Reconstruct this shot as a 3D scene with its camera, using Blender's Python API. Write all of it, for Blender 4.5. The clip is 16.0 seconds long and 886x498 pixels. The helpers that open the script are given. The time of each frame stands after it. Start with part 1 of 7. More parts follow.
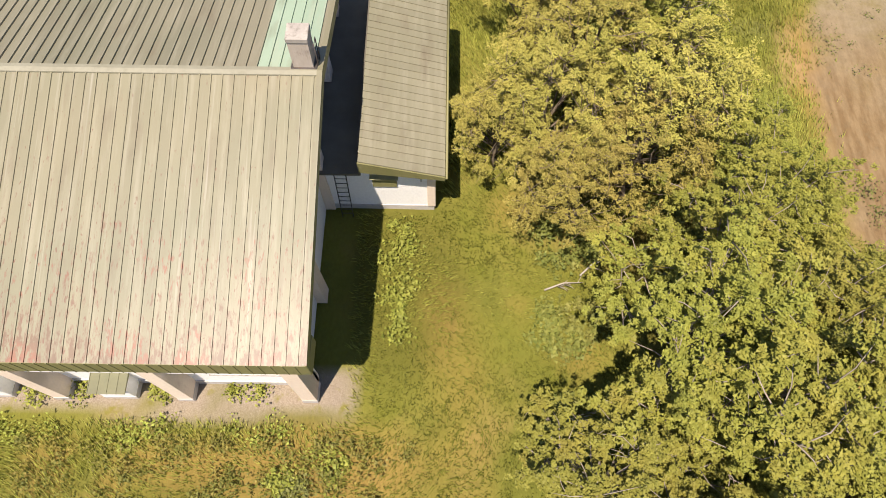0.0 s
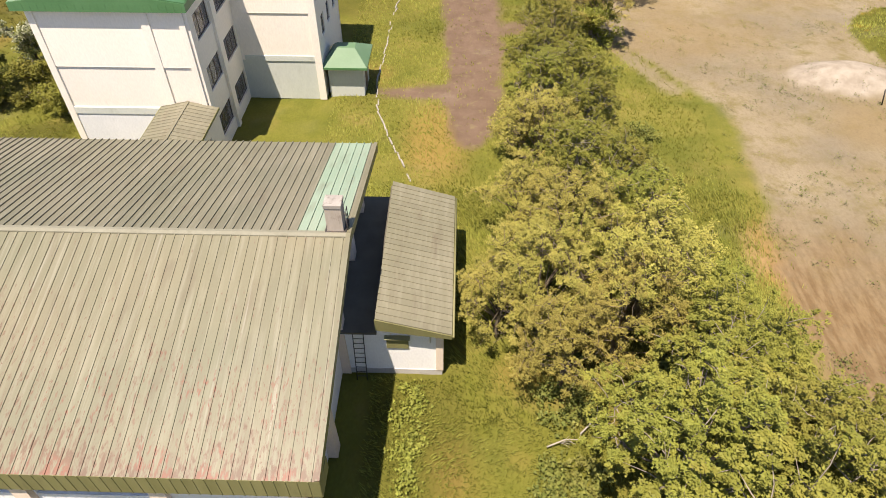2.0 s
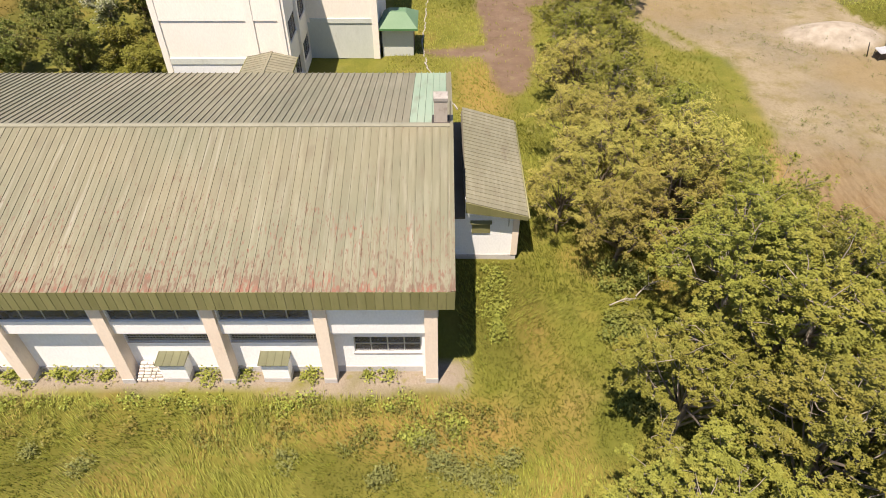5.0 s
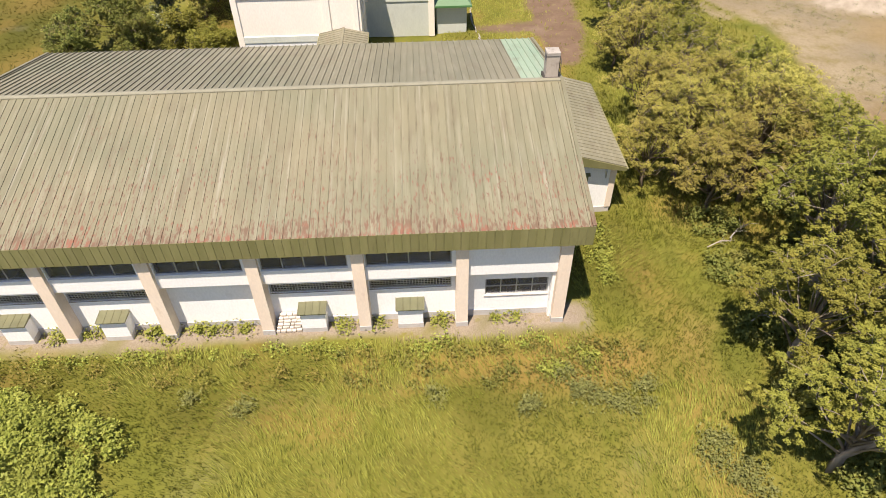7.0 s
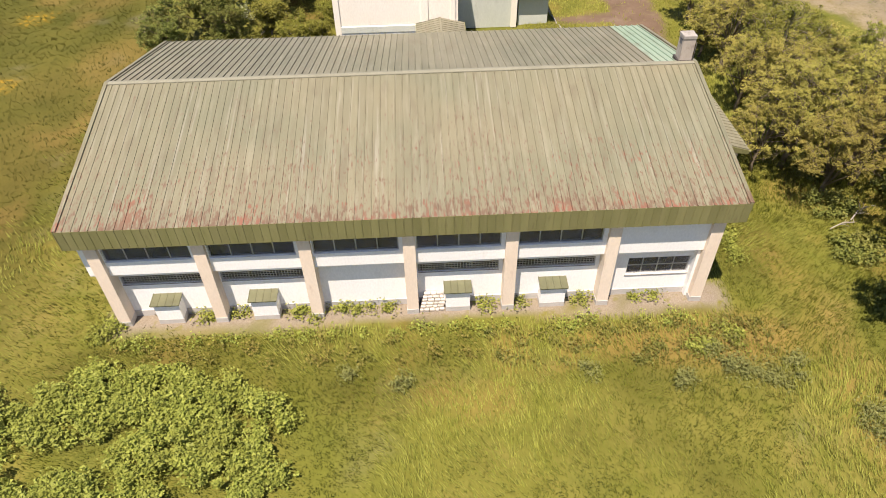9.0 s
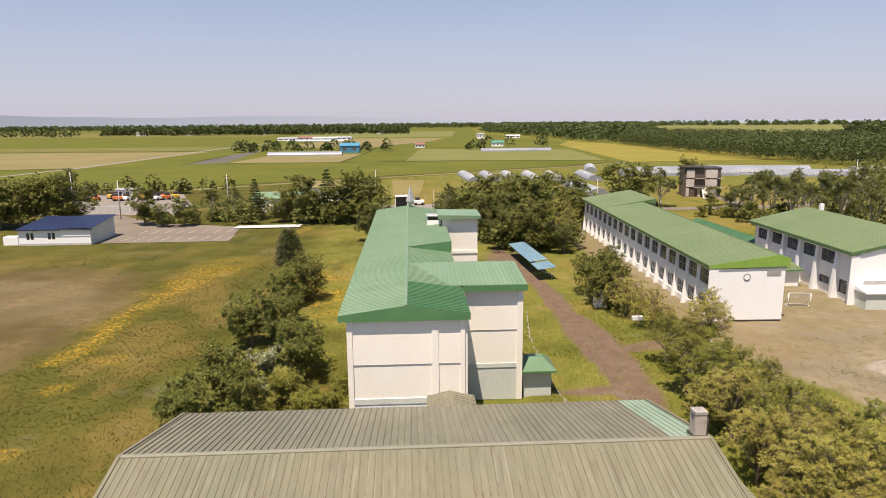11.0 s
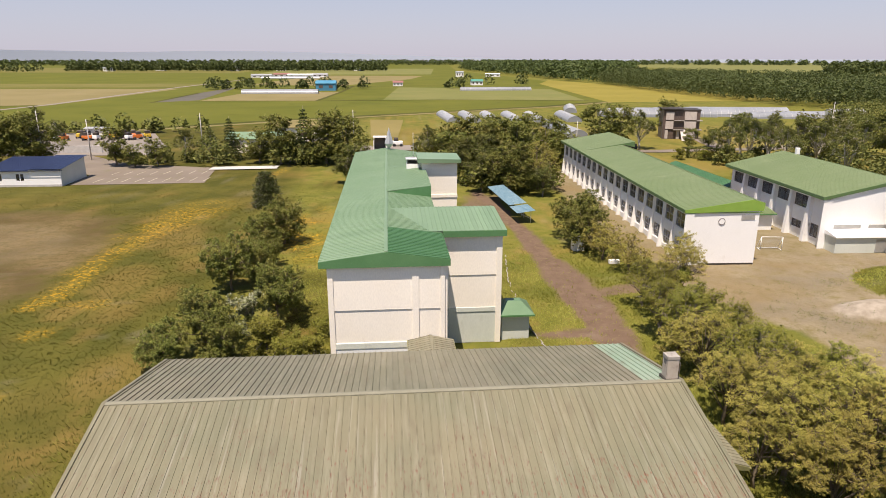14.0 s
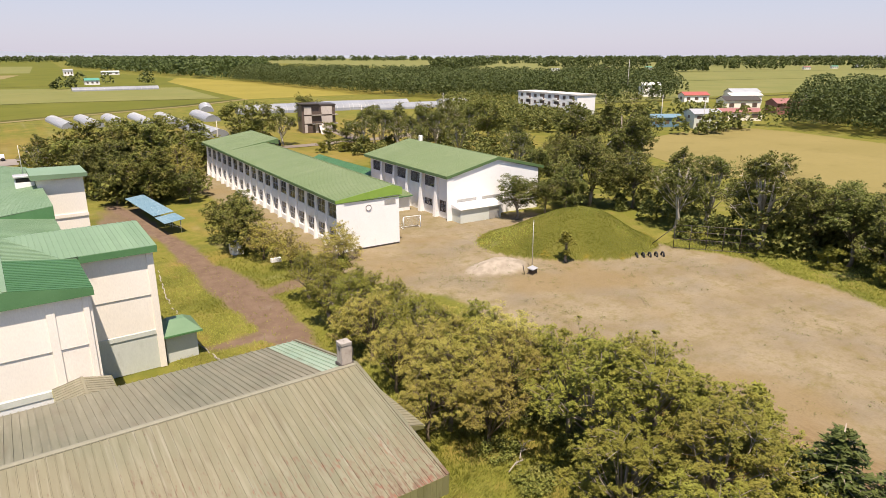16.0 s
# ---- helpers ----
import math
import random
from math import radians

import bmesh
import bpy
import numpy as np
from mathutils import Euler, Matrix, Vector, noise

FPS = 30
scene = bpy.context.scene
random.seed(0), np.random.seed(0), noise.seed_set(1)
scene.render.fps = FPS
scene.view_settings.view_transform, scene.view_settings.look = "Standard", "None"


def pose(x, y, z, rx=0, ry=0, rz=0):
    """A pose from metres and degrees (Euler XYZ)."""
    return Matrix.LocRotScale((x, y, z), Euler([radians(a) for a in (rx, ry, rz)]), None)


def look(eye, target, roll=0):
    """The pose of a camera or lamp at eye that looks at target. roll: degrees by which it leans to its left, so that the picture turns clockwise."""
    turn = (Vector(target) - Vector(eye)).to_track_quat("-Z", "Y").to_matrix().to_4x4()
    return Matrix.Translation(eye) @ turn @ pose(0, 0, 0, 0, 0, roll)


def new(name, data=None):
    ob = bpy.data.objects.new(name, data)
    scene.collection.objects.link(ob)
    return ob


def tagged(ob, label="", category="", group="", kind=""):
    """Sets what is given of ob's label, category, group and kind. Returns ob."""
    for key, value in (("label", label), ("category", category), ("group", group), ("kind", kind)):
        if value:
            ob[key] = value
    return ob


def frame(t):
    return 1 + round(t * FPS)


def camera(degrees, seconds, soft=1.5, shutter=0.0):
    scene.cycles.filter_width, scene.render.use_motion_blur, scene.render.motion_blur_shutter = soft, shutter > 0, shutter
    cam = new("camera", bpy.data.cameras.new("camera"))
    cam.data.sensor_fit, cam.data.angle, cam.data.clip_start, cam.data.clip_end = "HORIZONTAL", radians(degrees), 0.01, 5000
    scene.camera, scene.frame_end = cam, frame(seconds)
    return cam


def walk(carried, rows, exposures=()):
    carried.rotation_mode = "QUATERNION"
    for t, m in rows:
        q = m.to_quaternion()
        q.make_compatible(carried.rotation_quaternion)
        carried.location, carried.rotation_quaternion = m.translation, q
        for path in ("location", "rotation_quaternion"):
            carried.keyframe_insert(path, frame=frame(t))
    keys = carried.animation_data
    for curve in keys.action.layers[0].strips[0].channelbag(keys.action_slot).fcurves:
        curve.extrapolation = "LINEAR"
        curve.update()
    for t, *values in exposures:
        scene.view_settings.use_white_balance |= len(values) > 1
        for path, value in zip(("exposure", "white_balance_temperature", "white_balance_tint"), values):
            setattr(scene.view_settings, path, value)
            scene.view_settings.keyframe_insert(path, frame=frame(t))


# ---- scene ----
cam = camera(68.6, 16.0, 0.9)
PATH = [
    (0, (4.91, -5.274, 26.642), (4.915, -4.441, 24.824), 1.1),
    (0.5, (4.915, -6.131, 26.705), (4.914, -5.293, 24.889), 0.9),
    (1, (4.901, -7.285, 26.819), (4.891, -6.269, 25.096), 0.5),
    (1.5, (5.018, -8.728, 26.931), (4.99, -7.434, 25.406), 0.1),
    (2, (5.116, -10.301, 27.049), (5.077, -8.854, 25.669), -0.0),
    (2.5, (5.189, -11.953, 27.09), (5.156, -10.49, 25.727), -0.0),
    (3, (4.914, -13.576, 27.111), (4.893, -12.109, 25.752), 0.1),
    (3.5, (4.234, -15.157, 27.097), (4.216, -13.686, 25.742), 0.1),
    (4, (3.219, -16.722, 27.038), (3.197, -15.249, 25.685), 0.0),
    (4.2, (2.672, -17.278, 27.005), (2.649, -15.805, 25.652), -0.0),
    (6.3, (-4.384, -21.696, 26.156), (-4.324, -20.22, 24.809), -0.4),
    (6.5, (-5.157, -21.911, 26.126), (-5.098, -20.438, 24.775), -0.6),
    (7, (-7.126, -22.295, 26.013), (-7.067, -20.823, 24.66), -0.8),
    (7.5, (-9.098, -22.642, 25.859), (-9.04, -21.168, 24.508), -0.8),
    (8, (-11.107, -22.905, 25.775), (-11.046, -21.429, 24.427), -0.7),
    (8.5, (-12.962, -23.037, 25.683), (-12.906, -21.561, 24.334), -0.9),
    (9, (-14.418, -23.116, 25.697), (-14.37, -21.642, 24.346), -1.2),
    (9.5, (-15.229, -23.116, 25.808), (-15.171, -21.529, 24.592), -1.1),
    (10, (-15.499, -23.085, 25.916), (-15.423, -21.315, 24.987), -0.8),
    (10.2, (-15.51, -23.097, 25.951), (-15.428, -21.265, 25.153), -0.7),
    (12.3, (-15.745, -22.793, 26.651), (-15.636, -20.801, 26.508), -0.1),
    (12.5, (-15.755, -22.794, 26.674), (-15.644, -20.803, 26.521), -0.0),
    (13, (-15.76, -22.873, 26.731), (-15.645, -20.903, 26.411), -0.0),
    (13.5, (-15.719, -22.909, 26.74), (-15.602, -20.982, 26.217), -0.1),
    (14, (-15.711, -22.96, 26.7), (-15.553, -21.047, 26.137), -0.0),
    (14.5, (-15.757, -22.957, 26.769), (-15.335, -21.086, 26.202), 0.1),
    (15, (-15.805, -22.946, 26.858), (-15.102, -21.161, 26.29), 0.3),
    (15.5, (-15.783, -22.988, 26.958), (-14.827, -21.325, 26.389), 0.2),
    (16, (-15.749, -23.033, 27.052), (-14.643, -21.469, 26.478), 0.0),
]
walk(cam, [(t, look(eye, target, roll)) for t, eye, target, roll in PATH], [(0, 0.89, 6500, 17), (9, 0.83, 6500, 17), (10.2, 0.68, 6500, 17), (12.4, 0.55, 6500, 18), (14, 0.575, 6500, 18), (16, 0.78, 6500, 18)])

# ---- world, sun, exposure ----
SUN_WAY = Vector((-1.17, -2.14, 6.73)).normalized()
world = bpy.data.worlds.new("world")
scene.world = world
world.use_nodes = True
sky = world.node_tree.nodes.new("ShaderNodeTexSky")
sky.sky_type = "NISHITA"
sky.sun_disc = False
sky.sun_elevation = math.asin(SUN_WAY.z)
sky.sun_rotation = math.atan2(SUN_WAY.x, SUN_WAY.y)
sky.altitude = 0
sky.air_density, sky.dust_density, sky.ozone_density = 1.0, 0.25, 1.0
back = world.node_tree.nodes["Background"]
wt = world.node_tree
way = wt.nodes.new("ShaderNodeTexCoord")
split = wt.nodes.new("ShaderNodeSeparateXYZ")
wt.links.new(way.outputs["Generated"], split.inputs[0])
rise = wt.nodes.new("ShaderNodeMapRange")
rise.interpolation_type = "SMOOTHERSTEP"
for key, v in (("From Min", -0.25), ("From Max", 0.5), ("To Min", 1.0), ("To Max", 0.0)):
    rise.inputs[key].default_value = v
wt.links.new(split.outputs["Z"], rise.inputs["Value"])
haze = wt.nodes.new("ShaderNodeMix")
haze.data_type = "RGBA"
haze.inputs[7].default_value = (4.3, 4.38, 5.5, 1)
wt.links.new(rise.outputs["Result"], haze.inputs[0])
wt.links.new(sky.outputs["Color"], haze.inputs[6])
wt.links.new(haze.outputs[2], back.inputs["Color"])
back.inputs["Strength"].default_value = 0.077

sun = new("sun", bpy.data.lights.new("sun", "SUN"))
sun.data.energy, sun.data.angle, sun.data.color = 5.0, radians(0.55), (1.0, 0.90, 0.73)
sun.matrix_world = look(SUN_WAY * 200, (0, 0, 0))

# ---- materials ----


def blank(name):
    m = bpy.data.materials.new(name)
    m.use_nodes = True
    nt = m.node_tree
    return m, nt, nt.nodes["Principled BSDF"]


def node(nt, kind, **values):
    n = nt.nodes.new(kind)
    for key, value in values.items():
        n.inputs[key].default_value = value
    return n


def noise_at(nt, scale, detail=4.0, stretch=(1, 1, 1), rough=0.55):
    geo = nt.nodes.new("ShaderNodeNewGeometry")
    mapping = node(nt, "ShaderNodeMapping", Scale=stretch)
    nt.links.new(geo.outputs["Position"], mapping.inputs["Vector"])
    tex = node(nt, "ShaderNodeTexNoise", Scale=scale, Detail=detail, Roughness=rough)
    nt.links.new(mapping.outputs["Vector"], tex.inputs["Vector"])
    return tex.outputs["Fac"]


def ranged(nt, value, low, high, to_low=0.0, to_high=1.0):
    n = node(nt, "ShaderNodeMapRange")
    for key, v in (("From Min", low), ("From Max", high), ("To Min", to_low), ("To Max", to_high)):
        n.inputs[key].default_value = v
    nt.links.new(value, n.inputs["Value"])
    return n.outputs["Result"]


def blend(nt, fac, a, b, mode="MIX"):
    n = nt.nodes.new("ShaderNodeMix")
    n.data_type, n.blend_type = "RGBA", mode
    for sock, v in ((n.inputs[0], fac), (n.inputs[6], a), (n.inputs[7], b)):
        if isinstance(v, (int, float)):
            sock.default_value = v
        elif isinstance(v, (tuple, list)):
            sock.default_value = (*v, 1.0)
        else:
            nt.links.new(v, sock)
    return n.outputs[2]


def times(nt, a, b, op="MULTIPLY"):
    n = nt.nodes.new("ShaderNodeMath")
    n.operation = op
    for sock, v in ((n.inputs[0], a), (n.inputs[1], b)):
        if isinstance(v, (int, float)):
            sock.default_value = v
        else:
            nt.links.new(v, sock)
    return n.outputs[0]


def bumped(nt, bsdf, height, strength, distance=0.02):
    b = node(nt, "ShaderNodeBump", Strength=strength, Distance=distance)
    nt.links.new(height, b.inputs["Height"])
    nt.links.new(b.outputs["Normal"], bsdf.inputs["Normal"])


def random_value(nt, colour, amount):
    """Piece by piece, a little lighter or darker."""
    info = nt.nodes.new("ShaderNodeObjectInfo")
    n = nt.nodes.new("ShaderNodeHueSaturation")
    nt.links.new(ranged(nt, info.outputs["Random"], 0, 1, 1 - amount, 1 + amount), n.inputs["Value"])
    nt.links.new(colour, n.inputs["Color"])
    return n.outputs["Color"]


def surface(name, one, two, scale=0.6, fine=14.0, rough=0.7, metal=0.0, bump=0.15, stretch=(1, 1, 1), stain=None, stain_from=0.58, stain_to=0.75, piece=0.0):
    """Weathered surface: two tones at a large scale, grain at a small one, and stains."""
    m, nt, bsdf = blank(name)
    colour = blend(nt, ranged(nt, noise_at(nt, scale, 5, stretch), 0.3, 0.7), one, two)
    grain = noise_at(nt, fine, 6, stretch)
    colour = blend(nt, 1.0, colour, blend(nt, grain, (0.86, 0.86, 0.86), (1.1, 1.1, 1.1)), "MULTIPLY")
    if stain:
        spots = ranged(nt, noise_at(nt, scale * 3.1, 7, stretch, 0.65), stain_from, stain_to)
        colour = blend(nt, spots, colour, stain)
    if piece:
        colour = random_value(nt, colour, piece)
    nt.links.new(colour, bsdf.inputs["Base Color"])
    nt.links.new(ranged(nt, grain, 0.2, 0.8, rough - 0.08, rough + 0.08), bsdf.inputs["Roughness"])
    bsdf.inputs["Metallic"].default_value = metal
    if bump:
        bumped(nt, bsdf, grain, bump)
    return m


def old_roof(name, one, two, eave_y=None, rust=(0.125, 0.078, 0.048)):
    """Painted sheet metal, chalky, streaked down the slope, rusting where the paint has gone towards the eave."""
    m, nt, bsdf = blank(name)
    geo = nt.nodes.new("ShaderNodeNewGeometry")
    sep = nt.nodes.new("ShaderNodeSeparateXYZ")
    nt.links.new(geo.outputs["Position"], sep.inputs[0])
    streak = noise_at(nt, 1.0, 6, (4.0, 0.35, 0.35))
    broad = noise_at(nt, 0.16, 4)
    colour = blend(nt, ranged(nt, broad, 0.35, 0.65), one, two)
    colour = blend(nt, ranged(nt, streak, 0.5, 0.8, 0, 0.38), colour, (0.32, 0.30, 0.23))
    colour = blend(nt, ranged(nt, noise_at(nt, 0.9, 6, (2.2, 0.5, 0.5)), 0.54, 0.78, 0, 0.65), colour, (0.132, 0.107, 0.07))
    if eave_y is not None:
        # pale drip streaks, then rust flecks in clusters, thickest along the eave, and one bad spot
        colour = blend(nt, ranged(nt, noise_at(nt, 1.3, 4, (5.0, 0.12, 0.12)), 0.6, 0.74, 0, 0.45), colour, (0.33, 0.31, 0.26))
        wear = ranged(nt, sep.outputs["Y"], eave_y, eave_y + 7.5, 0.082, -0.045)
        lip = ranged(nt, sep.outputs["Y"], eave_y + 0.1, eave_y + 1.1, 0.072, 0.0)
        spot = nt.nodes.new("ShaderNodeVectorMath")
        spot.operation = "DISTANCE"
        spot.inputs[1].default_value = (-28.0, eave_y + 1.35, 5.9)
        nt.links.new(geo.outputs["Position"], spot.inputs[0])
        bad = ranged(nt, spot.outputs["Value"], 0.5, 1.7, 0.13, 0.0)
        spots = times(nt, noise_at(nt, 3.4, 6, (2.4, 0.62, 0.62), 0.68), wear, "ADD")
        spots = times(nt, spots, lip, "ADD")
        spots = times(nt, spots, bad, "ADD")
        spots = times(nt, spots, times(nt, noise_at(nt, 0.45, 3), 0.2), "ADD")
        colour = blend(nt, times(nt, ranged(nt, spots, 0.672, 0.73), 0.6), colour, (0.155, 0.105, 0.07))
        red = times(nt, ranged(nt, noise_at(nt, 0.55, 3), 0.5, 0.6), times(nt, bad, 9.0), "MAXIMUM")
        colour = blend(nt, ranged(nt, spots, 0.744, 0.78, 0, 0.85), colour, blend(nt, red, rust, (0.2, 0.078, 0.048)))
        flecks = times(nt, noise_at(nt, 6.5, 3, (1.5, 0.5, 0.5), 0.6), times(nt, wear, 0.6), "ADD")
        colour = blend(nt, ranged(nt, flecks, 0.668, 0.71, 0, 0.85), colour, (0.135, 0.07, 0.045))
    colour = random_value(nt, colour, 0.055)
    nt.links.new(colour, bsdf.inputs["Base Color"])
    bsdf.inputs["Roughness"].default_value = 0.46
    bsdf.inputs["Specular IOR Level"].default_value = 0.45
    bumped(nt, bsdf, noise_at(nt, 5.0, 5, (1, 0.3, 0.3)), 0.12)
    return m


def leaves(name, one, two, three):
    """Leaves: each its own tone, drifts of tone through the crown, light through the blade."""
    m, nt, bsdf = blank(name)
    geo = nt.nodes.new("ShaderNodeNewGeometry")
    colour = blend(nt, geo.outputs["Random Per Island"], one, two)
    colour = blend(nt, ranged(nt, noise_at(nt, 0.55, 4), 0.48, 0.68), colour, three)
    clump = noise_at(nt, 2.6, 3)
    colour = blend(nt, 1.0, colour, blend(nt, ranged(nt, clump, 0.32, 0.68), (0.8, 0.8, 0.8), (1.14, 1.14, 1.12)), "MULTIPLY")
    info = nt.nodes.new("ShaderNodeObjectInfo")
    hue = nt.nodes.new("ShaderNodeHueSaturation")
    nt.links.new(ranged(nt, info.outputs["Random"], 0, 1, 0.496, 0.517), hue.inputs["Hue"])
    nt.links.new(ranged(nt, info.outputs["Random"], 0, 1, 0.9, 1.12), hue.inputs["Value"])
    nt.links.new(colour, hue.inputs["Color"])
    colour = hue.outputs["Color"]
    nt.links.new(colour, bsdf.inputs["Base Color"])
    bsdf.inputs["Roughness"].default_value = 0.55
    bsdf.inputs["Specular IOR Level"].default_value = 0.14
    glow = nt.nodes.new("ShaderNodeBsdfTranslucent")
    nt.links.new(colour, glow.inputs["Color"])
    mix = node(nt, "ShaderNodeMixShader", Fac=0.19)
    nt.links.new(bsdf.outputs[0], mix.inputs[1])
    nt.links.new(glow.outputs[0], mix.inputs[2])
    nt.links.new(mix.outputs[0], nt.nodes["Material Output"].inputs["Surface"])
    return m


def glazing(name, tint=(0.62, 0.62, 0.64), dust_glare=(0.16, 0.36)):
    """Old window glass under a grey film, for dust and for painted pale reflection."""
    m, nt, bsdf = blank(name)
    bsdf.inputs["Base Color"].default_value = (*tint, 1)
    bsdf.inputs["Roughness"].default_value = 0.04
    bsdf.inputs["Transmission Weight"].default_value = 1.0
    bsdf.inputs["IOR"].default_value = 1.45
    film = node(nt, "ShaderNodeBsdfDiffuse", Color=(0.30, 0.29, 0.31, 1))
    mix = nt.nodes.new("ShaderNodeMixShader")
    nt.links.new(ranged(nt, noise_at(nt, 1.6, 5, (1, 1, 0.5)), 0.3, 0.7, *dust_glare), mix.inputs[0])
    nt.links.new(bsdf.outputs[0], mix.inputs[1])
    nt.links.new(film.outputs[0], mix.inputs[2])
    nt.links.new(mix.outputs[0], nt.nodes["Material Output"].inputs["Surface"])
    return m


def ground_material():
    """Meadow, bare soil, old asphalt and gravel, by the zones stored on the sheet."""
    m, nt, bsdf = blank("meadow_ground")
    za = nt.nodes.new("ShaderNodeVertexColor")
    za.layer_name = "zone"
    zb = nt.nodes.new("ShaderNodeVertexColor")
    zb.layer_name = "growth"
    a, b = nt.nodes.new("ShaderNodeSeparateColor"), nt.nodes.new("ShaderNodeSeparateColor")
    nt.links.new(za.outputs["Color"], a.inputs[0])
    nt.links.new(zb.outputs["Color"], b.inputs[0])
    broad, mid, fine = noise_at(nt, 0.07, 5), noise_at(nt, 0.55, 6, rough=0.65), noise_at(nt, 7.0, 6, (1, 0.6, 1))
    grass = blend(nt, ranged(nt, broad, 0.36, 0.64), (0.128, 0.13, 0.022), (0.178, 0.158, 0.036))
    grass = blend(nt, ranged(nt, mid, 0.42, 0.66), grass, (0.118, 0.122, 0.019))
    grass = blend(nt, ranged(nt, noise_at(nt, 0.21, 5), 0.55, 0.75, 0, 0.8), grass, (0.205, 0.155, 0.05))
    grass = blend(nt, ranged(nt, noise_at(nt, 0.16, 6, rough=0.6), 0.5, 0.64, 0, 0.75), grass, (0.09, 0.10, 0.017))
    lush = blend(nt, ranged(nt, noise_at(nt, 0.14, 6, rough=0.62), 0.36, 0.64), (0.053, 0.054, 0.0095), (0.095, 0.086, 0.017))
    grass = blend(nt, b.outputs["Green"], grass, lush)
    dry = blend(nt, mid, (0.27, 0.14, 0.045), (0.31, 0.205, 0.07))
    grass = blend(nt, b.outputs["Red"], grass, dry)
    grass = blend(nt, b.outputs["Blue"], grass, blend(nt, ranged(nt, noise_at(nt, 1.7, 6), 0.5, 0.62), (0.19, 0.14, 0.024), (0.66, 0.36, 0.018)))
    grass = blend(nt, 1.0, grass, blend(nt, fine, (0.74, 0.74, 0.74), (1.2, 1.2, 1.2)), "MULTIPLY")
    soil = blend(nt, ranged(nt, noise_at(nt, 0.13, 5), 0.35, 0.65), (0.19, 0.15, 0.091), (0.253, 0.208, 0.135))
    soil = blend(nt, ranged(nt, noise_at(nt, 0.55, 8, rough=0.76), 0.48, 0.64, 0, 0.85), soil, (0.165, 0.135, 0.055))
    soil = blend(nt, ranged(nt, noise_at(nt, 0.11, 5, rough=0.6), 0.5, 0.66, 0, 0.7), soil, (0.19, 0.16, 0.115))
    soil = blend(nt, ranged(nt, noise_at(nt, 0.05, 3), 0.5, 0.62, 0, 0.7), soil, (0.205, 0.15, 0.075))
    soil = blend(nt, times(nt, b.outputs["Red"], 0.95), soil, blend(nt, ranged(nt, noise_at(nt, 1.1, 6, (2.5, 0.5, 1)), 0.4, 0.6), (0.148, 0.095, 0.046), (0.205, 0.142, 0.075)))
    soil = blend(nt, 1.0, soil, blend(nt, fine, (0.78, 0.78, 0.78), (1.15, 1.15, 1.15)), "MULTIPLY")
    soil = blend(nt, ranged(nt, noise_at(nt, 2.4, 9, (1, 0.7, 1), 0.75), 0.52, 0.66, 0, 0.6), soil, (0.15, 0.115, 0.066))
    road = blend(nt, ranged(nt, mid, 0.35, 0.65), (0.118, 0.079, 0.054), (0.16, 0.11, 0.077))
    road = blend(nt, ranged(nt, noise_at(nt, 1.7, 7), 0.56, 0.72, 0, 0.7), road, (0.2, 0.165, 0.08))
    gravel = blend(nt, ranged(nt, noise_at(nt, 26, 3), 0.35, 0.65), (0.17, 0.135, 0.10), (0.285, 0.24, 0.185))
    gravel = blend(nt, ranged(nt, noise_at(nt, 1.4, 6), 0.58, 0.7), gravel, (0.17, 0.15, 0.045))
    colour = blend(nt, a.outputs["Red"], grass, soil)
    tilth = blend(nt, ranged(nt, noise_at(nt, 0.09, 5), 0.4, 0.62), (0.088, 0.063, 0.026), (0.15, 0.108, 0.05))
    tilth = blend(nt, ranged(nt, noise_at(nt, 0.7, 8, rough=0.78), 0.46, 0.6, 0, 0.85), tilth, (0.085, 0.068, 0.022))
    colour = blend(nt, zb.outputs["Alpha"], colour, tilth)
    colour = blend(nt, a.outputs["Green"], colour, road)
    colour = blend(nt, a.outputs["Blue"], colour, gravel)
    heap = blend(nt, ranged(nt, noise_at(nt, 1.1, 6), 0.35, 0.65), (0.255, 0.215, 0.165), (0.345, 0.30, 0.24))
    colour = blend(nt, za.outputs["Alpha"], colour, heap)
    nt.links.new(colour, bsdf.inputs["Base Color"])
    bsdf.inputs["Roughness"].default_value = 0.95
    bsdf.inputs["Specular IOR Level"].default_value = 0.1
    bumped(nt, bsdf, times(nt, fine, noise_at(nt, 2.2, 5), "ADD"), 0.4, 0.1)
    return m


M_GROUND = ground_material()
M_ROOF_FRONT = old_roof("weathered_khaki_roof", (0.157, 0.153, 0.097), (0.19, 0.171, 0.108), eave_y=-0.2)
M_ROOF_BACK = old_roof("weathered_grey_roof", (0.15, 0.146, 0.098), (0.192, 0.176, 0.122))
M_ROOF_MINT = old_roof("mint_roof", (0.20, 0.275, 0.195), (0.245, 0.315, 0.235))
M_RIDGE = surface("pale_ridge_flashing", (0.20, 0.19, 0.135), (0.235, 0.225, 0.165), 0.7, 9, 0.5, 0, 0.08, (1, 1, 1), (0.16, 0.15, 0.10), 0.55, 0.8)
M_FASCIA = surface("olive_fascia_paint", (0.18, 0.175, 0.07), (0.225, 0.21, 0.095), 0.8, 9, 0.55, 0, 0.1, (2, 1, 0.4), (0.15, 0.13, 0.06), piece=0.1)
M_SHED_ROOF = old_roof("shed_roof", (0.175, 0.165, 0.108), (0.205, 0.19, 0.128))
M_WHITE = surface("white_render", (0.86, 0.85, 0.83), (0.90, 0.89, 0.87), 0.35, 11, 0.85, 0, 0.12, (1, 1, 0.5), (0.68, 0.65, 0.6), 0.62, 0.85)
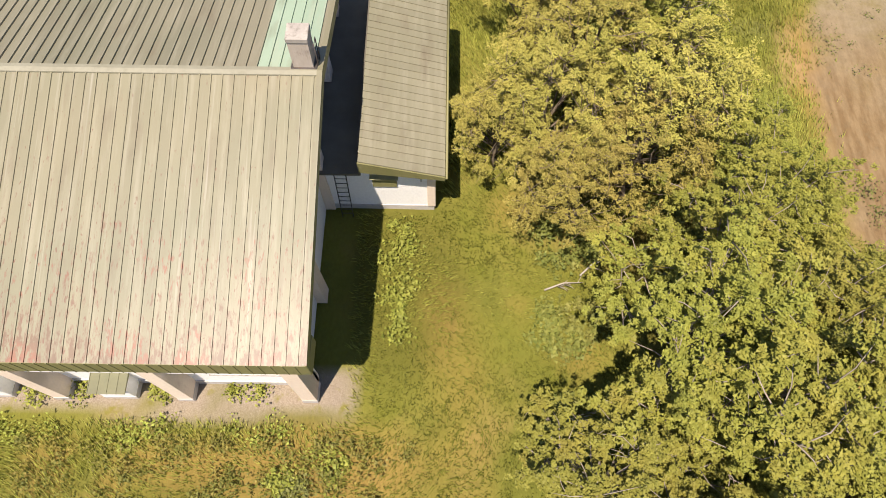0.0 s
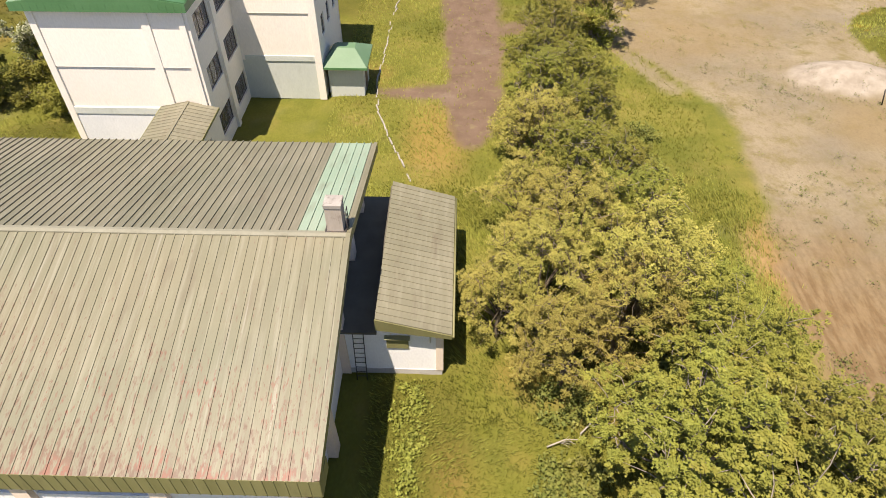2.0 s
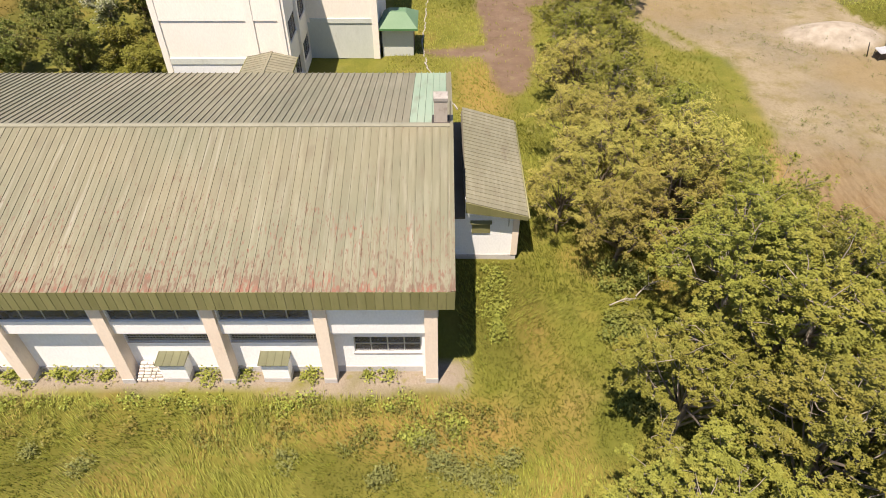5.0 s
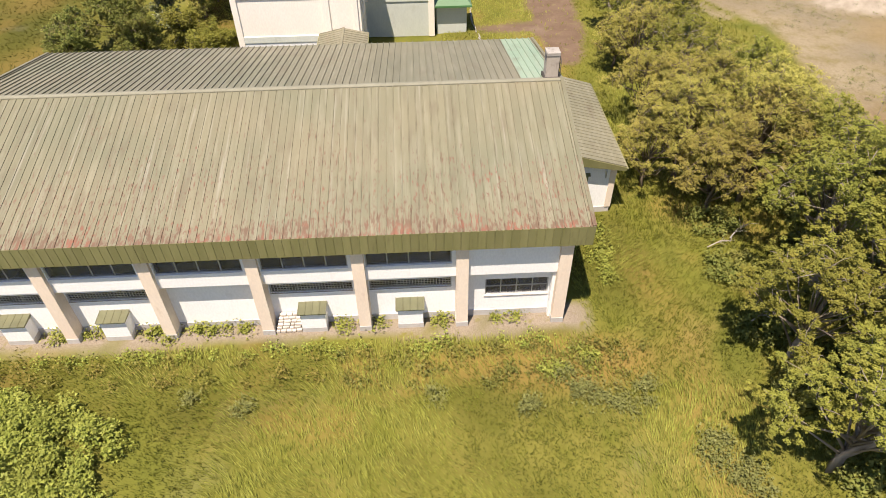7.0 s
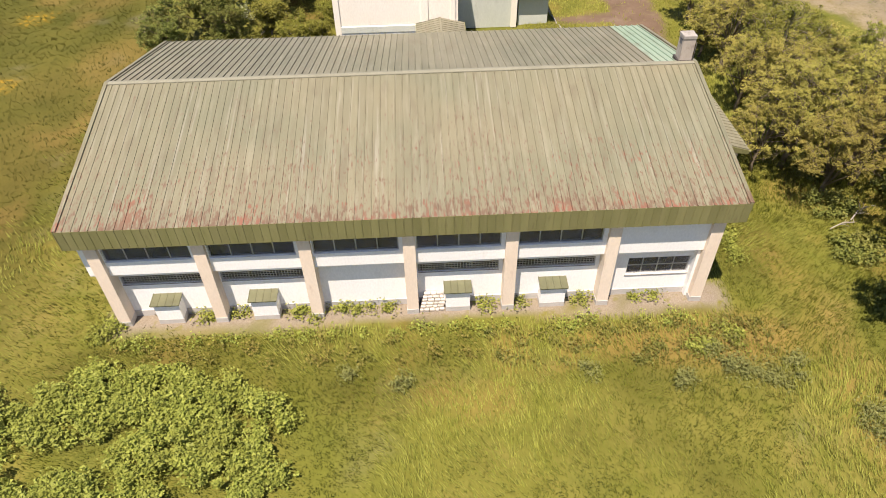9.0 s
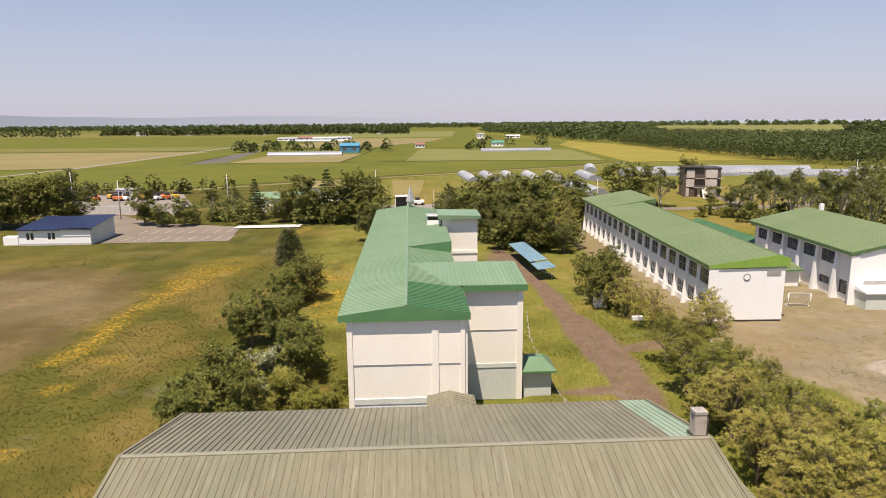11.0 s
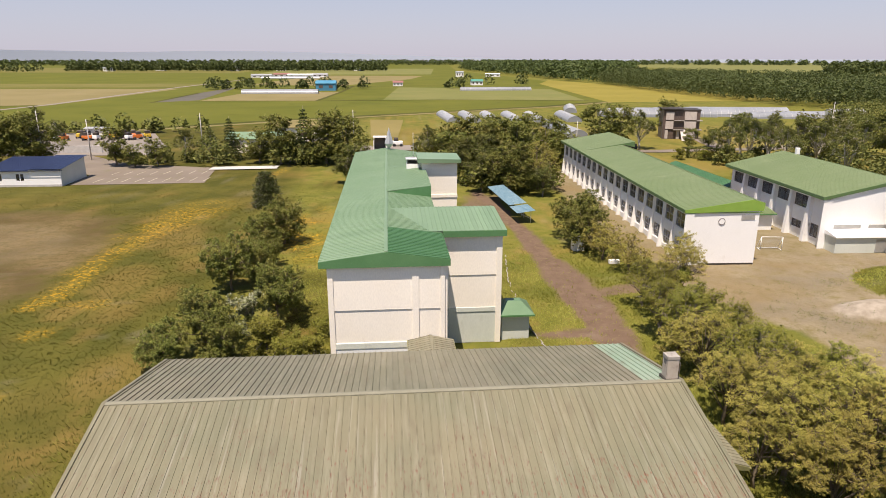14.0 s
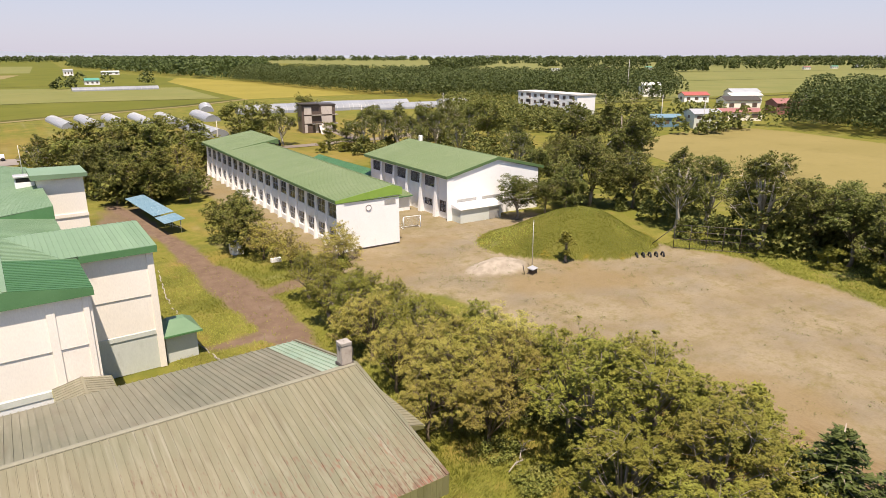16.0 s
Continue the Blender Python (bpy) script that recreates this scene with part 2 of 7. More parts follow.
M_PEACH = surface("peach_column_paint", (0.76, 0.62, 0.49), (0.81, 0.69, 0.56), 0.5, 12, 0.8, 0, 0.12, (1, 1, 0.4), (0.60, 0.46, 0.36), 0.6, 0.8)
M_LID = surface("olive_lid_paint", (0.11, 0.112, 0.06), (0.145, 0.142, 0.075), 0.8, 9, 0.6, 0, 0.1, (1, 1, 1), (0.11, 0.1, 0.05), piece=0.08)
M_STAINED = surface("stained_concrete", (0.27, 0.245, 0.22), (0.38, 0.35, 0.31), 1.5, 12, 0.9, 0, 0.3, (1, 1, 0.3), (0.15, 0.13, 0.11), 0.5, 0.72)
M_CONCRETE = surface("grey_concrete", (0.44, 0.42, 0.40), (0.56, 0.53, 0.50), 1.2, 18, 0.9, 0, 0.3, (1, 1, 1), (0.32, 0.30, 0.27))
M_CREAM = surface("cream_render", (0.88, 0.81, 0.70), (0.91, 0.85, 0.75), 0.3, 10, 0.85, 0, 0.1, (1, 1, 0.4), (0.74, 0.66, 0.56), 0.62, 0.85)
M_GREYGREEN = surface("grey_green_render", (0.55, 0.58, 0.52), (0.63, 0.65, 0.59), 0.3, 10, 0.85, 0, 0.1, (1, 1, 0.4), (0.42, 0.44, 0.37), 0.6, 0.85)
M_PALEBASE = surface("pale_base_render", (0.74, 0.76, 0.76), (0.80, 0.81, 0.81), 0.35, 11, 0.85, 0, 0.12, (1, 1, 0.5), (0.6, 0.6, 0.57), 0.62, 0.85)
M_GREEN_ROOF = surface("green_painted_roof", (0.146, 0.232, 0.132), (0.184, 0.268, 0.164), 0.22, 7, 0.42, 0, 0.08, (1, 1, 1), (0.165, 0.25, 0.145), 0.55, 0.8, piece=0.05)
M_GREEN_EDGE = surface("green_fascia_paint", (0.072, 0.185, 0.07), (0.098, 0.225, 0.093), 0.5, 8, 0.45, 0, 0.08)
M_LIME_EDGE = surface("lime_green_fascia_paint", (0.20, 0.34, 0.05), (0.25, 0.40, 0.07), 0.5, 8, 0.5, 0, 0.08)
M_SAGE_ROOF = surface("sage_green_roof", (0.12, 0.168, 0.068), (0.145, 0.19, 0.088), 0.15, 6, 0.6, 0, 0.08, (1, 1, 1), (0.19, 0.225, 0.12), 0.55, 0.8, piece=0.04)
# shed roof tone with the gymnasium's shadow put into the colour
M_SHADED_ROOF = surface("shadow_toned_roof", (0.09, 0.08, 0.06), (0.13, 0.115, 0.085), 0.8, 15, 0.85, 0, 0.2)
M_NAVY = surface("navy_roof", (0.014, 0.022, 0.06), (0.02, 0.03, 0.08), 0.4, 8, 0.4, 0, 0.05)
M_BLUE = surface("blue_corrugated_roof", (0.12, 0.22, 0.28), (0.18, 0.28, 0.34), 0.6, 9, 0.45, 0, 0.1, (1, 1, 1), (0.42, 0.5, 0.5))
M_FRAME = surface("aluminium_frame", (0.38, 0.38, 0.37), (0.48, 0.47, 0.45), 2, 12, 0.45, 0.4, 0.03)
M_DARKFRAME = surface("brown_window_frame", (0.10, 0.07, 0.055), (0.15, 0.11, 0.09), 2, 12, 0.5, 0.1, 0.03)
M_STEEL = surface("dark_steel", (0.06, 0.055, 0.05), (0.10, 0.085, 0.075), 3, 14, 0.6, 0.5, 0.1, stain=(0.2, 0.09, 0.05))
M_GALV = surface("galvanised_steel", (0.50, 0.50, 0.50), (0.62, 0.62, 0.61), 2, 14, 0.45, 0.5, 0.05)
M_GLASS = glazing("window_glass")
# denser grey film paints the lower windows' pale reflection into the glass
M_GLASS_PALE = glazing("pale_reflection_glass", dust_glare=(0.34, 0.6))
# dimness of interiors put into a dark grey colour
M_DARKNESS = surface("dim_interior", (0.10, 0.095, 0.095), (0.15, 0.145, 0.14), 0.7, 6, 0.9, 0, 0)
M_BARK = surface("bark", (0.2, 0.165, 0.13), (0.33, 0.28, 0.225), 3, 16, 0.9, 0, 0.5, (1, 1, 0.3))
M_TWIG = surface("grey_brown_twigs", (0.15, 0.115, 0.075), (0.21, 0.165, 0.11), 3, 16, 0.9, 0, 0.3)
M_PALEBARK = surface("pale_bark", (0.46, 0.415, 0.35), (0.58, 0.53, 0.46), 3, 16, 0.85, 0, 0.3, (1, 1, 0.4), (0.16, 0.13, 0.1), 0.62, 0.7)
M_DEADWOOD = surface("bleached_dead_wood", (0.30, 0.26, 0.215), (0.42, 0.375, 0.315), 3, 16, 0.85, 0, 0.3)
M_LEAF = leaves("green_leaves", (0.182, 0.182, 0.033), (0.245, 0.234, 0.045), (0.255, 0.226, 0.046))
M_LEAF_OLIVE = leaves("olive_leaves", (0.27, 0.238, 0.053), (0.355, 0.308, 0.078), (0.36, 0.297, 0.078))
M_LEAF_DARK = leaves("dark_leaves", (0.092, 0.110, 0.026), (0.185, 0.188, 0.05), (0.195, 0.182, 0.055))
M_LEAF_SHRUB = leaves("shrub_leaves", (0.12, 0.138, 0.03), (0.22, 0.218, 0.052), (0.235, 0.205, 0.06))
M_NEEDLE = leaves("conifer_needles", (0.045, 0.068, 0.02), (0.125, 0.142, 0.038), (0.10, 0.112, 0.036))
M_LEAF_WEED = leaves("weed_leaves", (0.18, 0.208, 0.035), (0.34, 0.35, 0.072), (0.24, 0.25, 0.048))
M_LEAF_FERN = leaves("mugwort_leaves", (0.16, 0.168, 0.05), (0.25, 0.25, 0.085), (0.2, 0.2, 0.062))
M_BLOOM = leaves("white_blossom", (0.14, 0.16, 0.035), (0.5, 0.5, 0.36), (0.16, 0.18, 0.045))
M_GRASS = leaves("grass_blades", (0.265, 0.28, 0.052), (0.38, 0.36, 0.088), (0.285, 0.292, 0.053))
M_GRASS_WEST = leaves("meadow_blades", (0.08, 0.082, 0.016), (0.13, 0.117, 0.026), (0.118, 0.098, 0.023))
M_GRASS_PALE = leaves("mound_blades", (0.26, 0.28, 0.05), (0.36, 0.34, 0.08), (0.33, 0.32, 0.07))
M_GREEN_DEEP = surface("deep_green_roof_paint", (0.045, 0.125, 0.047), (0.06, 0.15, 0.062), 0.22, 7, 0.42, 0, 0.08, piece=0.06)
M_CARPARK = surface("worn_brown_asphalt", (0.155, 0.125, 0.095), (0.20, 0.165, 0.13), 0.1, 4, 0.9, 0, 0.1, (1, 1, 1), (0.14, 0.13, 0.06), 0.55, 0.75)
M_SAGE_EDGE = surface("sage_fascia_paint", (0.085, 0.155, 0.055), (0.11, 0.18, 0.07), 0.5, 8, 0.5, 0, 0.08)
M_CHIMNEY = surface("stained_chimney_render", (0.36, 0.31, 0.255), (0.47, 0.41, 0.345), 1.5, 12, 0.9, 0, 0.3, (1, 1, 0.3), (0.20, 0.16, 0.13), 0.56, 0.75)
M_LEAF_RUST = leaves("withered_leaves", (0.15, 0.115, 0.03), (0.26, 0.19, 0.055), (0.17, 0.16, 0.035))
M_ANNEX_ROOF = surface("annex_green_roof", (0.098, 0.18, 0.09), (0.125, 0.21, 0.115), 0.4, 7, 0.45, 0, 0.08)

# ---- building helpers ----


def mesh_of(bm, name, mat, smooth=False):
    me = bpy.data.meshes.new(name)
    bm.normal_update()
    bm.to_mesh(me)
    bm.free()
    me.materials.append(mat)
    if smooth:
        me.polygons.foreach_set("use_smooth", [True] * len(me.polygons))
    return me


def mesh_from(name, verts, faces, mat, smooth=False):
    me = bpy.data.meshes.new(name)
    me.from_pydata(verts, [], faces)
    me.materials.append(mat)
    if smooth:
        me.polygons.foreach_set("use_smooth", [True] * len(me.polygons))
    me.update()
    return me


def thing(name, label, category, at=(0, 0, 0), turn=0.0, group="", kind=""):
    ob = new(name)
    ob.empty_display_size = 0.5
    ob.matrix_basis = pose(*at, 0, 0, turn)
    return tagged(ob, label, category, group, kind)


def part(name, shape, material, parent, label="", m=None):
    """One mesh object under a thing or a part; places are the parent's own."""
    me = mesh_of(shape, name, material) if isinstance(shape, bmesh.types.BMesh) else shape
    ob = new(name, me)
    ob.parent = parent
    if m is not None:
        ob.matrix_basis = m
    if label:
        ob["label"] = label
    return ob


def box(bm, x0, x1, y0, y1, z0, z1):
    v = [bm.verts.new((x, y, z)) for z in (z0, z1) for x, y in ((x0, y0), (x1, y0), (x1, y1), (x0, y1))]
    for f in ((3, 2, 1, 0), (4, 5, 6, 7), (0, 1, 5, 4), (1, 2, 6, 5), (2, 3, 7, 6), (3, 0, 4, 7)):
        bm.faces.new([v[i] for i in f])
    return bm


def boxes(*rows, bevel=0.0):
    bm = bmesh.new()
    for row in rows:
        box(bm, *row)
    if bevel:
        bmesh.ops.bevel(bm, geom=list(bm.edges), offset=bevel, segments=1, affect="EDGES")
    return bm


def prism(outline, axis, a, b):
    """An outline pushed from a to b along x or y."""
    bm = bmesh.new()
    put = (lambda p, d: (d, p[0], p[1])) if axis == "x" else (lambda p, d: (p[0], d, p[1]))
    one, two = ([bm.verts.new(put(p, d)) for p in outline] for d in (a, b))
    n = len(outline)
    bm.faces.new(one)
    bm.faces.new(two[::-1])
    for i in range(n):
        bm.faces.new((one[i], two[i], two[(i + 1) % n], one[(i + 1) % n]))
    bmesh.ops.recalc_face_normals(bm, faces=list(bm.faces))
    return bm


def slab(corners, thick):
    """A flat plate: corners in order, thick below them."""
    bm = bmesh.new()
    top = [bm.verts.new(c) for c in corners]
    low = [bm.verts.new((c[0], c[1], c[2] - thick)) for c in corners]
    bm.faces.new(top)
    bm.faces.new(low[::-1])
    n = len(top)
    for i in range(n):
        bm.faces.new((top[i], low[i], low[(i + 1) % n], top[(i + 1) % n]))
    bmesh.ops.recalc_face_normals(bm, faces=list(bm.faces))
    return bm


def pierced(length, z0, z1, thick, holes):
    """A wall along x, its outer face at y = 0 towards -y, with openings (x0, x1, z0, z1) right through."""
    us = sorted({0.0, length, *(h[0] for h in holes), *(h[1] for h in holes)})
    zs = sorted({z0, z1, *(h[2] for h in holes), *(h[3] for h in holes)})
    solid = {}
    for i in range(len(us) - 1):
        for j in range(len(zs) - 1):
            u, z = (us[i] + us[i + 1]) / 2, (zs[j] + zs[j + 1]) / 2
            solid[i, j] = not any(h[0] < u < h[1] and h[2] < z < h[3] for h in holes)
    bm, seen = bmesh.new(), {}

    def at(i, j, y):
        key = (i, j, y)
        if key not in seen:
            seen[key] = bm.verts.new((us[i], y, zs[j]))
        return seen[key]

    for (i, j), full in solid.items():
        if not full:
            continue
        ring = [(i, j), (i + 1, j), (i + 1, j + 1), (i, j + 1)]
        bm.faces.new([at(*p, 0) for p in ring])
        bm.faces.new([at(*p, thick) for p in ring[::-1]])
        for k, (di, dj) in enumerate(((0, -1), (1, 0), (0, 1), (-1, 0))):
            if not solid.get((i + di, j + dj), False):
                p, q = ring[k], ring[(k + 1) % 4]
                bm.faces.new((at(*p, 0), at(*p, thick), at(*q, thick), at(*q, 0)))
    bmesh.ops.recalc_face_normals(bm, faces=list(bm.faces))
    return bm


WINDOWS = {}


def window(parent, m, w, h, panes, frame_mat, rows=1, glass=None, name="window", bar=0.05):
    """A window in an opening of w by h, its outer face at y = 0.1: a frame with mullions, and its panes."""
    key = (round(w, 2), round(h, 2), panes, rows, frame_mat.name)
    if key not in WINDOWS:
        xs = [(bar if i == 0 else w * i / panes + bar / 2, w - bar if i == panes - 1 else w * (i + 1) / panes - bar / 2) for i in range(panes)]
        zs = [(bar if j == 0 else h * j / rows + bar / 2, h - bar if j == rows - 1 else h * (j + 1) / rows - bar / 2) for j in range(rows)]
        bm = pierced(w, 0, h, 0.06, [(*x, *z) for x in xs for z in zs])
        bmesh.ops.translate(bm, verts=list(bm.verts), vec=(0, 0.1, 0))
        pane = boxes((0, w / panes - bar, 0, 0.006, 0, h - 2 * bar))
        WINDOWS[key] = mesh_of(bm, "window_frame", frame_mat), mesh_of(pane, "pane", glass or M_GLASS)
    frame_me, pane_me = WINDOWS[key]
    ob = part(name, frame_me, None, parent, m=m)
    for i in range(panes):
        p = part("pane", pane_me, None, ob, m=pose(w * i / panes + bar / 2, 0.125, bar))
        p.visible_shadow = False
    return ob


def panel_mesh(name, width, length, mat, rib=0.035, ribw=0.045, thick=0.03):
    """One roof sheet with its standing seam: across x, up the slope along y, face up."""
    outline = [(0, -thick), (width - 0.004, -thick), (width - 0.004, 0), (ribw + 0.01, 0), (ribw, rib), (0.004, rib), (0, 0)]
    bm = prism(outline, "y", 0, length)
    return mesh_of(bm, name, mat)


def slope(parent, eave, along, up, count, mats, name="roof_panel", rib=0.035, ribw=0.045, far=False):
    """A slope of sheets side by side: from the eave's start, count sheets along, each as long as up."""
    along, up = Vector(along), Vector(up)
    width, length = along.length / count, up.length
    x, y = along.normalized(), up.normalized()
    z = x.cross(y).normalized()
    y = z.cross(x)
    made = {}
    for i in range(count):
        mat = mats(i) if callable(mats) else mats
        if mat.name not in made:
            made[mat.name] = panel_mesh(name, width, length, mat, rib, ribw)
        o = Vector(eave) + x * (width * i)
        m = Matrix(((x.x, y.x, z.x, o.x), (x.y, y.y, z.y, o.y), (x.z, y.z, z.z, o.z), (0, 0, 0, 1)))
        part(name, made[mat.name], None, parent, m=m)


def tube(points, radii, sides=6):
    """Vertices and faces of a tapering tube along points."""
    verts, faces = [], []
    for i, p in enumerate(points):
        p = Vector(p)
        a = Vector(points[max(i - 1, 0)])
        b = Vector(points[min(i + 1, len(points) - 1)])
        d = (b - a).normalized()
        u = d.cross(Vector((0.31, 0.87, 0.2))).normalized()
        v = d.cross(u)
        for k in range(sides):
            t = 2 * math.pi * k / sides
            verts.append(p + (u * math.cos(t) + v * math.sin(t)) * radii[i])
    for i in range(len(points) - 1):
        for k in range(sides):
            a, b = i * sides + k, i * sides + (k + 1) % sides
            faces.append((a, b, b + sides, a + sides))
    faces.append(tuple(range(sides))[::-1])
    faces.append(tuple(len(verts) - sides + k for k in range(sides)))
    return verts, faces


def tubes(rows, name, mat, sides=6):
    verts, faces = [], []
    for points, radii in rows:
        v, f = tube(points, radii, sides)
        faces += [tuple(i + len(verts) for i in g) for g in f]
        verts += v
    return mesh_from(name, verts, faces, mat, True)


LATTICE = np.random.RandomState(7).rand(256, 256)


def drift(x, y, size, seed=0):
    """Smooth noise from 0 to 1 over the plan."""
    x, y = np.asarray(x, float) / size + 17.3 * seed, np.asarray(y, float) / size + 9.1 * seed
    i, j = np.floor(x).astype(int), np.floor(y).astype(int)
    u, v = x - i, y - j
    u, v = u * u * (3 - 2 * u), v * v * (3 - 2 * v)
    g = lambda a, b: LATTICE[a % 256, b % 256]  # noqa: E731
    return (g(i, j) * (1 - u) + g(i + 1, j) * u) * (1 - v) + (g(i, j + 1) * (1 - u) + g(i + 1, j + 1) * u) * v


def rough_noise(x, y, size, seed=0):
    return (drift(x, y, size, seed) + 0.5 * drift(x, y, size / 2.1, seed + 1) + 0.25 * drift(x, y, size / 4.3, seed + 2)) / 1.75

# ---- ground ----


def step(v, a, b):
    t = np.clip((v - a) / (b - a), 0, 1)
    return t * t * (3 - 2 * t)


def near_line(x, y, points):
    """Distance to a line of points."""
    best = np.full(np.shape(x), 1e9)
    for (ax, ay), (bx, by) in zip(points, points[1:]):
        dx, dy = bx - ax, by - ay
        t = np.clip(((x - ax) * dx + (y - ay) * dy) / (dx * dx + dy * dy), 0, 1)
        best = np.minimum(best, np.hypot(x - ax - t * dx, y - ay - t * dy))
    return best


PATH_LINE = [(5.9, 29.4), (6.3, 36.0), (6.4, 46.0), (6.4, 53.0), (5.5, 63.0), (5.2, 77.0), (4.0, 92.0), (2.0, 110.0)]


def mound_height(x, y):
    """The grassy mound beside the playing field: a long gentle side to the west, a steeper one to the east."""
    c, s = math.cos(radians(-28)), math.sin(radians(-28))
    u, v = (x - 56.0) * c + (y - 42.2) * s, -(x - 56.0) * s + (y - 42.2) * c
    d = np.hypot(np.where(u < 0, u / 17.5, u / 12.5), np.where(v < 0, v / 11.0, v / 12.0))
    return 5.0 * step(1.0 - d, 0.0, 0.95)


def pile_height(x, y):
    """A spread heap of pale gravel near the pole."""
    return 1.3 * step(1.0 - np.hypot((x - 37.4) / 5.8, (y - 39.4) / 3.6), 0.0, 0.9)


def ground_height(x, y):
    x, y = np.asarray(x, float), np.asarray(y, float)
    far = step(np.hypot(x, y - 30), 60, 140)
    lumps = (rough_noise(x, y, 3.0, 3) - 0.5) * 0.22 + (rough_noise(x, y, 0.9, 5) - 0.5) * 0.16
    zone, _ = zones(x, y)
    bare = np.clip(zone[..., 0] * 0.8 + zone[..., 1] + zone[..., 2], 0, 1)
    flat = step(np.maximum(np.maximum(-33 - x, x - 2.5), np.maximum(-1.5 - y, y - 20)), 0.0, 2.0)
    pile = pile_height(x, y)
    return lumps * (1 - far) * (1 - 0.85 * bare) * (0.25 + 0.75 * flat) + mound_height(x, y) + pile - 0.02


def zones(x, y):
    x, y = np.asarray(x, float), np.asarray(y, float)
    w = (rough_noise(x, y, 4.0, 11) - 0.5) * 3.0 + (rough_noise(x, y, 1.1, 14) - 0.5) * 1.2
    edge = np.interp(y, (-60, -10, 3, 10, 15, 21, 27, 35, 44, 50, 57), (30, 27.0, 24.4, 23.5, 23.8, 25.0, 25.6, 25.4, 20.0, 17.5, 19.5))
    field = step(x + w * 0.5 - edge, -0.6, 0.7) * step(np.interp(y, (-20, 4, 10, 17, 23, 32, 50), (61.5, 64.0, 65.5, 66.5, 68.0, 64.5, 62.8)) - x + w * 0.6, -0.8, 0.8) * step(62.0 - y + w, -1, 1)
    yard = step(x - 19.5 + w * 0.5, -1, 1) * step(49 - x + w * 0.3, -1, 1) * step(y - 52, -1, 1) * step(138 - y, -1, 1)
    soil = np.maximum(field, yard * 0.92) * (mound_height(x, y) < 0.12)
    soil = np.maximum(soil, 0.85 * step(0.9 - near_line(x, y, [(16.5, 50.0), (22.5, 37.5)]) + w * 0.3, -0.3, 0.3))
    core = step(1.0 - np.hypot((x + 84) / 22.5, (y - 74) / 16.5) + w * 0.07, -0.08, 0.16)
    plot = (np.abs((x + 86) / 28.5) ** 3 + np.abs((y - 66.5) / 31) ** 3) ** (1 / 3)
    round_field = step(1.0 - plot + w * 0.08, -0.09, 0.12) * (1 - 0.25 * core)
    soil = np.maximum(soil, core)
    half = np.interp(y, (27, 31, 36, 45, 54, 60, 70, 110), (0.6, 1.7, 2.2, 2.8, 2.8, 2.2, 1.6, 1.5))
    path = step(half - near_line(x, y, PATH_LINE) + w * 0.5, -0.35, 0.45)
    path = np.maximum(path, step(0.9 - near_line(x, y, [(-1.0, 36.2), (5.0, 36.6)]) + w * 0.4, -0.3, 0.5))
    path = np.maximum(path, 0.85 * step(3.4 - near_line(x, y, [(0.6, 88.0), (2.2, 101.0), (4.6, 103.0)]) + w, -0.5, 0.8))
    path = np.maximum(path, 0.9 * step(1.5 - near_line(x, y, [(7.0, 47.0), (13.0, 49.0)]) + w * 0.4, -0.3, 0.5))
    gravel = step(np.minimum(np.minimum(1.4 - x, x + 31.6), np.minimum(y + 0.62 + w * 0.16, 1.2 - y)), -0.12, 0.2) * step(0.85 - rough_noise(x, y, 1.6, 31), 0, 0.25)
    spread = np.interp(y, (46, 60, 78, 98), (1.5, 1.8, 3.0, 6.0))
    verge = np.clip(1.35 - near_line(x, y, [(-56, 48.5), (-55, 52.5), (-55.5, 65), (-55, 78), (-53, 86), (-50.5, 99)]) / spread + w * 0.16, 0, 1)
    bloom = verge * step(rough_noise(x, y, 4, 21), 0.15, 0.5) * np.interp(y, (46, 60, 100), (0.66, 0.62, 0.42))
    bloom = np.maximum(bloom, 0.4 * step(2.4 - np.hypot(x + 51.6, y - 40.8) + w * 0.4, 0, 1.6))
    bloom = np.maximum(bloom, 0.6 * step(8 - np.hypot((x + 26) * 0.9, (y - 80) * 0.36), 0, 4) * step(rough_noise(x, y, 4, 23), 0.3, 0.6))
    bloom = np.maximum(bloom, 0.35 * step(rough_noise(x, y, 7, 41), 0.72, 0.82) * step(-x, 30, 45))
    bloom = np.maximum(bloom, 0.22 * (mound_height(x, y) > 0.05) * step(1.6 - mound_height(x, y), 0, 0.6) * step(rough_noise(x, y, 3, 43), 0.56, 0.7))
    lush = step(rough_noise(x, y, 7.0, 51), 0.5, 0.72) * step(-x, -8, 12) * 0.8
    lush = np.maximum(lush, step(3.4 - np.hypot(x - 3.3, (y - 5.5) * 0.55), 0, 1.6) * 0.55)
    lush = np.maximum(lush, 0.75 * step(-0.9 - y, 0, 0.8) * step(y + 6.5 + w, 0, 2.5) * (0.4 + 0.6 * step(-12.0 - x + w, 0, 4)) * step(-1.5 - x + w, 0, 4) * step(x + 36, 0, 4) * (0.55 + 0.45 * step(rough_noise(x, y, 3.0, 57), 0.35, 0.6)))
    lush = np.maximum(lush, (mound_height(x, y) > 0.12) * 0.5)
    lush = np.maximum(lush, step(-x, 32, 41) * (0.86 + 0.14 * step(rough_noise(x, y, 18, 53), 0.35, 0.7)))
    dry = step(rough_noise(x, y, 5.0, 61), 0.6, 0.8) * 0.3 * step(25 - x, 0, 6)
    dry = np.maximum(dry, 0.1 * step(rough_noise(x, y, 11, 67), 0.5, 0.78) * step(-x, 30, 40) * step(120 - y, 0, 10))
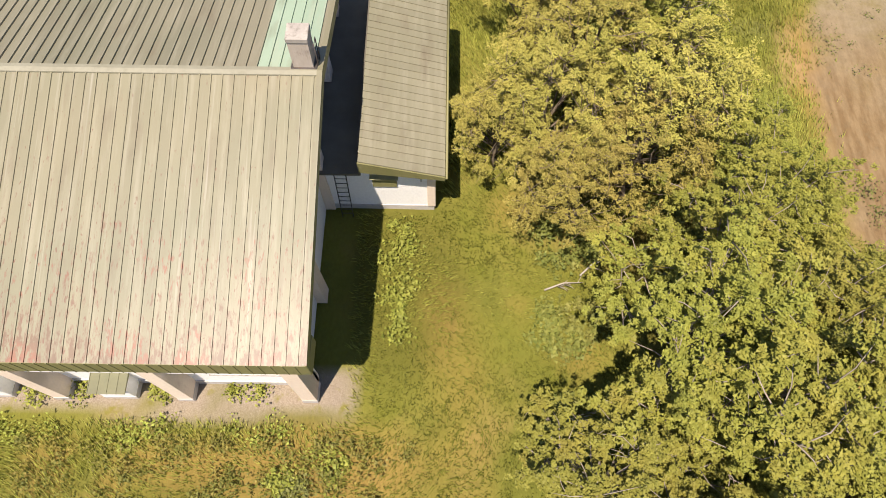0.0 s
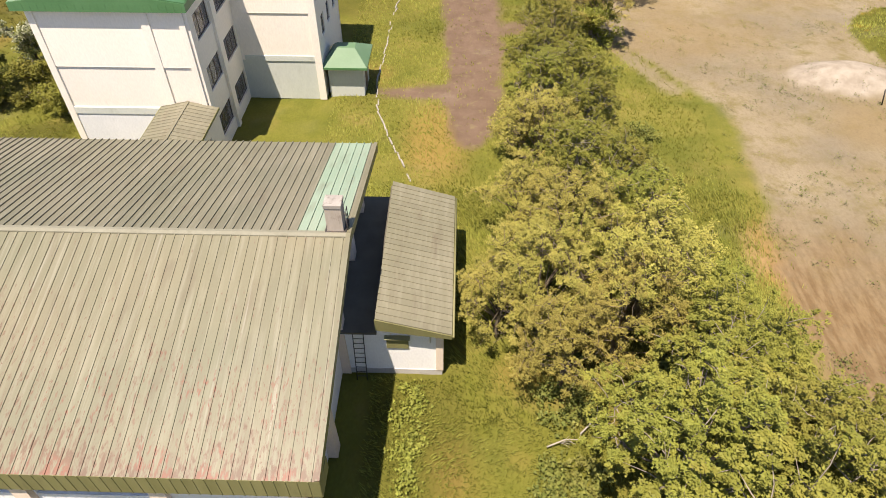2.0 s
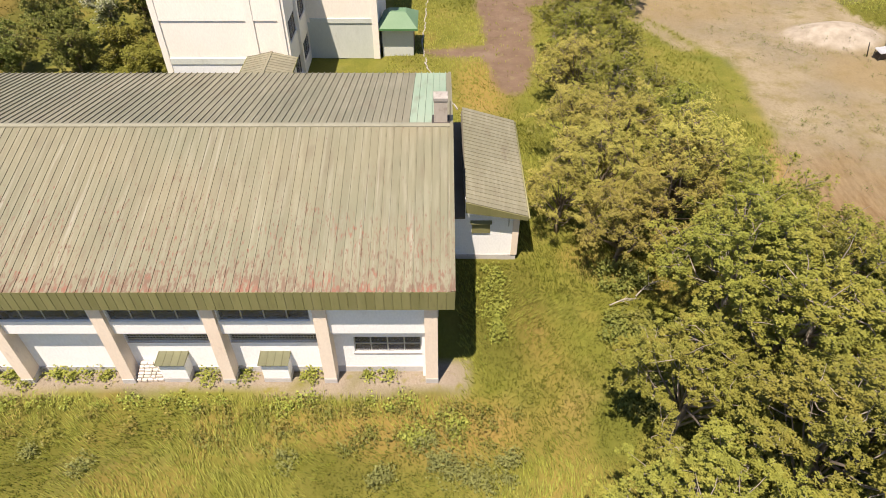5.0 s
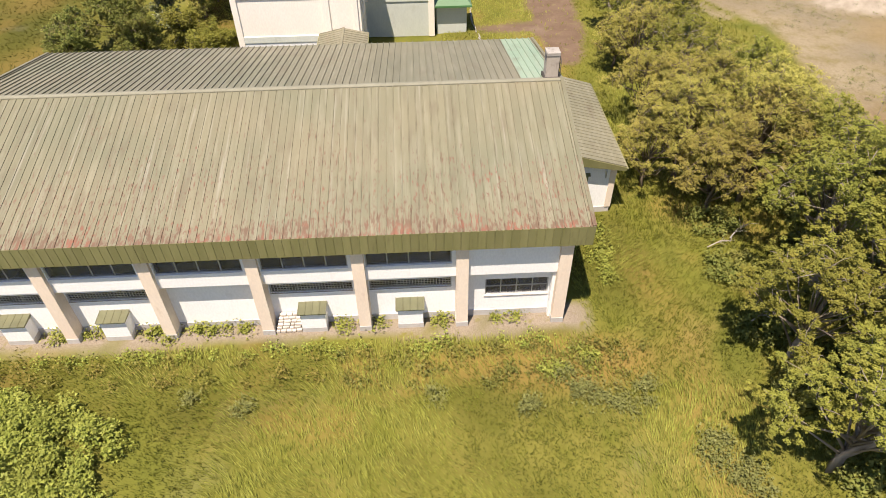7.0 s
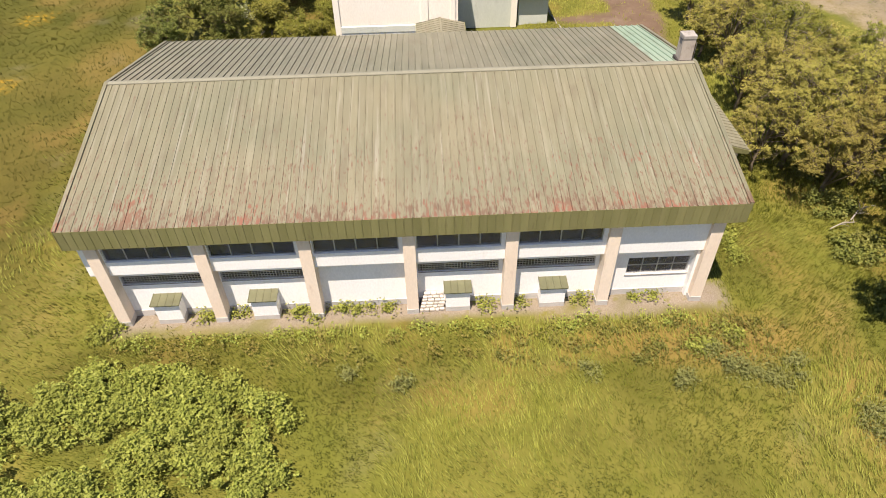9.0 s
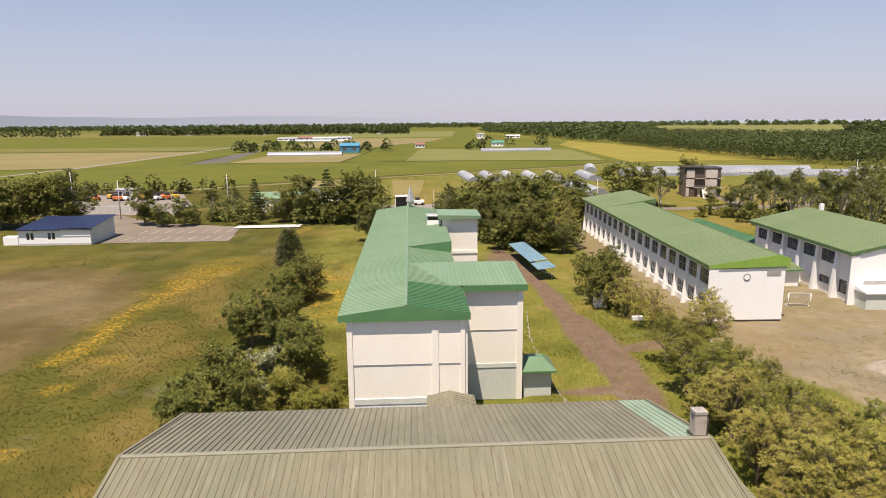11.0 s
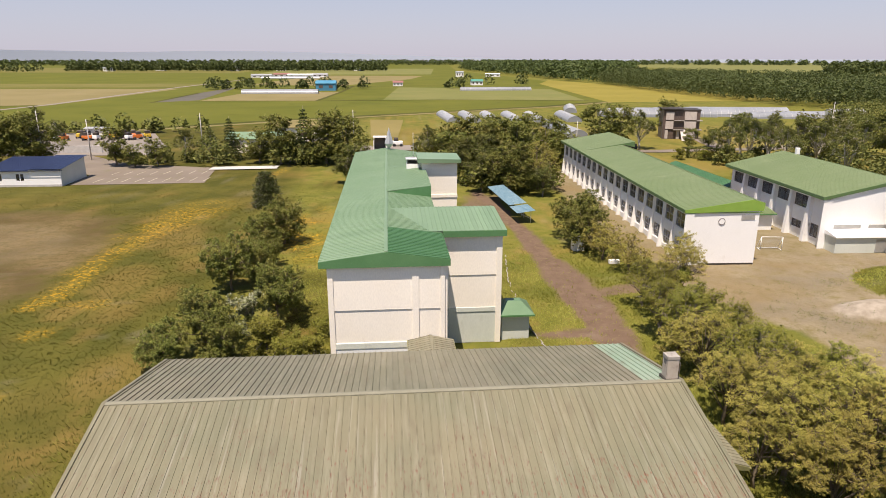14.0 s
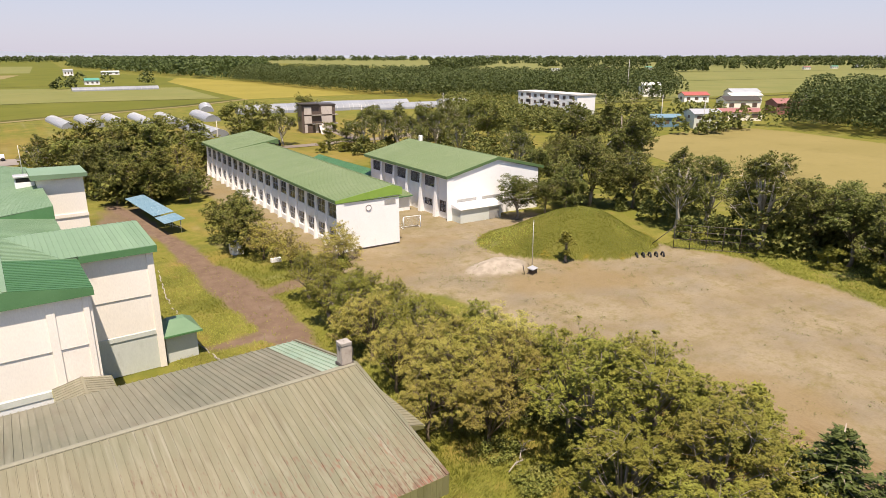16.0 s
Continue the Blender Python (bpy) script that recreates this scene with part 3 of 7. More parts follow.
    for px, py, reach in ((-42, 64, 5), (-46, 70, 4), (-38, 78, 4), (-43, 52, 4), (-49, 57, 6), (-50, 79, 7), (-46, 46, 4), (-40.5, 31, 5)):
        dry = np.maximum(dry, 0.26 * step(reach - np.hypot(x - px, (y - py) * 0.7) + w, 0, 3.5))
    dry = np.maximum(dry, 0.5 * step(3.2 - np.hypot((x - 0.5) * 0.55, (y + 2.6) * 1.3), 0, 2.0))
    dry = np.maximum(dry, 0.5 * step(3.5 - np.hypot((x - 3.6), (y - 30.0) * 0.45), 0, 2.5))
    dry = np.maximum(dry, 0.9 * step(5.0 - np.hypot((x - 24.5) * 0.9, (y + 4.0) * 0.5), 0, 3.0))
    dry = np.maximum(dry, step(x + w, 22.5, 25) * step(33.5 - x + w * 2, 0, 6) * step(24 - y + w * 2, 0, 10))
    dry = np.maximum(dry, 0.45 * step(-1.2 - y, 0, 0.8) * step(y + 4.6 + w, 0, 1.6) * step(x + 13 + w, 0, 3) * step(3.4 - x + w, 0, 1.5) * step(rough_noise(x, y, 1.8, 63), 0.3, 0.6))
    dry = np.maximum(dry, 0.3 * step(2.2 - np.abs(x - 5.6) + w * 0.5, 0, 1.8) * step(y + 14, 0, 5) * step(7 - y + w, 0, 4) * (0.6 + 0.4 * step(rough_noise(x, y, 1.6, 87), 0.3, 0.6)))
    back = step(x, -30, -10) * step(150 - x, 0, 25) * step(y, 118, 130) * step(250 - y, 0, 20)
    dry = np.maximum(dry, back * (0.06 + 0.2 * step(rough_noise(x, y, 9, 83), 0.3, 0.6)))
    dry = np.maximum(dry, 0.32 * step(14 - np.abs(x - 65), 0, 5) * step(9 - np.abs(y - 138), 0, 4))
    soft = step(pile_height(x, y) + w * 0.12, 0.05, 0.45)
    zone = np.stack([soil, path, gravel, soft], -1)
    return zone, np.stack([np.clip(dry, 0, 1), np.clip(lush, 0, 1), np.clip(bloom, 0, 1), np.clip(round_field, 0, 1)], -1)


def graded(a, b, fine, out_low, out_high):
    """Evenly fine from a to b, coarser and coarser outside."""
    inner = list(np.arange(a, b + fine / 2, fine))
    low, high, d = [a], [inner[-1]], fine
    while low[-1] > out_low:
        d *= 1.09
        low.append(low[-1] - d)
    d = fine
    while high[-1] < out_high:
        d *= 1.09
        high.append(high[-1] + d)
    return np.array(low[:0:-1] + inner + high[1:])


def build_ground():
    xs, ys = graded(-46, 72, 0.55, -4800, 4800), graded(-16, 66, 0.55, -2500, 4900)
    gx, gy = np.meshgrid(xs, ys)
    z = ground_height(gx, gy)
    n, m = len(xs), len(ys)
    verts = np.stack([gx.ravel(), gy.ravel(), z.ravel()], -1)
    i = (np.arange(m - 1)[:, None] * n + np.arange(n - 1)[None]).ravel()
    me = mesh_from("ground", verts.tolist(), np.stack([i, i + 1, i + n + 1, i + n], -1).tolist(), M_GROUND, True)
    zone, growth = zones(gx.ravel(), gy.ravel())
    for name, values in (("zone", zone), ("growth", growth)):
        layer = me.color_attributes.new(name, "FLOAT_COLOR", "POINT")
        layer.data.foreach_set("color", values.astype(np.float32).ravel())
    return tagged(new("ground", me), "uneven meadow with bare soil, old asphalt path and gravel", "ground", kind="structure")


build_ground()

# ---- fields and far country ----


def crop(name, one, two, rows=0.25):
    m = surface(name, one, two, 0.02, 0.7, 0.95, 0, 0.3, (1, 1, 1), tuple(0.8 * c for c in one), 0.55, 0.8)
    m.node_tree.nodes["Principled BSDF"].inputs["Specular IOR Level"].default_value = 0.08
    return m


C_GREEN = crop("paddy_green", (0.09, 0.10, 0.016), (0.122, 0.124, 0.022))
C_TAN = crop("stubble_tan", (0.18, 0.153, 0.066), (0.22, 0.182, 0.088))
C_OLIVE = crop("pasture_olive", (0.128, 0.122, 0.034), (0.165, 0.148, 0.047))
C_GOLD = crop("ripe_gold", (0.195, 0.17, 0.034), (0.24, 0.20, 0.045))
C_LIME = crop("young_crop", (0.14, 0.15, 0.048), (0.175, 0.17, 0.06))
C_GREY = crop("dark_tilth", (0.10, 0.095, 0.08), (0.13, 0.12, 0.10))
C_ROAD = surface("pale_asphalt", (0.19, 0.165, 0.14), (0.24, 0.21, 0.18), 0.1, 6, 0.9, 0, 0.1)
C_HAY = crop("hay_meadow", (0.185, 0.155, 0.055), (0.225, 0.185, 0.072))


def field(corners, mat, label, name="field", z=0.05):
    bm = slab([(x, y, z) for x, y in corners], 0.04)
    return tagged(new(name, mesh_of(bm, name, mat)), label, "field", kind="structure")


def strip(points, width, mat, label, name="road", z=0.1):
    """A level band along points."""
    bm, rows = bmesh.new(), []
    for i, p in enumerate(points):
        a, b = Vector(points[max(i - 1, 0)]), Vector(points[min(i + 1, len(points) - 1)])
        d = (b - a).normalized()
        n = Vector((-d.y, d.x)) * width / 2
        rows.append([bm.verts.new((p[0] + s * n.x, p[1] + s * n.y, z)) for s in (1, -1)])
    for r, s in zip(rows, rows[1:]):
        bm.faces.new((r[0], r[1], s[1], s[0]))
    bmesh.ops.recalc_face_normals(bm, faces=list(bm.faces))
    bm.faces.ensure_lookup_table()
    if bm.faces[0].normal.z < 0:
        bmesh.ops.reverse_faces(bm, faces=list(bm.faces))
    return tagged(new(name, mesh_of(bm, name, mat)), label, name, kind="structure")


field([(-4000, 250), (-110, 235), (-57, 270), (80, 352), (200, 420), (140, 1500), (400, 4800), (-4000, 4800)], C_GREEN, "wide green rice fields reaching the horizon", z=0.03)
field([(260, 240), (4700, 150), (4700, 4700), (1000, 4700), (700, 700), (430, 420)], C_LIME, "light green fields beyond the wood", z=0.03)
field([(-700, 640), (-205, 607), (-216, 390), (-400, 350), (-700, 330)], C_TAN, "tan stubble field between green crops")
field([(-900, 760), (-215, 740), (-210, 640), (-900, 670)], C_OLIVE, "olive pasture beside the farm track")
field([(-167, 527), (-161, 651), (-141, 431), (-164, 410)][::-1], C_GREY, "dark ploughed field")
field([(-139, 424), (-62, 420), (-55, 538), (-130, 531)], C_TAN, "tan bare field before the farm")
field([(-160, 700), (-63, 663), (16, 889), (40, 1043), (-131, 1086)], C_TAN, "pale fallow field")
field([(-19, 427), (115, 409), (132, 575), (-5.5, 624)], C_LIME, "yellowish young crop field")
field([(124, 389), (262, 398), (236, 590), (190, 824), (150, 700)], C_GOLD, "golden ripening field beside the wood")
field([(-24, 278), (-22, 209), (-12.6, 208), (-9, 276)], C_HAY, "narrow mown strip", z=0.06)
field([(-1500, 1500), (-300, 1300), (-320, 1900), (-1500, 2100)], C_OLIVE, "distant olive fields")
field([(-250, 1150), (60, 1150), (110, 1800), (-280, 1900)], C_LIME, "distant light green field")
field([(122, 66), (131, 29), (214, 52), (226, 100), (222, 126), (174, 118), (140, 100)], C_HAY, "dry yellow hay meadow", z=0.06)
field([(118, 20), (124, 5), (330, 20), (300, 62), (214, 50), (131, 28)], C_TAN, "pale mown ground beside the meadow", z=0.055)
field([(-86.2, 124), (-57.1, 124.4), (-59.5, 145.5), (-83.7, 153.2), (-100.6, 170.3), (-112, 169), (-103, 148), (-87, 137)], M_CARPARK, "worn brown asphalt car park with faded bay lines", "car_park", z=0.06)
field([(-126, 172), (-84, 170), (-86, 190), (-102, 228), (-150, 232)], C_ROAD, "grey works yard", "works_yard", z=0.06)
field([(-60.5, 141.5), (-44, 142), (-44, 146.5), (-60.5, 146)], M_CONCRETE, "pale concrete slab at the meadow's edge", "concrete_slab", z=0.25)
strip([(-229, 327), (-218, 395), (-216, 646), (-200, 900)], 5, C_ROAD, "straight pale farm track")
strip([(-150, 240), (-109, 241), (-57, 276), (80, 352), (124, 388)], 5, C_TAN, "pale farm road between the fields")
strip([(26, 170), (64, 166), (101, 169), (150, 190)], 5.5, M_CARPARK, "worn brown lane behind the school houses")
strip([(94, 225), (90, 190), (86, 168)], 5, M_CARPARK, "short drive up to the dark house")
strip([(-36, 180), (-10, 180), (20, 178)], 12, C_ROAD, "gravel turning place behind the trees")
C_DITCH = crop("rank_ditch_grass", (0.05, 0.056, 0.014), (0.095, 0.09, 0.024))
for line, width in (
    ([(-150, 246), (-112, 247), (-60, 282), (78, 358), (122, 394)], 5.0),
    ([(-141, 422), (-60, 418), (20, 424), (116, 406)], 3.5),
    ([(-62, 420), (-54, 540), (-50, 660)], 3.0),
    ([(-164, 408), (-167, 527)], 3.0),
    ([(-400, 348), (-300, 368), (-222, 388)], 4.0),
    ([(-700, 660), (-205, 625), (-130, 640), (40, 655)], 4.0),
    ([(260, 238), (420, 222), (700, 200)], 6.0),
    ([(560, 420), (900, 360), (1400, 300)], 6.0),
    ([(700, 700), (1200, 560), (1800, 480)], 8.0),
):
    strip(line, width, C_DITCH, "dark overgrown ditch between the fields", "ditch", 0.12)
PAINT = surface("white_line_paint", (0.36, 0.31, 0.22), (0.5, 0.46, 0.38), 1, 8, 0.8)
for i in range(9):
    x = -82 + i * 3.0
    tagged(new("bay_line", mesh_of(slab([(x, 126.5, 0.075), (x + 0.18, 126.5, 0.075), (x + 0.58, 131.5, 0.075), (x + 0.4, 131.5, 0.075)], 0.01), "bay_line", PAINT)), "worn white parking bay line", "line", "parking bay lines", kind="structure")
for i in range(8):
    x = -82 + i * 3.0
    tagged(new("bay_line", mesh_of(slab([(x, 136.5, 0.075), (x + 0.18, 136.5, 0.075), (x + 0.58, 141, 0.075), (x + 0.4, 141, 0.075)], 0.01), "bay_line", PAINT)), "worn white parking bay line", "line", "parking bay lines", kind="structure")


def hills():
    """Low hills on the skyline, far off."""
    m, nt, bsdf = blank("haze_tinted_hills")
    # distance haze is painted into this pale blue base colour
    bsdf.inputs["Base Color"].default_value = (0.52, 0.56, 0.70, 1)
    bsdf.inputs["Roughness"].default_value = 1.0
    verts, faces, n = [], [], 220
    for i in range(n + 1):
        a = radians(-75 + 150 * i / n)
        h = 22 + 70 * step(-a, -0.3, 0.35) * (0.35 + float(rough_noise(i, 0, 26, 3)) * 0.9 + 0.2 * float(rough_noise(i, 3, 7, 4)))
        x, y = 4700 * math.sin(a), 4700 * math.cos(a)
        verts += [(x, y, -5), (x, y, h)]
        if i < n:
            faces.append((2 * i, 2 * i + 2, 2 * i + 3, 2 * i + 1))
    return tagged(new("backdrop", mesh_from("backdrop", verts, faces, m)), "low hills along the horizon, tinted with painted haze", "hills", kind="structure")


hills()

# ---- gymnasium ----
RIDGE_Y, RIDGE_Z, EAVE_Y, EAVE_Z, BACK_Y, BACK_Z = 9.39, 9.0, -0.23, 6.73, 19.02, 6.9
ROOF_W, ROOF_E = -31.3, 0.75
SOFFIT = 5.66


def build_gym():
    g = thing("gymnasium", "long white gymnasium with a weathered khaki seamed metal roof", "building")
    # upper and lower front wall, the lower set back under a band
    cols = [-30.75 + 5 * i for i in range(7)]
    high = [(c + 0.8 + 31.0, c + 4.95 + 31.0, 4.3, 5.52) for c in cols[:5]]
    part("upper_wall", pierced(31.0, 3.45, SOFFIT, 0.3, high), M_WHITE, g, m=pose(-31, 0.27, 0))
    low = [(cols[i] + 0.8 + 31.0, cols[i] + 4.95 + 31.0, 2.28, 2.88) for i in (0, 1, 3, 4)] + [(26.93, 30.18, 1.42, 2.62)]
    part("lower_wall", pierced(31.0, 0.4, 3.45, 0.25, low), M_WHITE, g, m=pose(-31, 0.75, 0))
    part("band_soffit", boxes((-31, -0.02, 0.3, 0.76, 3.4, 3.446)), M_WHITE, g)
    part("plinth", boxes((-30.9, -0.1, 0.70, 1.0, -0.4, 0.396), bevel=0.01), M_CONCRETE, g)
    for c in cols:
        col = part("column", prism([(0.0, 0.32), (0.06, SOFFIT - 0.004), (0.9, SOFFIT - 0.004), (0.9, 0.32)], "x", c + 0.15, c + 0.75), M_PEACH, g)
        part("footing", boxes((c + 0.13, c + 0.77, -0.02, 0.8, -0.4, 0.318), bevel=0.015), M_CONCRETE, col)
    for c in cols[:5]:
        window(g, pose(c + 0.8, 0.27, 4.3), 4.15, 1.22, 4, M_FRAME, bar=0.06)
    for i in (0, 1, 3, 4):
        w = window(g, pose(cols[i] + 0.8, 0.75, 2.28), 4.15, 0.6, 3, M_FRAME)
        bars = boxes(*[(x, x + 0.022, 0.02, 0.04, 0.0, 0.6) for x in np.arange(0.08, 4.12, 0.15)], *[(0, 4.15, 0.04, 0.055, z, z + 0.022) for z in np.arange(0.04, 0.6, 0.14)])
        part("grille", bars, M_GALV, w, "pale steel security grille")
        part("window_sill", boxes((cols[i] + 0.79, cols[i] + 4.96, 0.72, 0.76, 2.235, 2.277), bevel=0.01), M_STAINED, g)
    w = window(g, pose(-4.07, 0.75, 1.42), 3.25, 1.2, 4, M_FRAME, rows=2, bar=0.06)
    part("window_sill", boxes((-4.12, -0.78, 0.71, 0.76, 1.37, 1.417), bevel=0.01), M_STAINED, g)
    # gable walls and back
    gable = [(0.4, 0.0), (18.3, 0.0), (18.3, 7.0), (RIDGE_Y, 8.85), (0.4, 6.7)]
    part("gable_wall", prism(gable, "x", -0.75, -0.45), M_WHITE, g)
    part("gable_wall", prism(gable, "x", -30.75, -30.45), M_WHITE, g)
    part("back_wall", pierced(30.0, 0.0, 6.9, 0.3, [(2 + 5 * i, 5.6 + 5 * i, 4.3, 5.5) for i in range(6)]), M_WHITE, g, m=pose(-0.6, 18.5, 0, 0, 0, 180))
    for i in range(6):
        window(g, pose(-2.6 - 5 * i, 18.5, 4.3, 0, 0, 180), 3.6, 1.2, 3, M_DARKFRAME)
    part("inner_floor", boxes((-30.4, -0.8, 0.9, 18.2, 0.0, 0.12)), M_DARKNESS, g)
    for y in (4.6, 9.2, 13.8, 17.6):
        for x0, x1 in ((-0.46, -0.05), (-31.1, -30.74)):
            out, wall, top = (0.0, -0.447, 6.4) if x1 > -5 else (-31.2, -30.753, 6.4)
            part("side_column", prism([(wall, 0.0), (out, 0.0), (out + 0.34 * (wall - out), top), (wall, top)], "y", y - 0.33, y + 0.33), M_PEACH, g)
    # roof: sheets side by side, deck, ridge, verges, eave
    n = 83
    width = Vector((ROOF_E - ROOF_W, 0, 0))
    full, cut = Vector((31.76, 0, 0)), Vector((ROOF_E - ROOF_W - 31.76, 0, 0))
    rise, back_rise = (0, RIDGE_Y - EAVE_Y, RIDGE_Z - EAVE_Z), (0, RIDGE_Y - BACK_Y, RIDGE_Z - BACK_Z)
    slope(g, (ROOF_W, EAVE_Y, EAVE_Z), full, rise, n - 1, M_ROOF_FRONT)
    slope(g, (ROOF_W + 31.76, EAVE_Y, EAVE_Z), cut, rise, 1, M_ROOF_FRONT)
    slope(g, (ROOF_E, BACK_Y, BACK_Z), -cut, back_rise, 1, M_ROOF_BACK, rib=0.06)
    slope(g, (ROOF_W + 31.76, BACK_Y, BACK_Z), -full, back_rise, n - 1, lambda i: M_ROOF_MINT if i < 5 else M_ROOF_BACK, rib=0.06)
    deck = [(EAVE_Y + 0.05, EAVE_Z - 0.05), (RIDGE_Y, RIDGE_Z - 0.06), (BACK_Y - 0.05, BACK_Z - 0.06), (BACK_Y - 0.05, BACK_Z - 0.3), (RIDGE_Y, RIDGE_Z - 0.3), (EAVE_Y + 0.05, EAVE_Z - 0.3)]
    part("roof_deck", prism(deck, "x", ROOF_W + 0.06, ROOF_E - 0.06), M_DARKNESS, g)
    cap = [(RIDGE_Y - 0.17, RIDGE_Z - 0.02), (RIDGE_Y - 0.16, RIDGE_Z + 0.025), (RIDGE_Y, RIDGE_Z + 0.065), (RIDGE_Y + 0.16, RIDGE_Z + 0.04), (RIDGE_Y + 0.17, RIDGE_Z - 0.02)]
    part("ridge_cap", prism(cap, "x", ROOF_W - 0.02, ROOF_E + 0.02), M_RIDGE, g)
    for x in (ROOF_W, ROOF_E):
        s = 1 if x == ROOF_E else -1
        for (ya, za), (yb, zb) in (((EAVE_Y, EAVE_Z), (RIDGE_Y, RIDGE_Z)), ((RIDGE_Y, RIDGE_Z), (BACK_Y, BACK_Z))):
            board = prism([(ya, za + 0.03), (yb, zb + 0.03), (yb, zb - 0.42), (ya, za - 0.42)], "x", min(x - 0.05 * s, x + 0.02 * s), max(x - 0.05 * s, x + 0.02 * s))
            part("verge_board", board, M_FASCIA, g)
            part("verge_cap", prism([(ya, za + 0.034), (yb, zb + 0.034), (yb, zb + 0.075), (ya, za + 0.075)], "x", min(x - 0.16 * s, x + 0.03 * s), max(x - 0.16 * s, x + 0.03 * s)), M_ROOF_FRONT, g)
    slope(g, (ROOF_W, EAVE_Y + 0.012, SOFFIT - 0.06), width, (0, -0.02, EAVE_Z - SOFFIT + 0.058), n, M_FASCIA, "fascia_panel", rib=0.02, ribw=0.03)
    part("fascia_return", boxes((ROOF_E - 0.04, ROOF_E + 0.016, EAVE_Y + 0.03, 0.9, SOFFIT - 0.06, EAVE_Z - 0.36)), M_FASCIA, g)
    part("fascia_return", boxes((ROOF_W - 0.016, ROOF_W + 0.04, EAVE_Y + 0.03, 0.9, SOFFIT - 0.06, EAVE_Z - 0.36)), M_FASCIA, g)
    part("soffit", boxes((ROOF_W + 0.05, ROOF_E - 0.05, EAVE_Y + 0.05, 0.9, SOFFIT, SOFFIT + 0.05)), M_FASCIA, g)
    part("back_fascia", boxes((ROOF_W, ROOF_E, BACK_Y - 0.06, BACK_Y, BACK_Z - 0.6, BACK_Z - 0.04)), M_FASCIA, g)
    # chimney on the ridge's end
    cx0, cx1, cy0, cy1 = -0.2, 0.48, 9.5, 10.15
    ch = part("chimney", boxes((cx0, cx1, cy0, cy1, 8.6, 9.85), (cx0, cx0 + 0.13, cy0, cy1, 9.85, 10.26), (cx1 - 0.13, cx1, cy0, cy1, 9.85, 10.26), (cx0 + 0.13, cx1 - 0.13, cy0, cy0 + 0.12, 9.85, 10.26), (cx0 + 0.13, cx1 - 0.13, cy1 - 0.12, cy1, 9.85, 10.26)), M_CHIMNEY, g, "stained pale concrete chimney")
    part("chimney_cap", boxes((cx0 - 0.03, cx1 + 0.03, cy0 - 0.03, cy1 + 0.03, 10.263, 10.46), bevel=0.02), M_STAINED, ch)
    # thin dark plate stands in for the shade of a flue opening
    part("dark_flue_plate", boxes((cx0 - 0.006, cx0 + 0.002, 9.66, 10.0, 9.9, 10.2)), M_DARKNESS, ch)
    part("flashing", boxes((cx0 - 0.1, cx1 + 0.12, cy0 - 0.06, cy1 + 0.1, 8.7, 9.08), bevel=0.02), M_STEEL, ch, "dark rusty flashing")
    rungs = [([(0.62, y, 8.2), (0.62, y, 10.0)], [0.022, 0.022]) for y in (9.65, 10.0)] + [([(0.62, 9.65, z), (0.62, 10.0, z)], [0.016, 0.016]) for z in np.arange(8.3, 10.0, 0.28)]
    part("chimney_ladder", tubes(rungs, "chimney_ladder", M_STEEL), None, ch, "rusty iron rungs")
    return g


build_gym()


def plant_box(x0, x1):
    """A low vent housing with a sheet-metal lid, against the gymnasium's front wall."""
    b = thing("vent_housing", "white rendered vent housing with sloping olive lid by the wall", "vent housing", ((x0 + x1) / 2, 0.35, 0), group="vent housings along the wall")
    w = (x1 - x0) / 2
    part("body", boxes((-w, w, -0.28, 0.4, 0.3, 1.38), bevel=0.012), M_WHITE, b)
    part("base", boxes((-w - 0.015, w + 0.015, -0.295, 0.4, -0.3, 0.298), bevel=0.01), M_CONCRETE, b)
    part("lid_board", prism([(-0.4, 1.385), (-0.4, 1.455), (0.4, 1.53), (0.4, 1.385)], "x", -w - 0.06, w + 0.06), M_FASCIA, b)
    slope(b, (-w - 0.09, -0.44, 1.485), (2 * w + 0.18, 0, 0), (0, 0.84, 0.08), 4, M_LID, "lid_sheet", 0.02, 0.03)


for x0, x1 in ((-28.57, -27.27), (-23.62, -22.32), (-13.57, -12.3), (-8.6, -7.3)):
    plant_box(x0, x1)


def block_stack():
    """Leftover concrete blocks stacked beside a housing."""
    rng = random.Random(4)
    s = thing("block_stack", "low stack of pale concrete blocks leaning by the vent housing", "blocks", (-14.2, 0.42, 0))
    pale = surface("pale_block", (0.50, 0.44, 0.37), (0.62, 0.56, 0.49), 1.5, 14, 0.9, 0, 0.3, piece=0.15)
    sizes = [(w, mesh_of(boxes((0, w, 0, 0.2, 0, 0.15), bevel=0.02), "block", pale)) for w in (0.2, 0.27, 0.34)]
    for row in range(6):
        x = -0.75 + 0.05 * row
        while x < 0.5 - 0.03 * row:
            w, me = sizes[rng.randrange(3)]
            part("block", me, None, s, m=pose(x, -0.35 + 0.085 * row + rng.uniform(-0.02, 0.02), 0.152 * row, 0, 0, rng.uniform(-5, 5)))
            x += w + 0.025


block_stack()


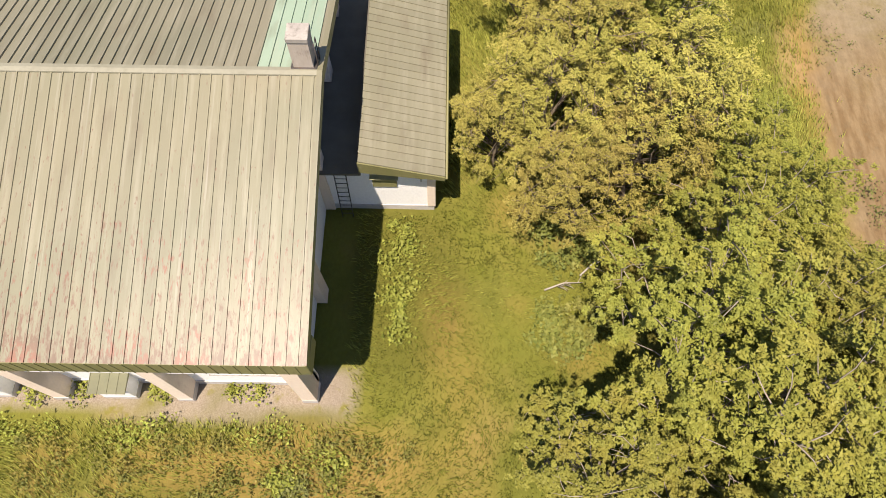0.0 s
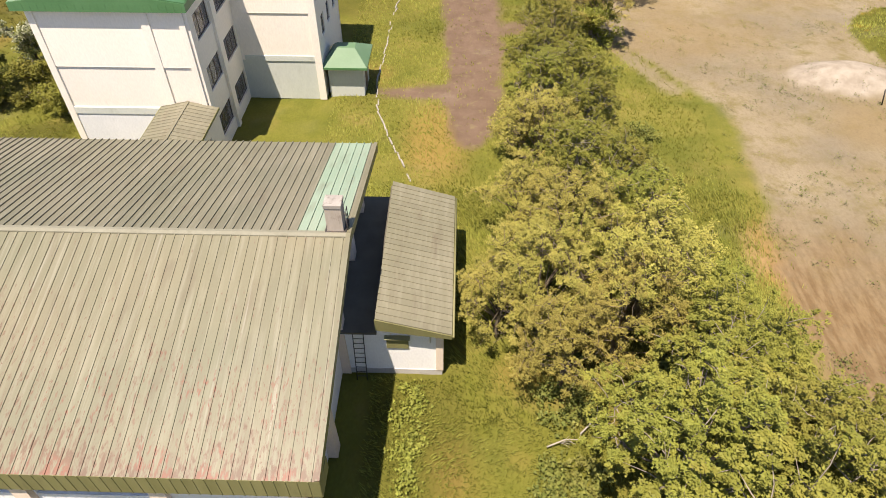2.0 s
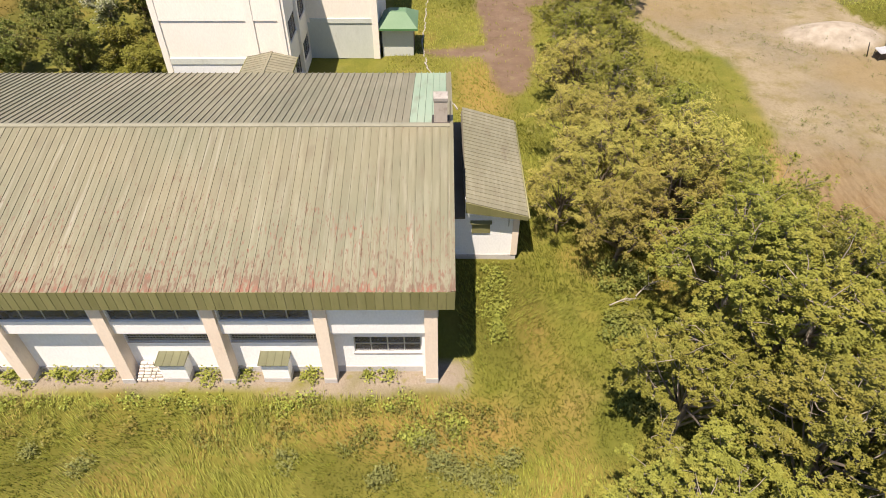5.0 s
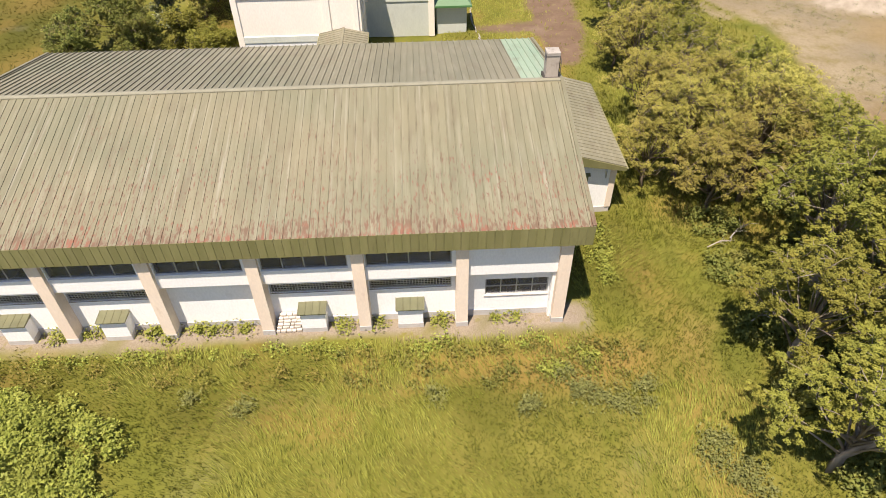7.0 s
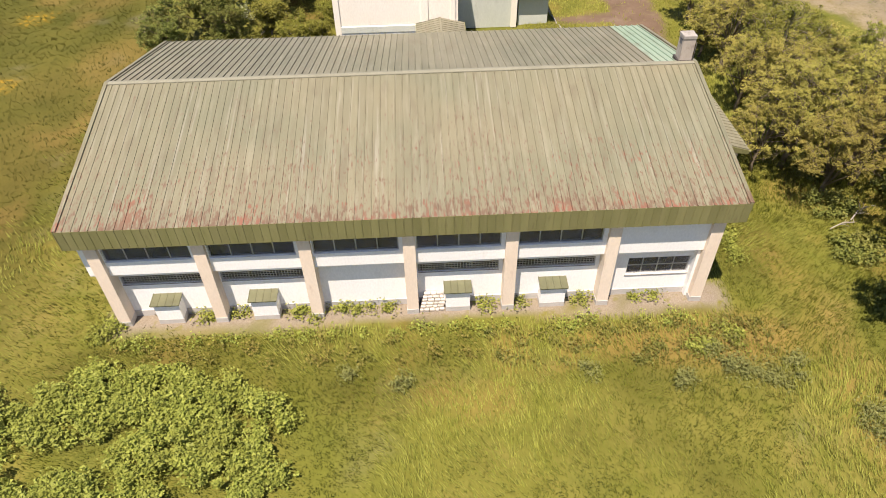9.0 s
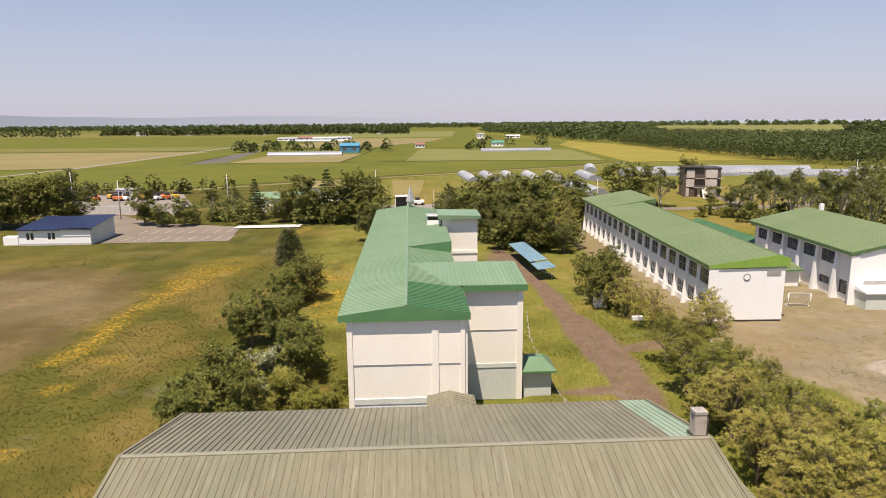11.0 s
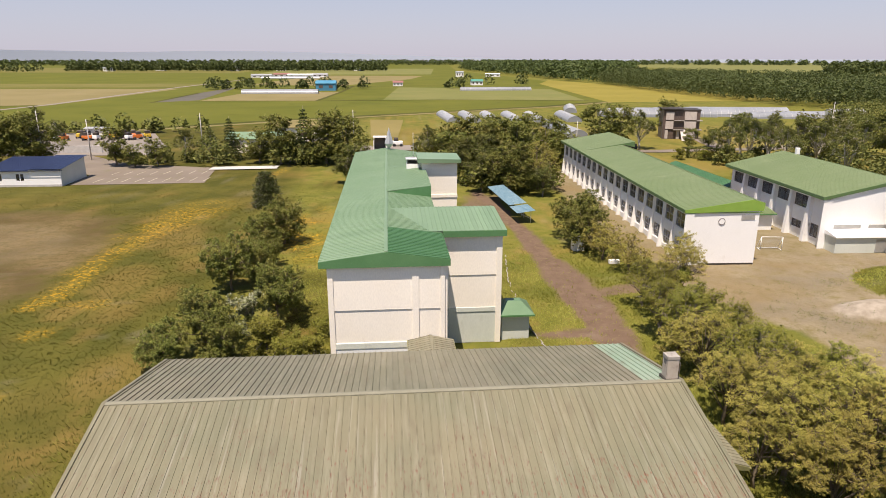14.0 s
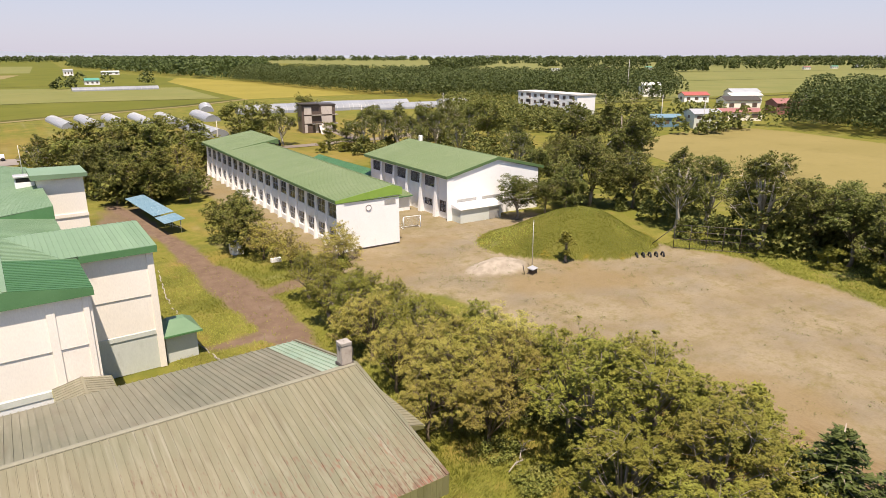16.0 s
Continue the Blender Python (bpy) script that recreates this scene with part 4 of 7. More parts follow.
def build_side_shed():
    """The lean-to on the gymnasium's east side."""
    s = thing("side_shed", "white rendered lean-to shed with brown sheet roof beside the gymnasium", "shed")
    holes = [(2.35, 3.3, 2.1, 2.75)]
    part("front_wall", pierced(4.95, 0.35, 3.28, 0.2, holes), M_WHITE, s, m=pose(-0.4, 9.0, 0))
    part("gable_piece", prism([(1.5, 3.29), (1.5, 4.5), (4.5, 3.66), (4.5, 3.29)], "y", 9.0, 9.2), M_WHITE, s)
    part("plinth", boxes((-0.4, 4.56, 8.96, 9.2, -0.3, 0.346)), M_CONCRETE, s)
    part("corner_post", boxes((4.25, 4.62, 8.92, 9.25, 0.35, 3.55), bevel=0.012), M_PEACH, s)
    part("east_wall", pierced(9.3, -0.2, 3.6, 0.2, [(2, 3.5, 1.2, 2.4), (5.5, 7, 1.2, 2.4)]), M_WHITE, s, m=pose(4.56, 9.2, 0, 0, 0, 90))
    for y in (11.2, 14.7):
        window(s, pose(4.56, y, 1.2, 0, 0, 90), 1.5, 1.2, 2, M_FRAME)
    part("back_wall", boxes((-0.4, 4.36, 18.4, 18.6, -0.2, 3.28)), M_WHITE, s)
    part("inner_wall", boxes((1.45, 1.6, 9.21, 18.39, 3.423, 4.5)), M_SHADED_ROOF, s)
    # strip coloured dark where the gymnasium shades the shed roof
    part("flat_roof", boxes((-0.42, 1.5, 8.72, 18.75, 3.3, 3.42)), M_SHADED_ROOF, s, "flat roof strip coloured dark for the gymnasium's shadow")
    shutter = part("shutter", boxes((1.9, 2.95, 8.93, 9.06, 2.05, 2.8), bevel=0.01), M_FASCIA, s, "olive board shutter")
    part("hood", prism([(8.80, 2.82), (8.8, 2.86), (9.0, 2.96), (9.0, 2.82)], "x", 1.82, 3.03), M_FASCIA, shutter)
    slope(s, (5.02, 8.55, 3.62), (0, 10.1, 0), (-3.49, 0, 1.02), 26, M_SHED_ROOF, rib=0.035)
    part("front_fascia", prism([(1.5, 4.62), (5.02, 3.58), (5.02, 3.34), (1.5, 3.9)], "y", 8.5, 8.56), M_FASCIA, s)
    part("eave_board", boxes((4.97, 5.03, 8.57, 18.62, 3.44, 3.58)), M_FASCIA, s)
    part("gutter", tubes([([(5.09, 8.5, 3.5), (5.09, 18.6, 3.5)], [0.06, 0.06])], "gutter", M_FASCIA), None, s)
    part("downpipe", tubes([([(4.0, 8.92, 3.4), (4.0, 8.92, 2.6)], [0.04, 0.04])], "downpipe", M_GALV), None, s)


build_side_shed()
rows = [([(x, 8.5, 0), (x, 8.86, 3.2)], [0.025, 0.025]) for x in (0.35, 0.85)] + [([(0.35, 8.5 + 0.36 * z / 3.2, z), (0.85, 8.5 + 0.36 * z / 3.2, z)], [0.018, 0.018]) for z in np.arange(0.3, 3.1, 0.32)]
tagged(new("ladder", tubes(rows, "ladder", M_STEEL)), "thin dark steel ladder leaning on the shed wall", "ladder")


def build_passage():
    p = thing("link_passage", "low covered passage with flat-pitched khaki sheet roof behind the gymnasium", "passage")
    part("west_wall", boxes((-14.2, -14.0, 18.6, 26.9, 0, 4.1)), M_CREAM, p)
    part("east_wall", pierced(8.3, 0, 4.1, 0.2, [(1, 3, 1.4, 3.0), (4.5, 6.5, 1.4, 3.0)]), M_CREAM, p, m=pose(-11.0, 18.6, 0, 0, 0, 90))
    for y in (19.6, 23.1):
        window(p, pose(-11.0, y, 1.4, 0, 0, 90), 2.0, 1.6, 2, M_DARKFRAME)
    slope(p, (-14.55, 26.85, 4.18), (0, -7.8, 0), (1.9, 0, 0.42), 20, M_ROOF_BACK)
    slope(p, (-10.75, 19.05, 4.18), (0, 7.8, 0), (-1.9, 0, 0.42), 20, M_ROOF_BACK)
    part("ridge_cap", boxes((-12.74, -12.56, 19.05, 26.85, 4.59, 4.65), bevel=0.01), M_ROOF_BACK, p)
    for x0, x1 in ((-14.6, -14.56), (-10.74, -10.7)):
        part("eave_board", boxes((x0, x1, 19.05, 26.85, 4.02, 4.19)), M_FASCIA, p)
    part("roof_deck", prism([(-14.5, 4.1), (-14.5, 4.15), (-12.65, 4.56), (-10.8, 4.15), (-10.8, 4.1)], "y", 19.1, 26.8), M_DARKNESS, p)


build_passage()

# ---- three-storey school house ----


def build_school():
    s = thing("school_house", "long three-storey cream school house with green metal roof", "building", (-0.12, 0, 0))
    x0, x1, y0, y1 = -20.8, -11.3, 26.78, 88.5
    # gable end facing the gymnasium
    part("gable_wall", prism([(x0, 0), (x1, 0), (x1, 10.7), (-16.05, 11.5), (x0, 10.7)], "y", y0 + 0.14, y0 + 0.4), M_CREAM, s)
    part("gable_base", boxes((x0, x1, y0 + 0.1, y0 + 0.139, 0, 3.58)), M_PALEBASE, s)
    for a, b in ((x0, x0 + 0.45), (-14.0, -13.45), (x1 - 0.38, x1)):
        part("pilaster", boxes((a, b, y0 + 0.03, y0 + 0.136, 0.0, 10.75), bevel=0.01), M_CREAM, s)
    for a, b in ((x0 + 0.45, -14.0), (-13.45, x1 - 0.38)):
        # each storey's wall leans out a little above its band and throws a thin line of shade
        part("string_course", prism([(y0 + 0.137, 7.0), (y0 + 0.07, 7.0), (y0 + 0.075, 7.06), (y0 + 0.137, 10.4)], "x", a + 0.003, b - 0.003), M_CREAM, s)
        part("string_course", prism([(y0 + 0.098, 3.582), (y0 + 0.05, 3.582), (y0 + 0.05, 4.05), (y0 + 0.137, 4.12), (y0 + 0.137, 3.582)], "x", a + 0.003, b - 0.003), M_GREYGREEN, s)
    # long sides with three rows of windows
    holes = [(u, u + 2.7, z, z + 1.7) for u in np.arange(1.0, 59, 4.05) for z in (0.95, 4.55, 8.15)]
    east = [(u + 0.0, u + 2.7, z, z + 1.7) for u in np.arange(1.0, 59, 4.05) for z in (0.95, 4.55, 8.15) if not (6.5 < u < 17.5 or 36 < u < 46)]
    part("east_wall", pierced(y1 - y0 - 0.4, 0, 10.8, 0.28, east), M_CREAM, s, m=pose(x1, y0 + 0.4, 0, 0, 0, 90))
    part("west_wall", pierced(y1 - y0 - 0.4, 0, 10.8, 0.28, holes), M_CREAM, s, m=pose(x0, y1, 0, 0, 0, -90))
    for u, _, z, _ in east:
        window(s, pose(x1, y0 + 0.4 + u, z, 0, 0, 90), 2.7, 1.7, 3, M_DARKFRAME)
    for u, _, z, _ in holes:
        if z > 8:
            window(s, pose(x0, y1 - u, z, 0, 0, -90), 2.7, 1.7, 3, M_DARKFRAME)
    for u in np.arange(0.2, 60, 4.05):
        if not (8 < u < 16.5 or 37 < u < 45):
            part("pilaster", boxes((x1 + 0.003, x1 + 0.2, y0 + 0.2 + u - 0.25, y0 + 0.2 + u + 0.25, 0, 10.7)), M_CREAM, s)
    part("north_wall", boxes((x0, x1, y1 - 0.3, y1 - 0.003, 0, 11.2)), M_CREAM, s)
    for z in (3.6, 7.2):
        part("storey_floor", boxes((x0 + 0.35, x1 - 0.35, y0 + 0.5, y1 - 0.4, z, z + 0.2)), M_DARKNESS, s)
    # roof: near part with its eaves low on both sides, far part with the east slope flatter
    ya, yb, yc = 26.55, 51.0, 89.2
    part("roof_deck", prism([(-21.3, 11.2), (-16.05, 11.92), (-10.95, 11.2), (-10.95, 11.0), (-21.3, 11.0)], "y", ya + 0.05, yc - 0.05), M_DARKNESS, s)
    slope(s, (-21.4, yc, 11.27), (0, ya - yc, 0), (5.35, 0, 0.73), 139, M_GREEN_ROOF, rib=0.035)
    # the first 18 sheets take the deeper green
    slope(s, (-10.9, ya, 11.27), (0, yb - ya, 0), (-5.15, 0, 0.73), 54, lambda i: M_GREEN_DEEP if i < 18 else M_GREEN_ROOF, rib=0.045)
    slope(s, (-10.84, yb, 12.6), (0, 17.0, 0), (-5.21, 0, -0.57), 38, M_GREEN_ROOF, rib=0.03)
    part("roof_upstand", boxes((-10.98, -10.9, yb + 0.035, yb + 16.97, 11.2, 12.565)), M_GREEN_EDGE, s)
    slope(s, (-10.9, yb + 17.0, 11.27), (0, yc - yb - 17.0, 0), (-5.15, 0, 0.73), 47, M_GREEN_ROOF, rib=0.03)
    part("step_face", prism([(-16.0, 11.95), (-10.86, 12.57), (-10.86, 11.2)], "y", yb - 0.03, yb + 0.03), M_GREEN_EDGE, s, "dark green upright roof step")
    part("ridge_cap", boxes((-16.2, -15.9, ya, yc, 11.98, 12.05), bevel=0.01), M_GREEN_ROOF, s)
    part("gable_fascia", prism([(-21.42, 11.24), (-16.05, 11.97), (-10.88, 11.24), (-10.88, 10.72), (-21.42, 10.72)], "y", ya - 0.03, ya + 0.03), M_GREEN_EDGE, s)
    seam = mesh_of(boxes((-0.012, 0.012, -0.012, 0, 0, 0.46)), "fascia_seam", M_GREEN_EDGE)
    for i in range(23):
        part("fascia_seam", seam, None, s, m=pose(-21.0 + 0.45 * i, ya - 0.032, 10.74))
    part("gable_soffit", boxes((-21.38, -10.92, ya + 0.04, y0 + 0.5, 10.72, 10.79)), M_GREEN_EDGE, s)
    for a, b in ((-21.43, -21.37), (-10.93, -10.87)):
        part("eave_board", boxes((a, b, ya + 0.04, yc, 10.75, 11.235)), M_GREEN_EDGE, s)
    part("eave_soffit", boxes((-21.36, x0, y0, yc, 10.76, 10.82)), M_GREEN_EDGE, s)
    part("eave_soffit", boxes((x1, -10.94, y0, yc, 10.76, 10.82)), M_GREEN_EDGE, s)
    # east wing
    wx, wy0, wy1 = -5.22, 35.15, 44.3
    part("wing_wall", prism([(x1, 3.3), (wx, 3.3), (wx, 11.0), (x1, 11.0)], "y", wy0, wy0 + 0.28), M_CREAM, s)
    part("wing_base", boxes((x1 + 0.01, wx, wy0, wy0 + 0.28, 0, 3.296)), M_GREYGREEN, s)
    part("string_course", prism([(wy0 - 0.003, 7.0), (wy0 - 0.07, 7.0), (wy0 - 0.065, 7.06), (wy0 - 0.003, 10.4)], "x", x1 + 0.25, wx - 0.5), M_CREAM, s)
    part("string_course", prism([(wy0 - 0.003, 3.25), (wy0 - 0.065, 3.25), (wy0 - 0.06, 3.66), (wy0 - 0.003, 3.68)], "x", x1 + 0.25, wx - 0.5), M_GREYGREEN, s)
    part("pilaster", boxes((wx - 0.5, wx + 0.04, wy0 - 0.14, wy0 - 0.003, 0, 10.9), bevel=0.01), M_CREAM, s)
    wholes = [(u, u + 1.1, z, z + 1.6) for u in (1.2, 3.6, 6.2) for z in (4.5, 8.1)]
    part("wing_side", pierced(wy1 - wy0 - 0.28, 0, 11.0, 0.25, wholes), M_CREAM, s, m=pose(wx, wy0 + 0.28, 0, 0, 0, 90))
    for u, _, z, _ in wholes:
        window(s, pose(wx, wy0 + 0.28 + u, z, 0, 0, 90), 1.1, 1.6, 1, M_DARKFRAME)
    part("wing_back", boxes((x1, wx, wy1 - 0.28, wy1 - 0.003, 0, 11)), M_CREAM, s)
    slope(s, (-16.0, 34.7, 11.45), (11.13, 0, 0), (0, 7.8, 0.5), 26, M_GREEN_ROOF, "wing_sheet", rib=0.03)
    slope(s, (-4.87, 45.0, 11.45), (-11.13, 0, 0), (0, -2.5, 0.5), 26, M_GREEN_ROOF, "wing_sheet", rib=0.03)
    part("wing_fascia", boxes((-10.84, -4.86, 34.64, 34.7, 10.85, 11.42)), M_GREEN_EDGE, s)
    part("wing_verge", prism([(34.7, 11.43), (42.5, 11.93), (45.0, 11.43), (45.0, 10.9), (34.7, 10.9)], "x", -4.92, -4.84), M_GREEN_EDGE, s)
    part("wing_soffit", boxes((-10.84, -4.97, 34.72, wy0 + 0.1, 10.86, 10.92)), M_GREEN_EDGE, s)
    # stair tower further along
    part("stair_tower", boxes((-11.3, -6.65, 62.5, 67.5, 0, 13.5)), M_CREAM, s)
    for z in (5.2, 8.8):
        part("string_course", boxes((-11.0, -6.6, 62.4, 62.497, z, z + 0.4)), M_CREAM, s)
    part("tower_roof", prism([(-11.9, 13.503), (-6.2, 13.503), (-6.2, 13.95), (-11.9, 14.1)], "y", 61.9, 68.1), M_GREEN_ROOF, s)
    vent = part("roof_vent", boxes((-13.3, -11.4, 64.6, 66.2, 11.9, 13.0), bevel=0.02), M_WHITE, s, "pale roof ventilator with louvred top")
    for k in range(3):
        part("louvre", boxes((-13.2, -11.5, 64.7, 66.1, 13.05 + 0.16 * k, 13.11 + 0.16 * k)), M_STEEL, vent)
    part("vent_cap", boxes((-13.4, -11.3, 64.5, 66.3, 13.55, 13.75), bevel=0.03), M_GALV, vent)
    for x, y in ((-13.25, 64.65), (-11.52, 64.65), (-13.25, 66.08), (-11.52, 66.08)):
        part("vent_post", boxes((x, x + 0.07, y, y + 0.07, 13.003, 13.547)), M_GALV, vent)
    part("aerial", tubes([([(-12.3, 66.8, 12.2), (-12.3, 66.8, 17.0)], [0.04, 0.025])], "aerial", M_GALV), None, vent)
    spire = bmesh.new()
    base = [spire.verts.new((-15.6 + a * 0.75, 88.0 + b * 0.75, 12.9)) for a, b in ((-1, 0), (0, -1), (1, 0), (0, 1))]
    top, low = spire.verts.new((-15.6, 88.0, 15.6)), spire.verts.new((-15.6, 88.0, 11.9))
    for i in range(4):
        spire.faces.new((base[i], base[(i + 1) % 4], top))
        spire.faces.new((base[(i + 1) % 4], base[i], low))
    bmesh.ops.recalc_face_normals(spire, faces=list(spire.faces))
    part("finial", spire, M_GALV, s, "pale pointed metal finial")
    return s


build_school()


def build_annex():
    a = thing("boiler_annex", "small grey-green annex with green hipped roof beside the school house", "annex")
    part("wall", boxes((-5.09, -2.35, 35.6, 38.6, -0.1, 2.6)), M_GREYGREEN, a)
    roof = bmesh.new()
    e = [roof.verts.new(p) for p in ((-5.6, 35.1, 2.72), (-1.93, 35.1, 2.72), (-1.93, 39.1, 2.72), (-5.09, 39.1, 2.72))]
    low = [roof.verts.new((v.co.x, v.co.y, 2.58)) for v in e]
    r = [roof.verts.new(p) for p in ((-4.5, 36.7, 3.6), (-3.0, 36.7, 3.6), (-3.0, 37.6, 3.6), (-4.5, 37.6, 3.6))]
    roof.faces.new(r)
    roof.faces.new(low[::-1])
    for i in range(4):
        j = (i + 1) % 4
        roof.faces.new((e[i], e[j], r[j], r[i]))
        roof.faces.new((low[i], low[j], e[j], e[i]))
    bmesh.ops.recalc_face_normals(roof, faces=list(roof.faces))
    part("roof", roof, M_ANNEX_ROOF, a)
    part("roof_edge", boxes((-5.62, -1.9, 35.06, 35.098, 2.56, 2.74)), M_GREEN_EDGE, a)
    part("door", boxes((-2.348, -2.3, 36.6, 37.5, 0.0, 2.0)), M_DARKFRAME, a)


build_annex()
# broken kerb along the lawn
KERB = [(1.9, 24.6), (0.8, 27.95), (0.0, 29.97), (-1.25, 34.3), (-1.57, 37.3), (-1.57, 40.8), (-1.38, 44.6), (-1.45, 49.5), (-1.2, 53.5), (-0.6, 57.5), (0.3, 64.0)]
kerb_me = mesh_of(boxes((-0.06, 0.06, 0, 0.93, -0.1, 0.06), bevel=0.02), "kerb_stone", M_STAINED)
KERB_RNG = random.Random(8)
kerb = tagged(thing("kerb", "line of old pale concrete kerb stones in the grass", "kerb"), kind="structure")
for line in (KERB,):
    for (ax, ay), (bx, by) in zip(line, line[1:]):
        n = max(1, round(math.hypot(bx - ax, by - ay)))
        for i in range(n):
            t = i / n
            if KERB_RNG.random() > 0.1:
                part("kerb_stone", kerb_me, None, kerb, m=pose(ax + (bx - ax) * t + KERB_RNG.uniform(-0.1, 0.1), ay + (by - ay) * t, KERB_RNG.uniform(-0.03, 0.01), 0, 0, math.degrees(math.atan2(ax - bx, by - ay)) + KERB_RNG.uniform(-6, 6)))

# ---- two-storey white house ----


def build_white_house():
    s = thing("classroom_house", "long two-storey white classroom house with green metal roof", "building")
    s.matrix_basis = pose(22.85, 57.3, 0, 0, 0, -2.3) @ pose(-22.9, -56.5, 0)
    x0, x1, y0, y1 = 23.7, 32.95, 56.66, 131.0
    n, bay = 18, 4.05
    west = [(0.85 + i * bay, 0.85 + i * bay + 3.1, z, z + h) for i in range(n) for z, h in ((0.85, 2.15), (4.45, 2.2))]
    part("west_wall", pierced(y1 - y0, 0, 7.1, 0.3, west), M_WHITE, s, m=pose(x0, y1, 0, 0, 0, -90))
    for u, v, z, w in west:
        window(s, pose(x0, y1 - u, z, 0, 0, -90), 3.1, w - z, 2, M_FRAME if z > 3 else M_WHITE, rows=2, bar=0.09, glass=M_GLASS if z > 3 else M_GLASS_PALE)
    rib = mesh_of(prism([(0, 0), (0, 7.05), (-0.14, 7.05), (-0.2, 4.3), (-0.62, 0)], "y", -0.13, 0.13), "buttress", M_WHITE)
    for i in range(n + 1):
        part("buttress", rib, None, s, m=pose(x0 - 0.003, y1 - 0.4 - i * bay, 0))
    part("south_wall", prism([(x0, 0), (x1 + 0.05, 0), (x1 + 0.05, 8.0), (x0, 7.1)], "y", y0 - 0.003, y0 + 0.3), M_WHITE, s)
    part("corner_pier", boxes((x0 - 0.7, x0 + 0.5, y0 - 0.12, y0 - 0.003, 0, 7.1)), M_WHITE, s)
    face = part("clock", prism([(28.0 + 0.4 * math.cos(a), 6.0 + 0.4 * math.sin(a)) for a in np.linspace(0, 2 * math.pi, 24, endpoint=False)], "y", y0 - 0.06, y0 - 0.005), M_WHITE, s, "round wall clock with dark rim")
    part("rim", tubes([([(28.0 + 0.42 * math.cos(a), y0 - 0.05, 6.0 + 0.42 * math.sin(a)) for a in np.linspace(0, 2 * math.pi, 25)], [0.045] * 25)], "rim", M_DARKFRAME, 6), None, face)
    part("vent_grille", boxes((30.6, 32.4, y0 - 0.06, y0 - 0.003, 6.2, 6.9)), M_FRAME, s)
    # dark strip stands in for the shadow along the wall's foot
    part("painted_base_shadow", boxes((25.5, 32.95, y0 - 0.03, y0 - 0.003, 0.0, 0.22)), M_STEEL, s)
    part("east_wall", pierced(y1 - y0, 0, 8.0, 0.3, [(2 + 4 * i, 4.5 + 4 * i, z, z + 1.7) for i in range(18) for z in (1, 4.6)]), M_WHITE, s, m=pose(x1, y0, 0, 0, 0, 90))
    part("north_wall", boxes((x0, x1, y1 - 0.3, y1 - 0.003, 0, 7.1)), M_WHITE, s)
    part("storey_floor", boxes((x0 + 0.4, x1 - 0.4, y0 + 0.4, y1 - 0.4, 3.7, 3.95)), M_DARKNESS, s)
    ya, ym, yb = 56.5, 113.0, 132.0
    deck = [(22.95, 7.55), (31.8, 8.86), (33.4, 8.45), (33.4, 8.2), (22.95, 7.3)]
    part("roof_deck", prism(deck, "y", ya + 0.04, yb), M_DARKNESS, s)
    slope(s, (22.9, ym, 7.62), (0, ya - ym, 0), (8.9, 0, 1.31), 90, M_SAGE_ROOF, rib=0.025)
    slope(s, (33.45, ya, 8.5), (0, ym - ya, 0), (-1.65, 0, 0.43), 90, M_SAGE_ROOF, rib=0.025)
    slope(s, (22.9, yb, 7.66), (0, ym - yb, 0), (11.8, 0, 1.95), 30, M_SAGE_ROOF, rib=0.025)
    part("roof_step", prism([(23.2, 7.7), (34.7, 9.58), (34.7, 8.4), (32.3, 8.95)], "y", ym - 0.03, ym + 0.03), M_SAGE_EDGE, s)
    part("gable_fascia", prism([(22.86, 7.6), (31.8, 8.94), (33.5, 8.46), (33.4, 7.42), (22.9, 7.2)], "y", ya - 0.03, ya + 0.03), M_LIME_EDGE, s, "sunlit lime green gable board")
    part("gable_soffit", boxes((22.95, 33.4, ya + 0.04, y0 + 0.3, 7.14, 7.22)), M_LIME_EDGE, s)
    part("eave_board", boxes((22.84, 22.9, ya + 0.035, yb, 7.2, 7.6)), M_SAGE_EDGE, s)
    part("eave_soffit", boxes((22.9, x0 + 0.02, y0, yb, 7.12, 7.2)), M_WHITE, s)
    return s


build_white_house()


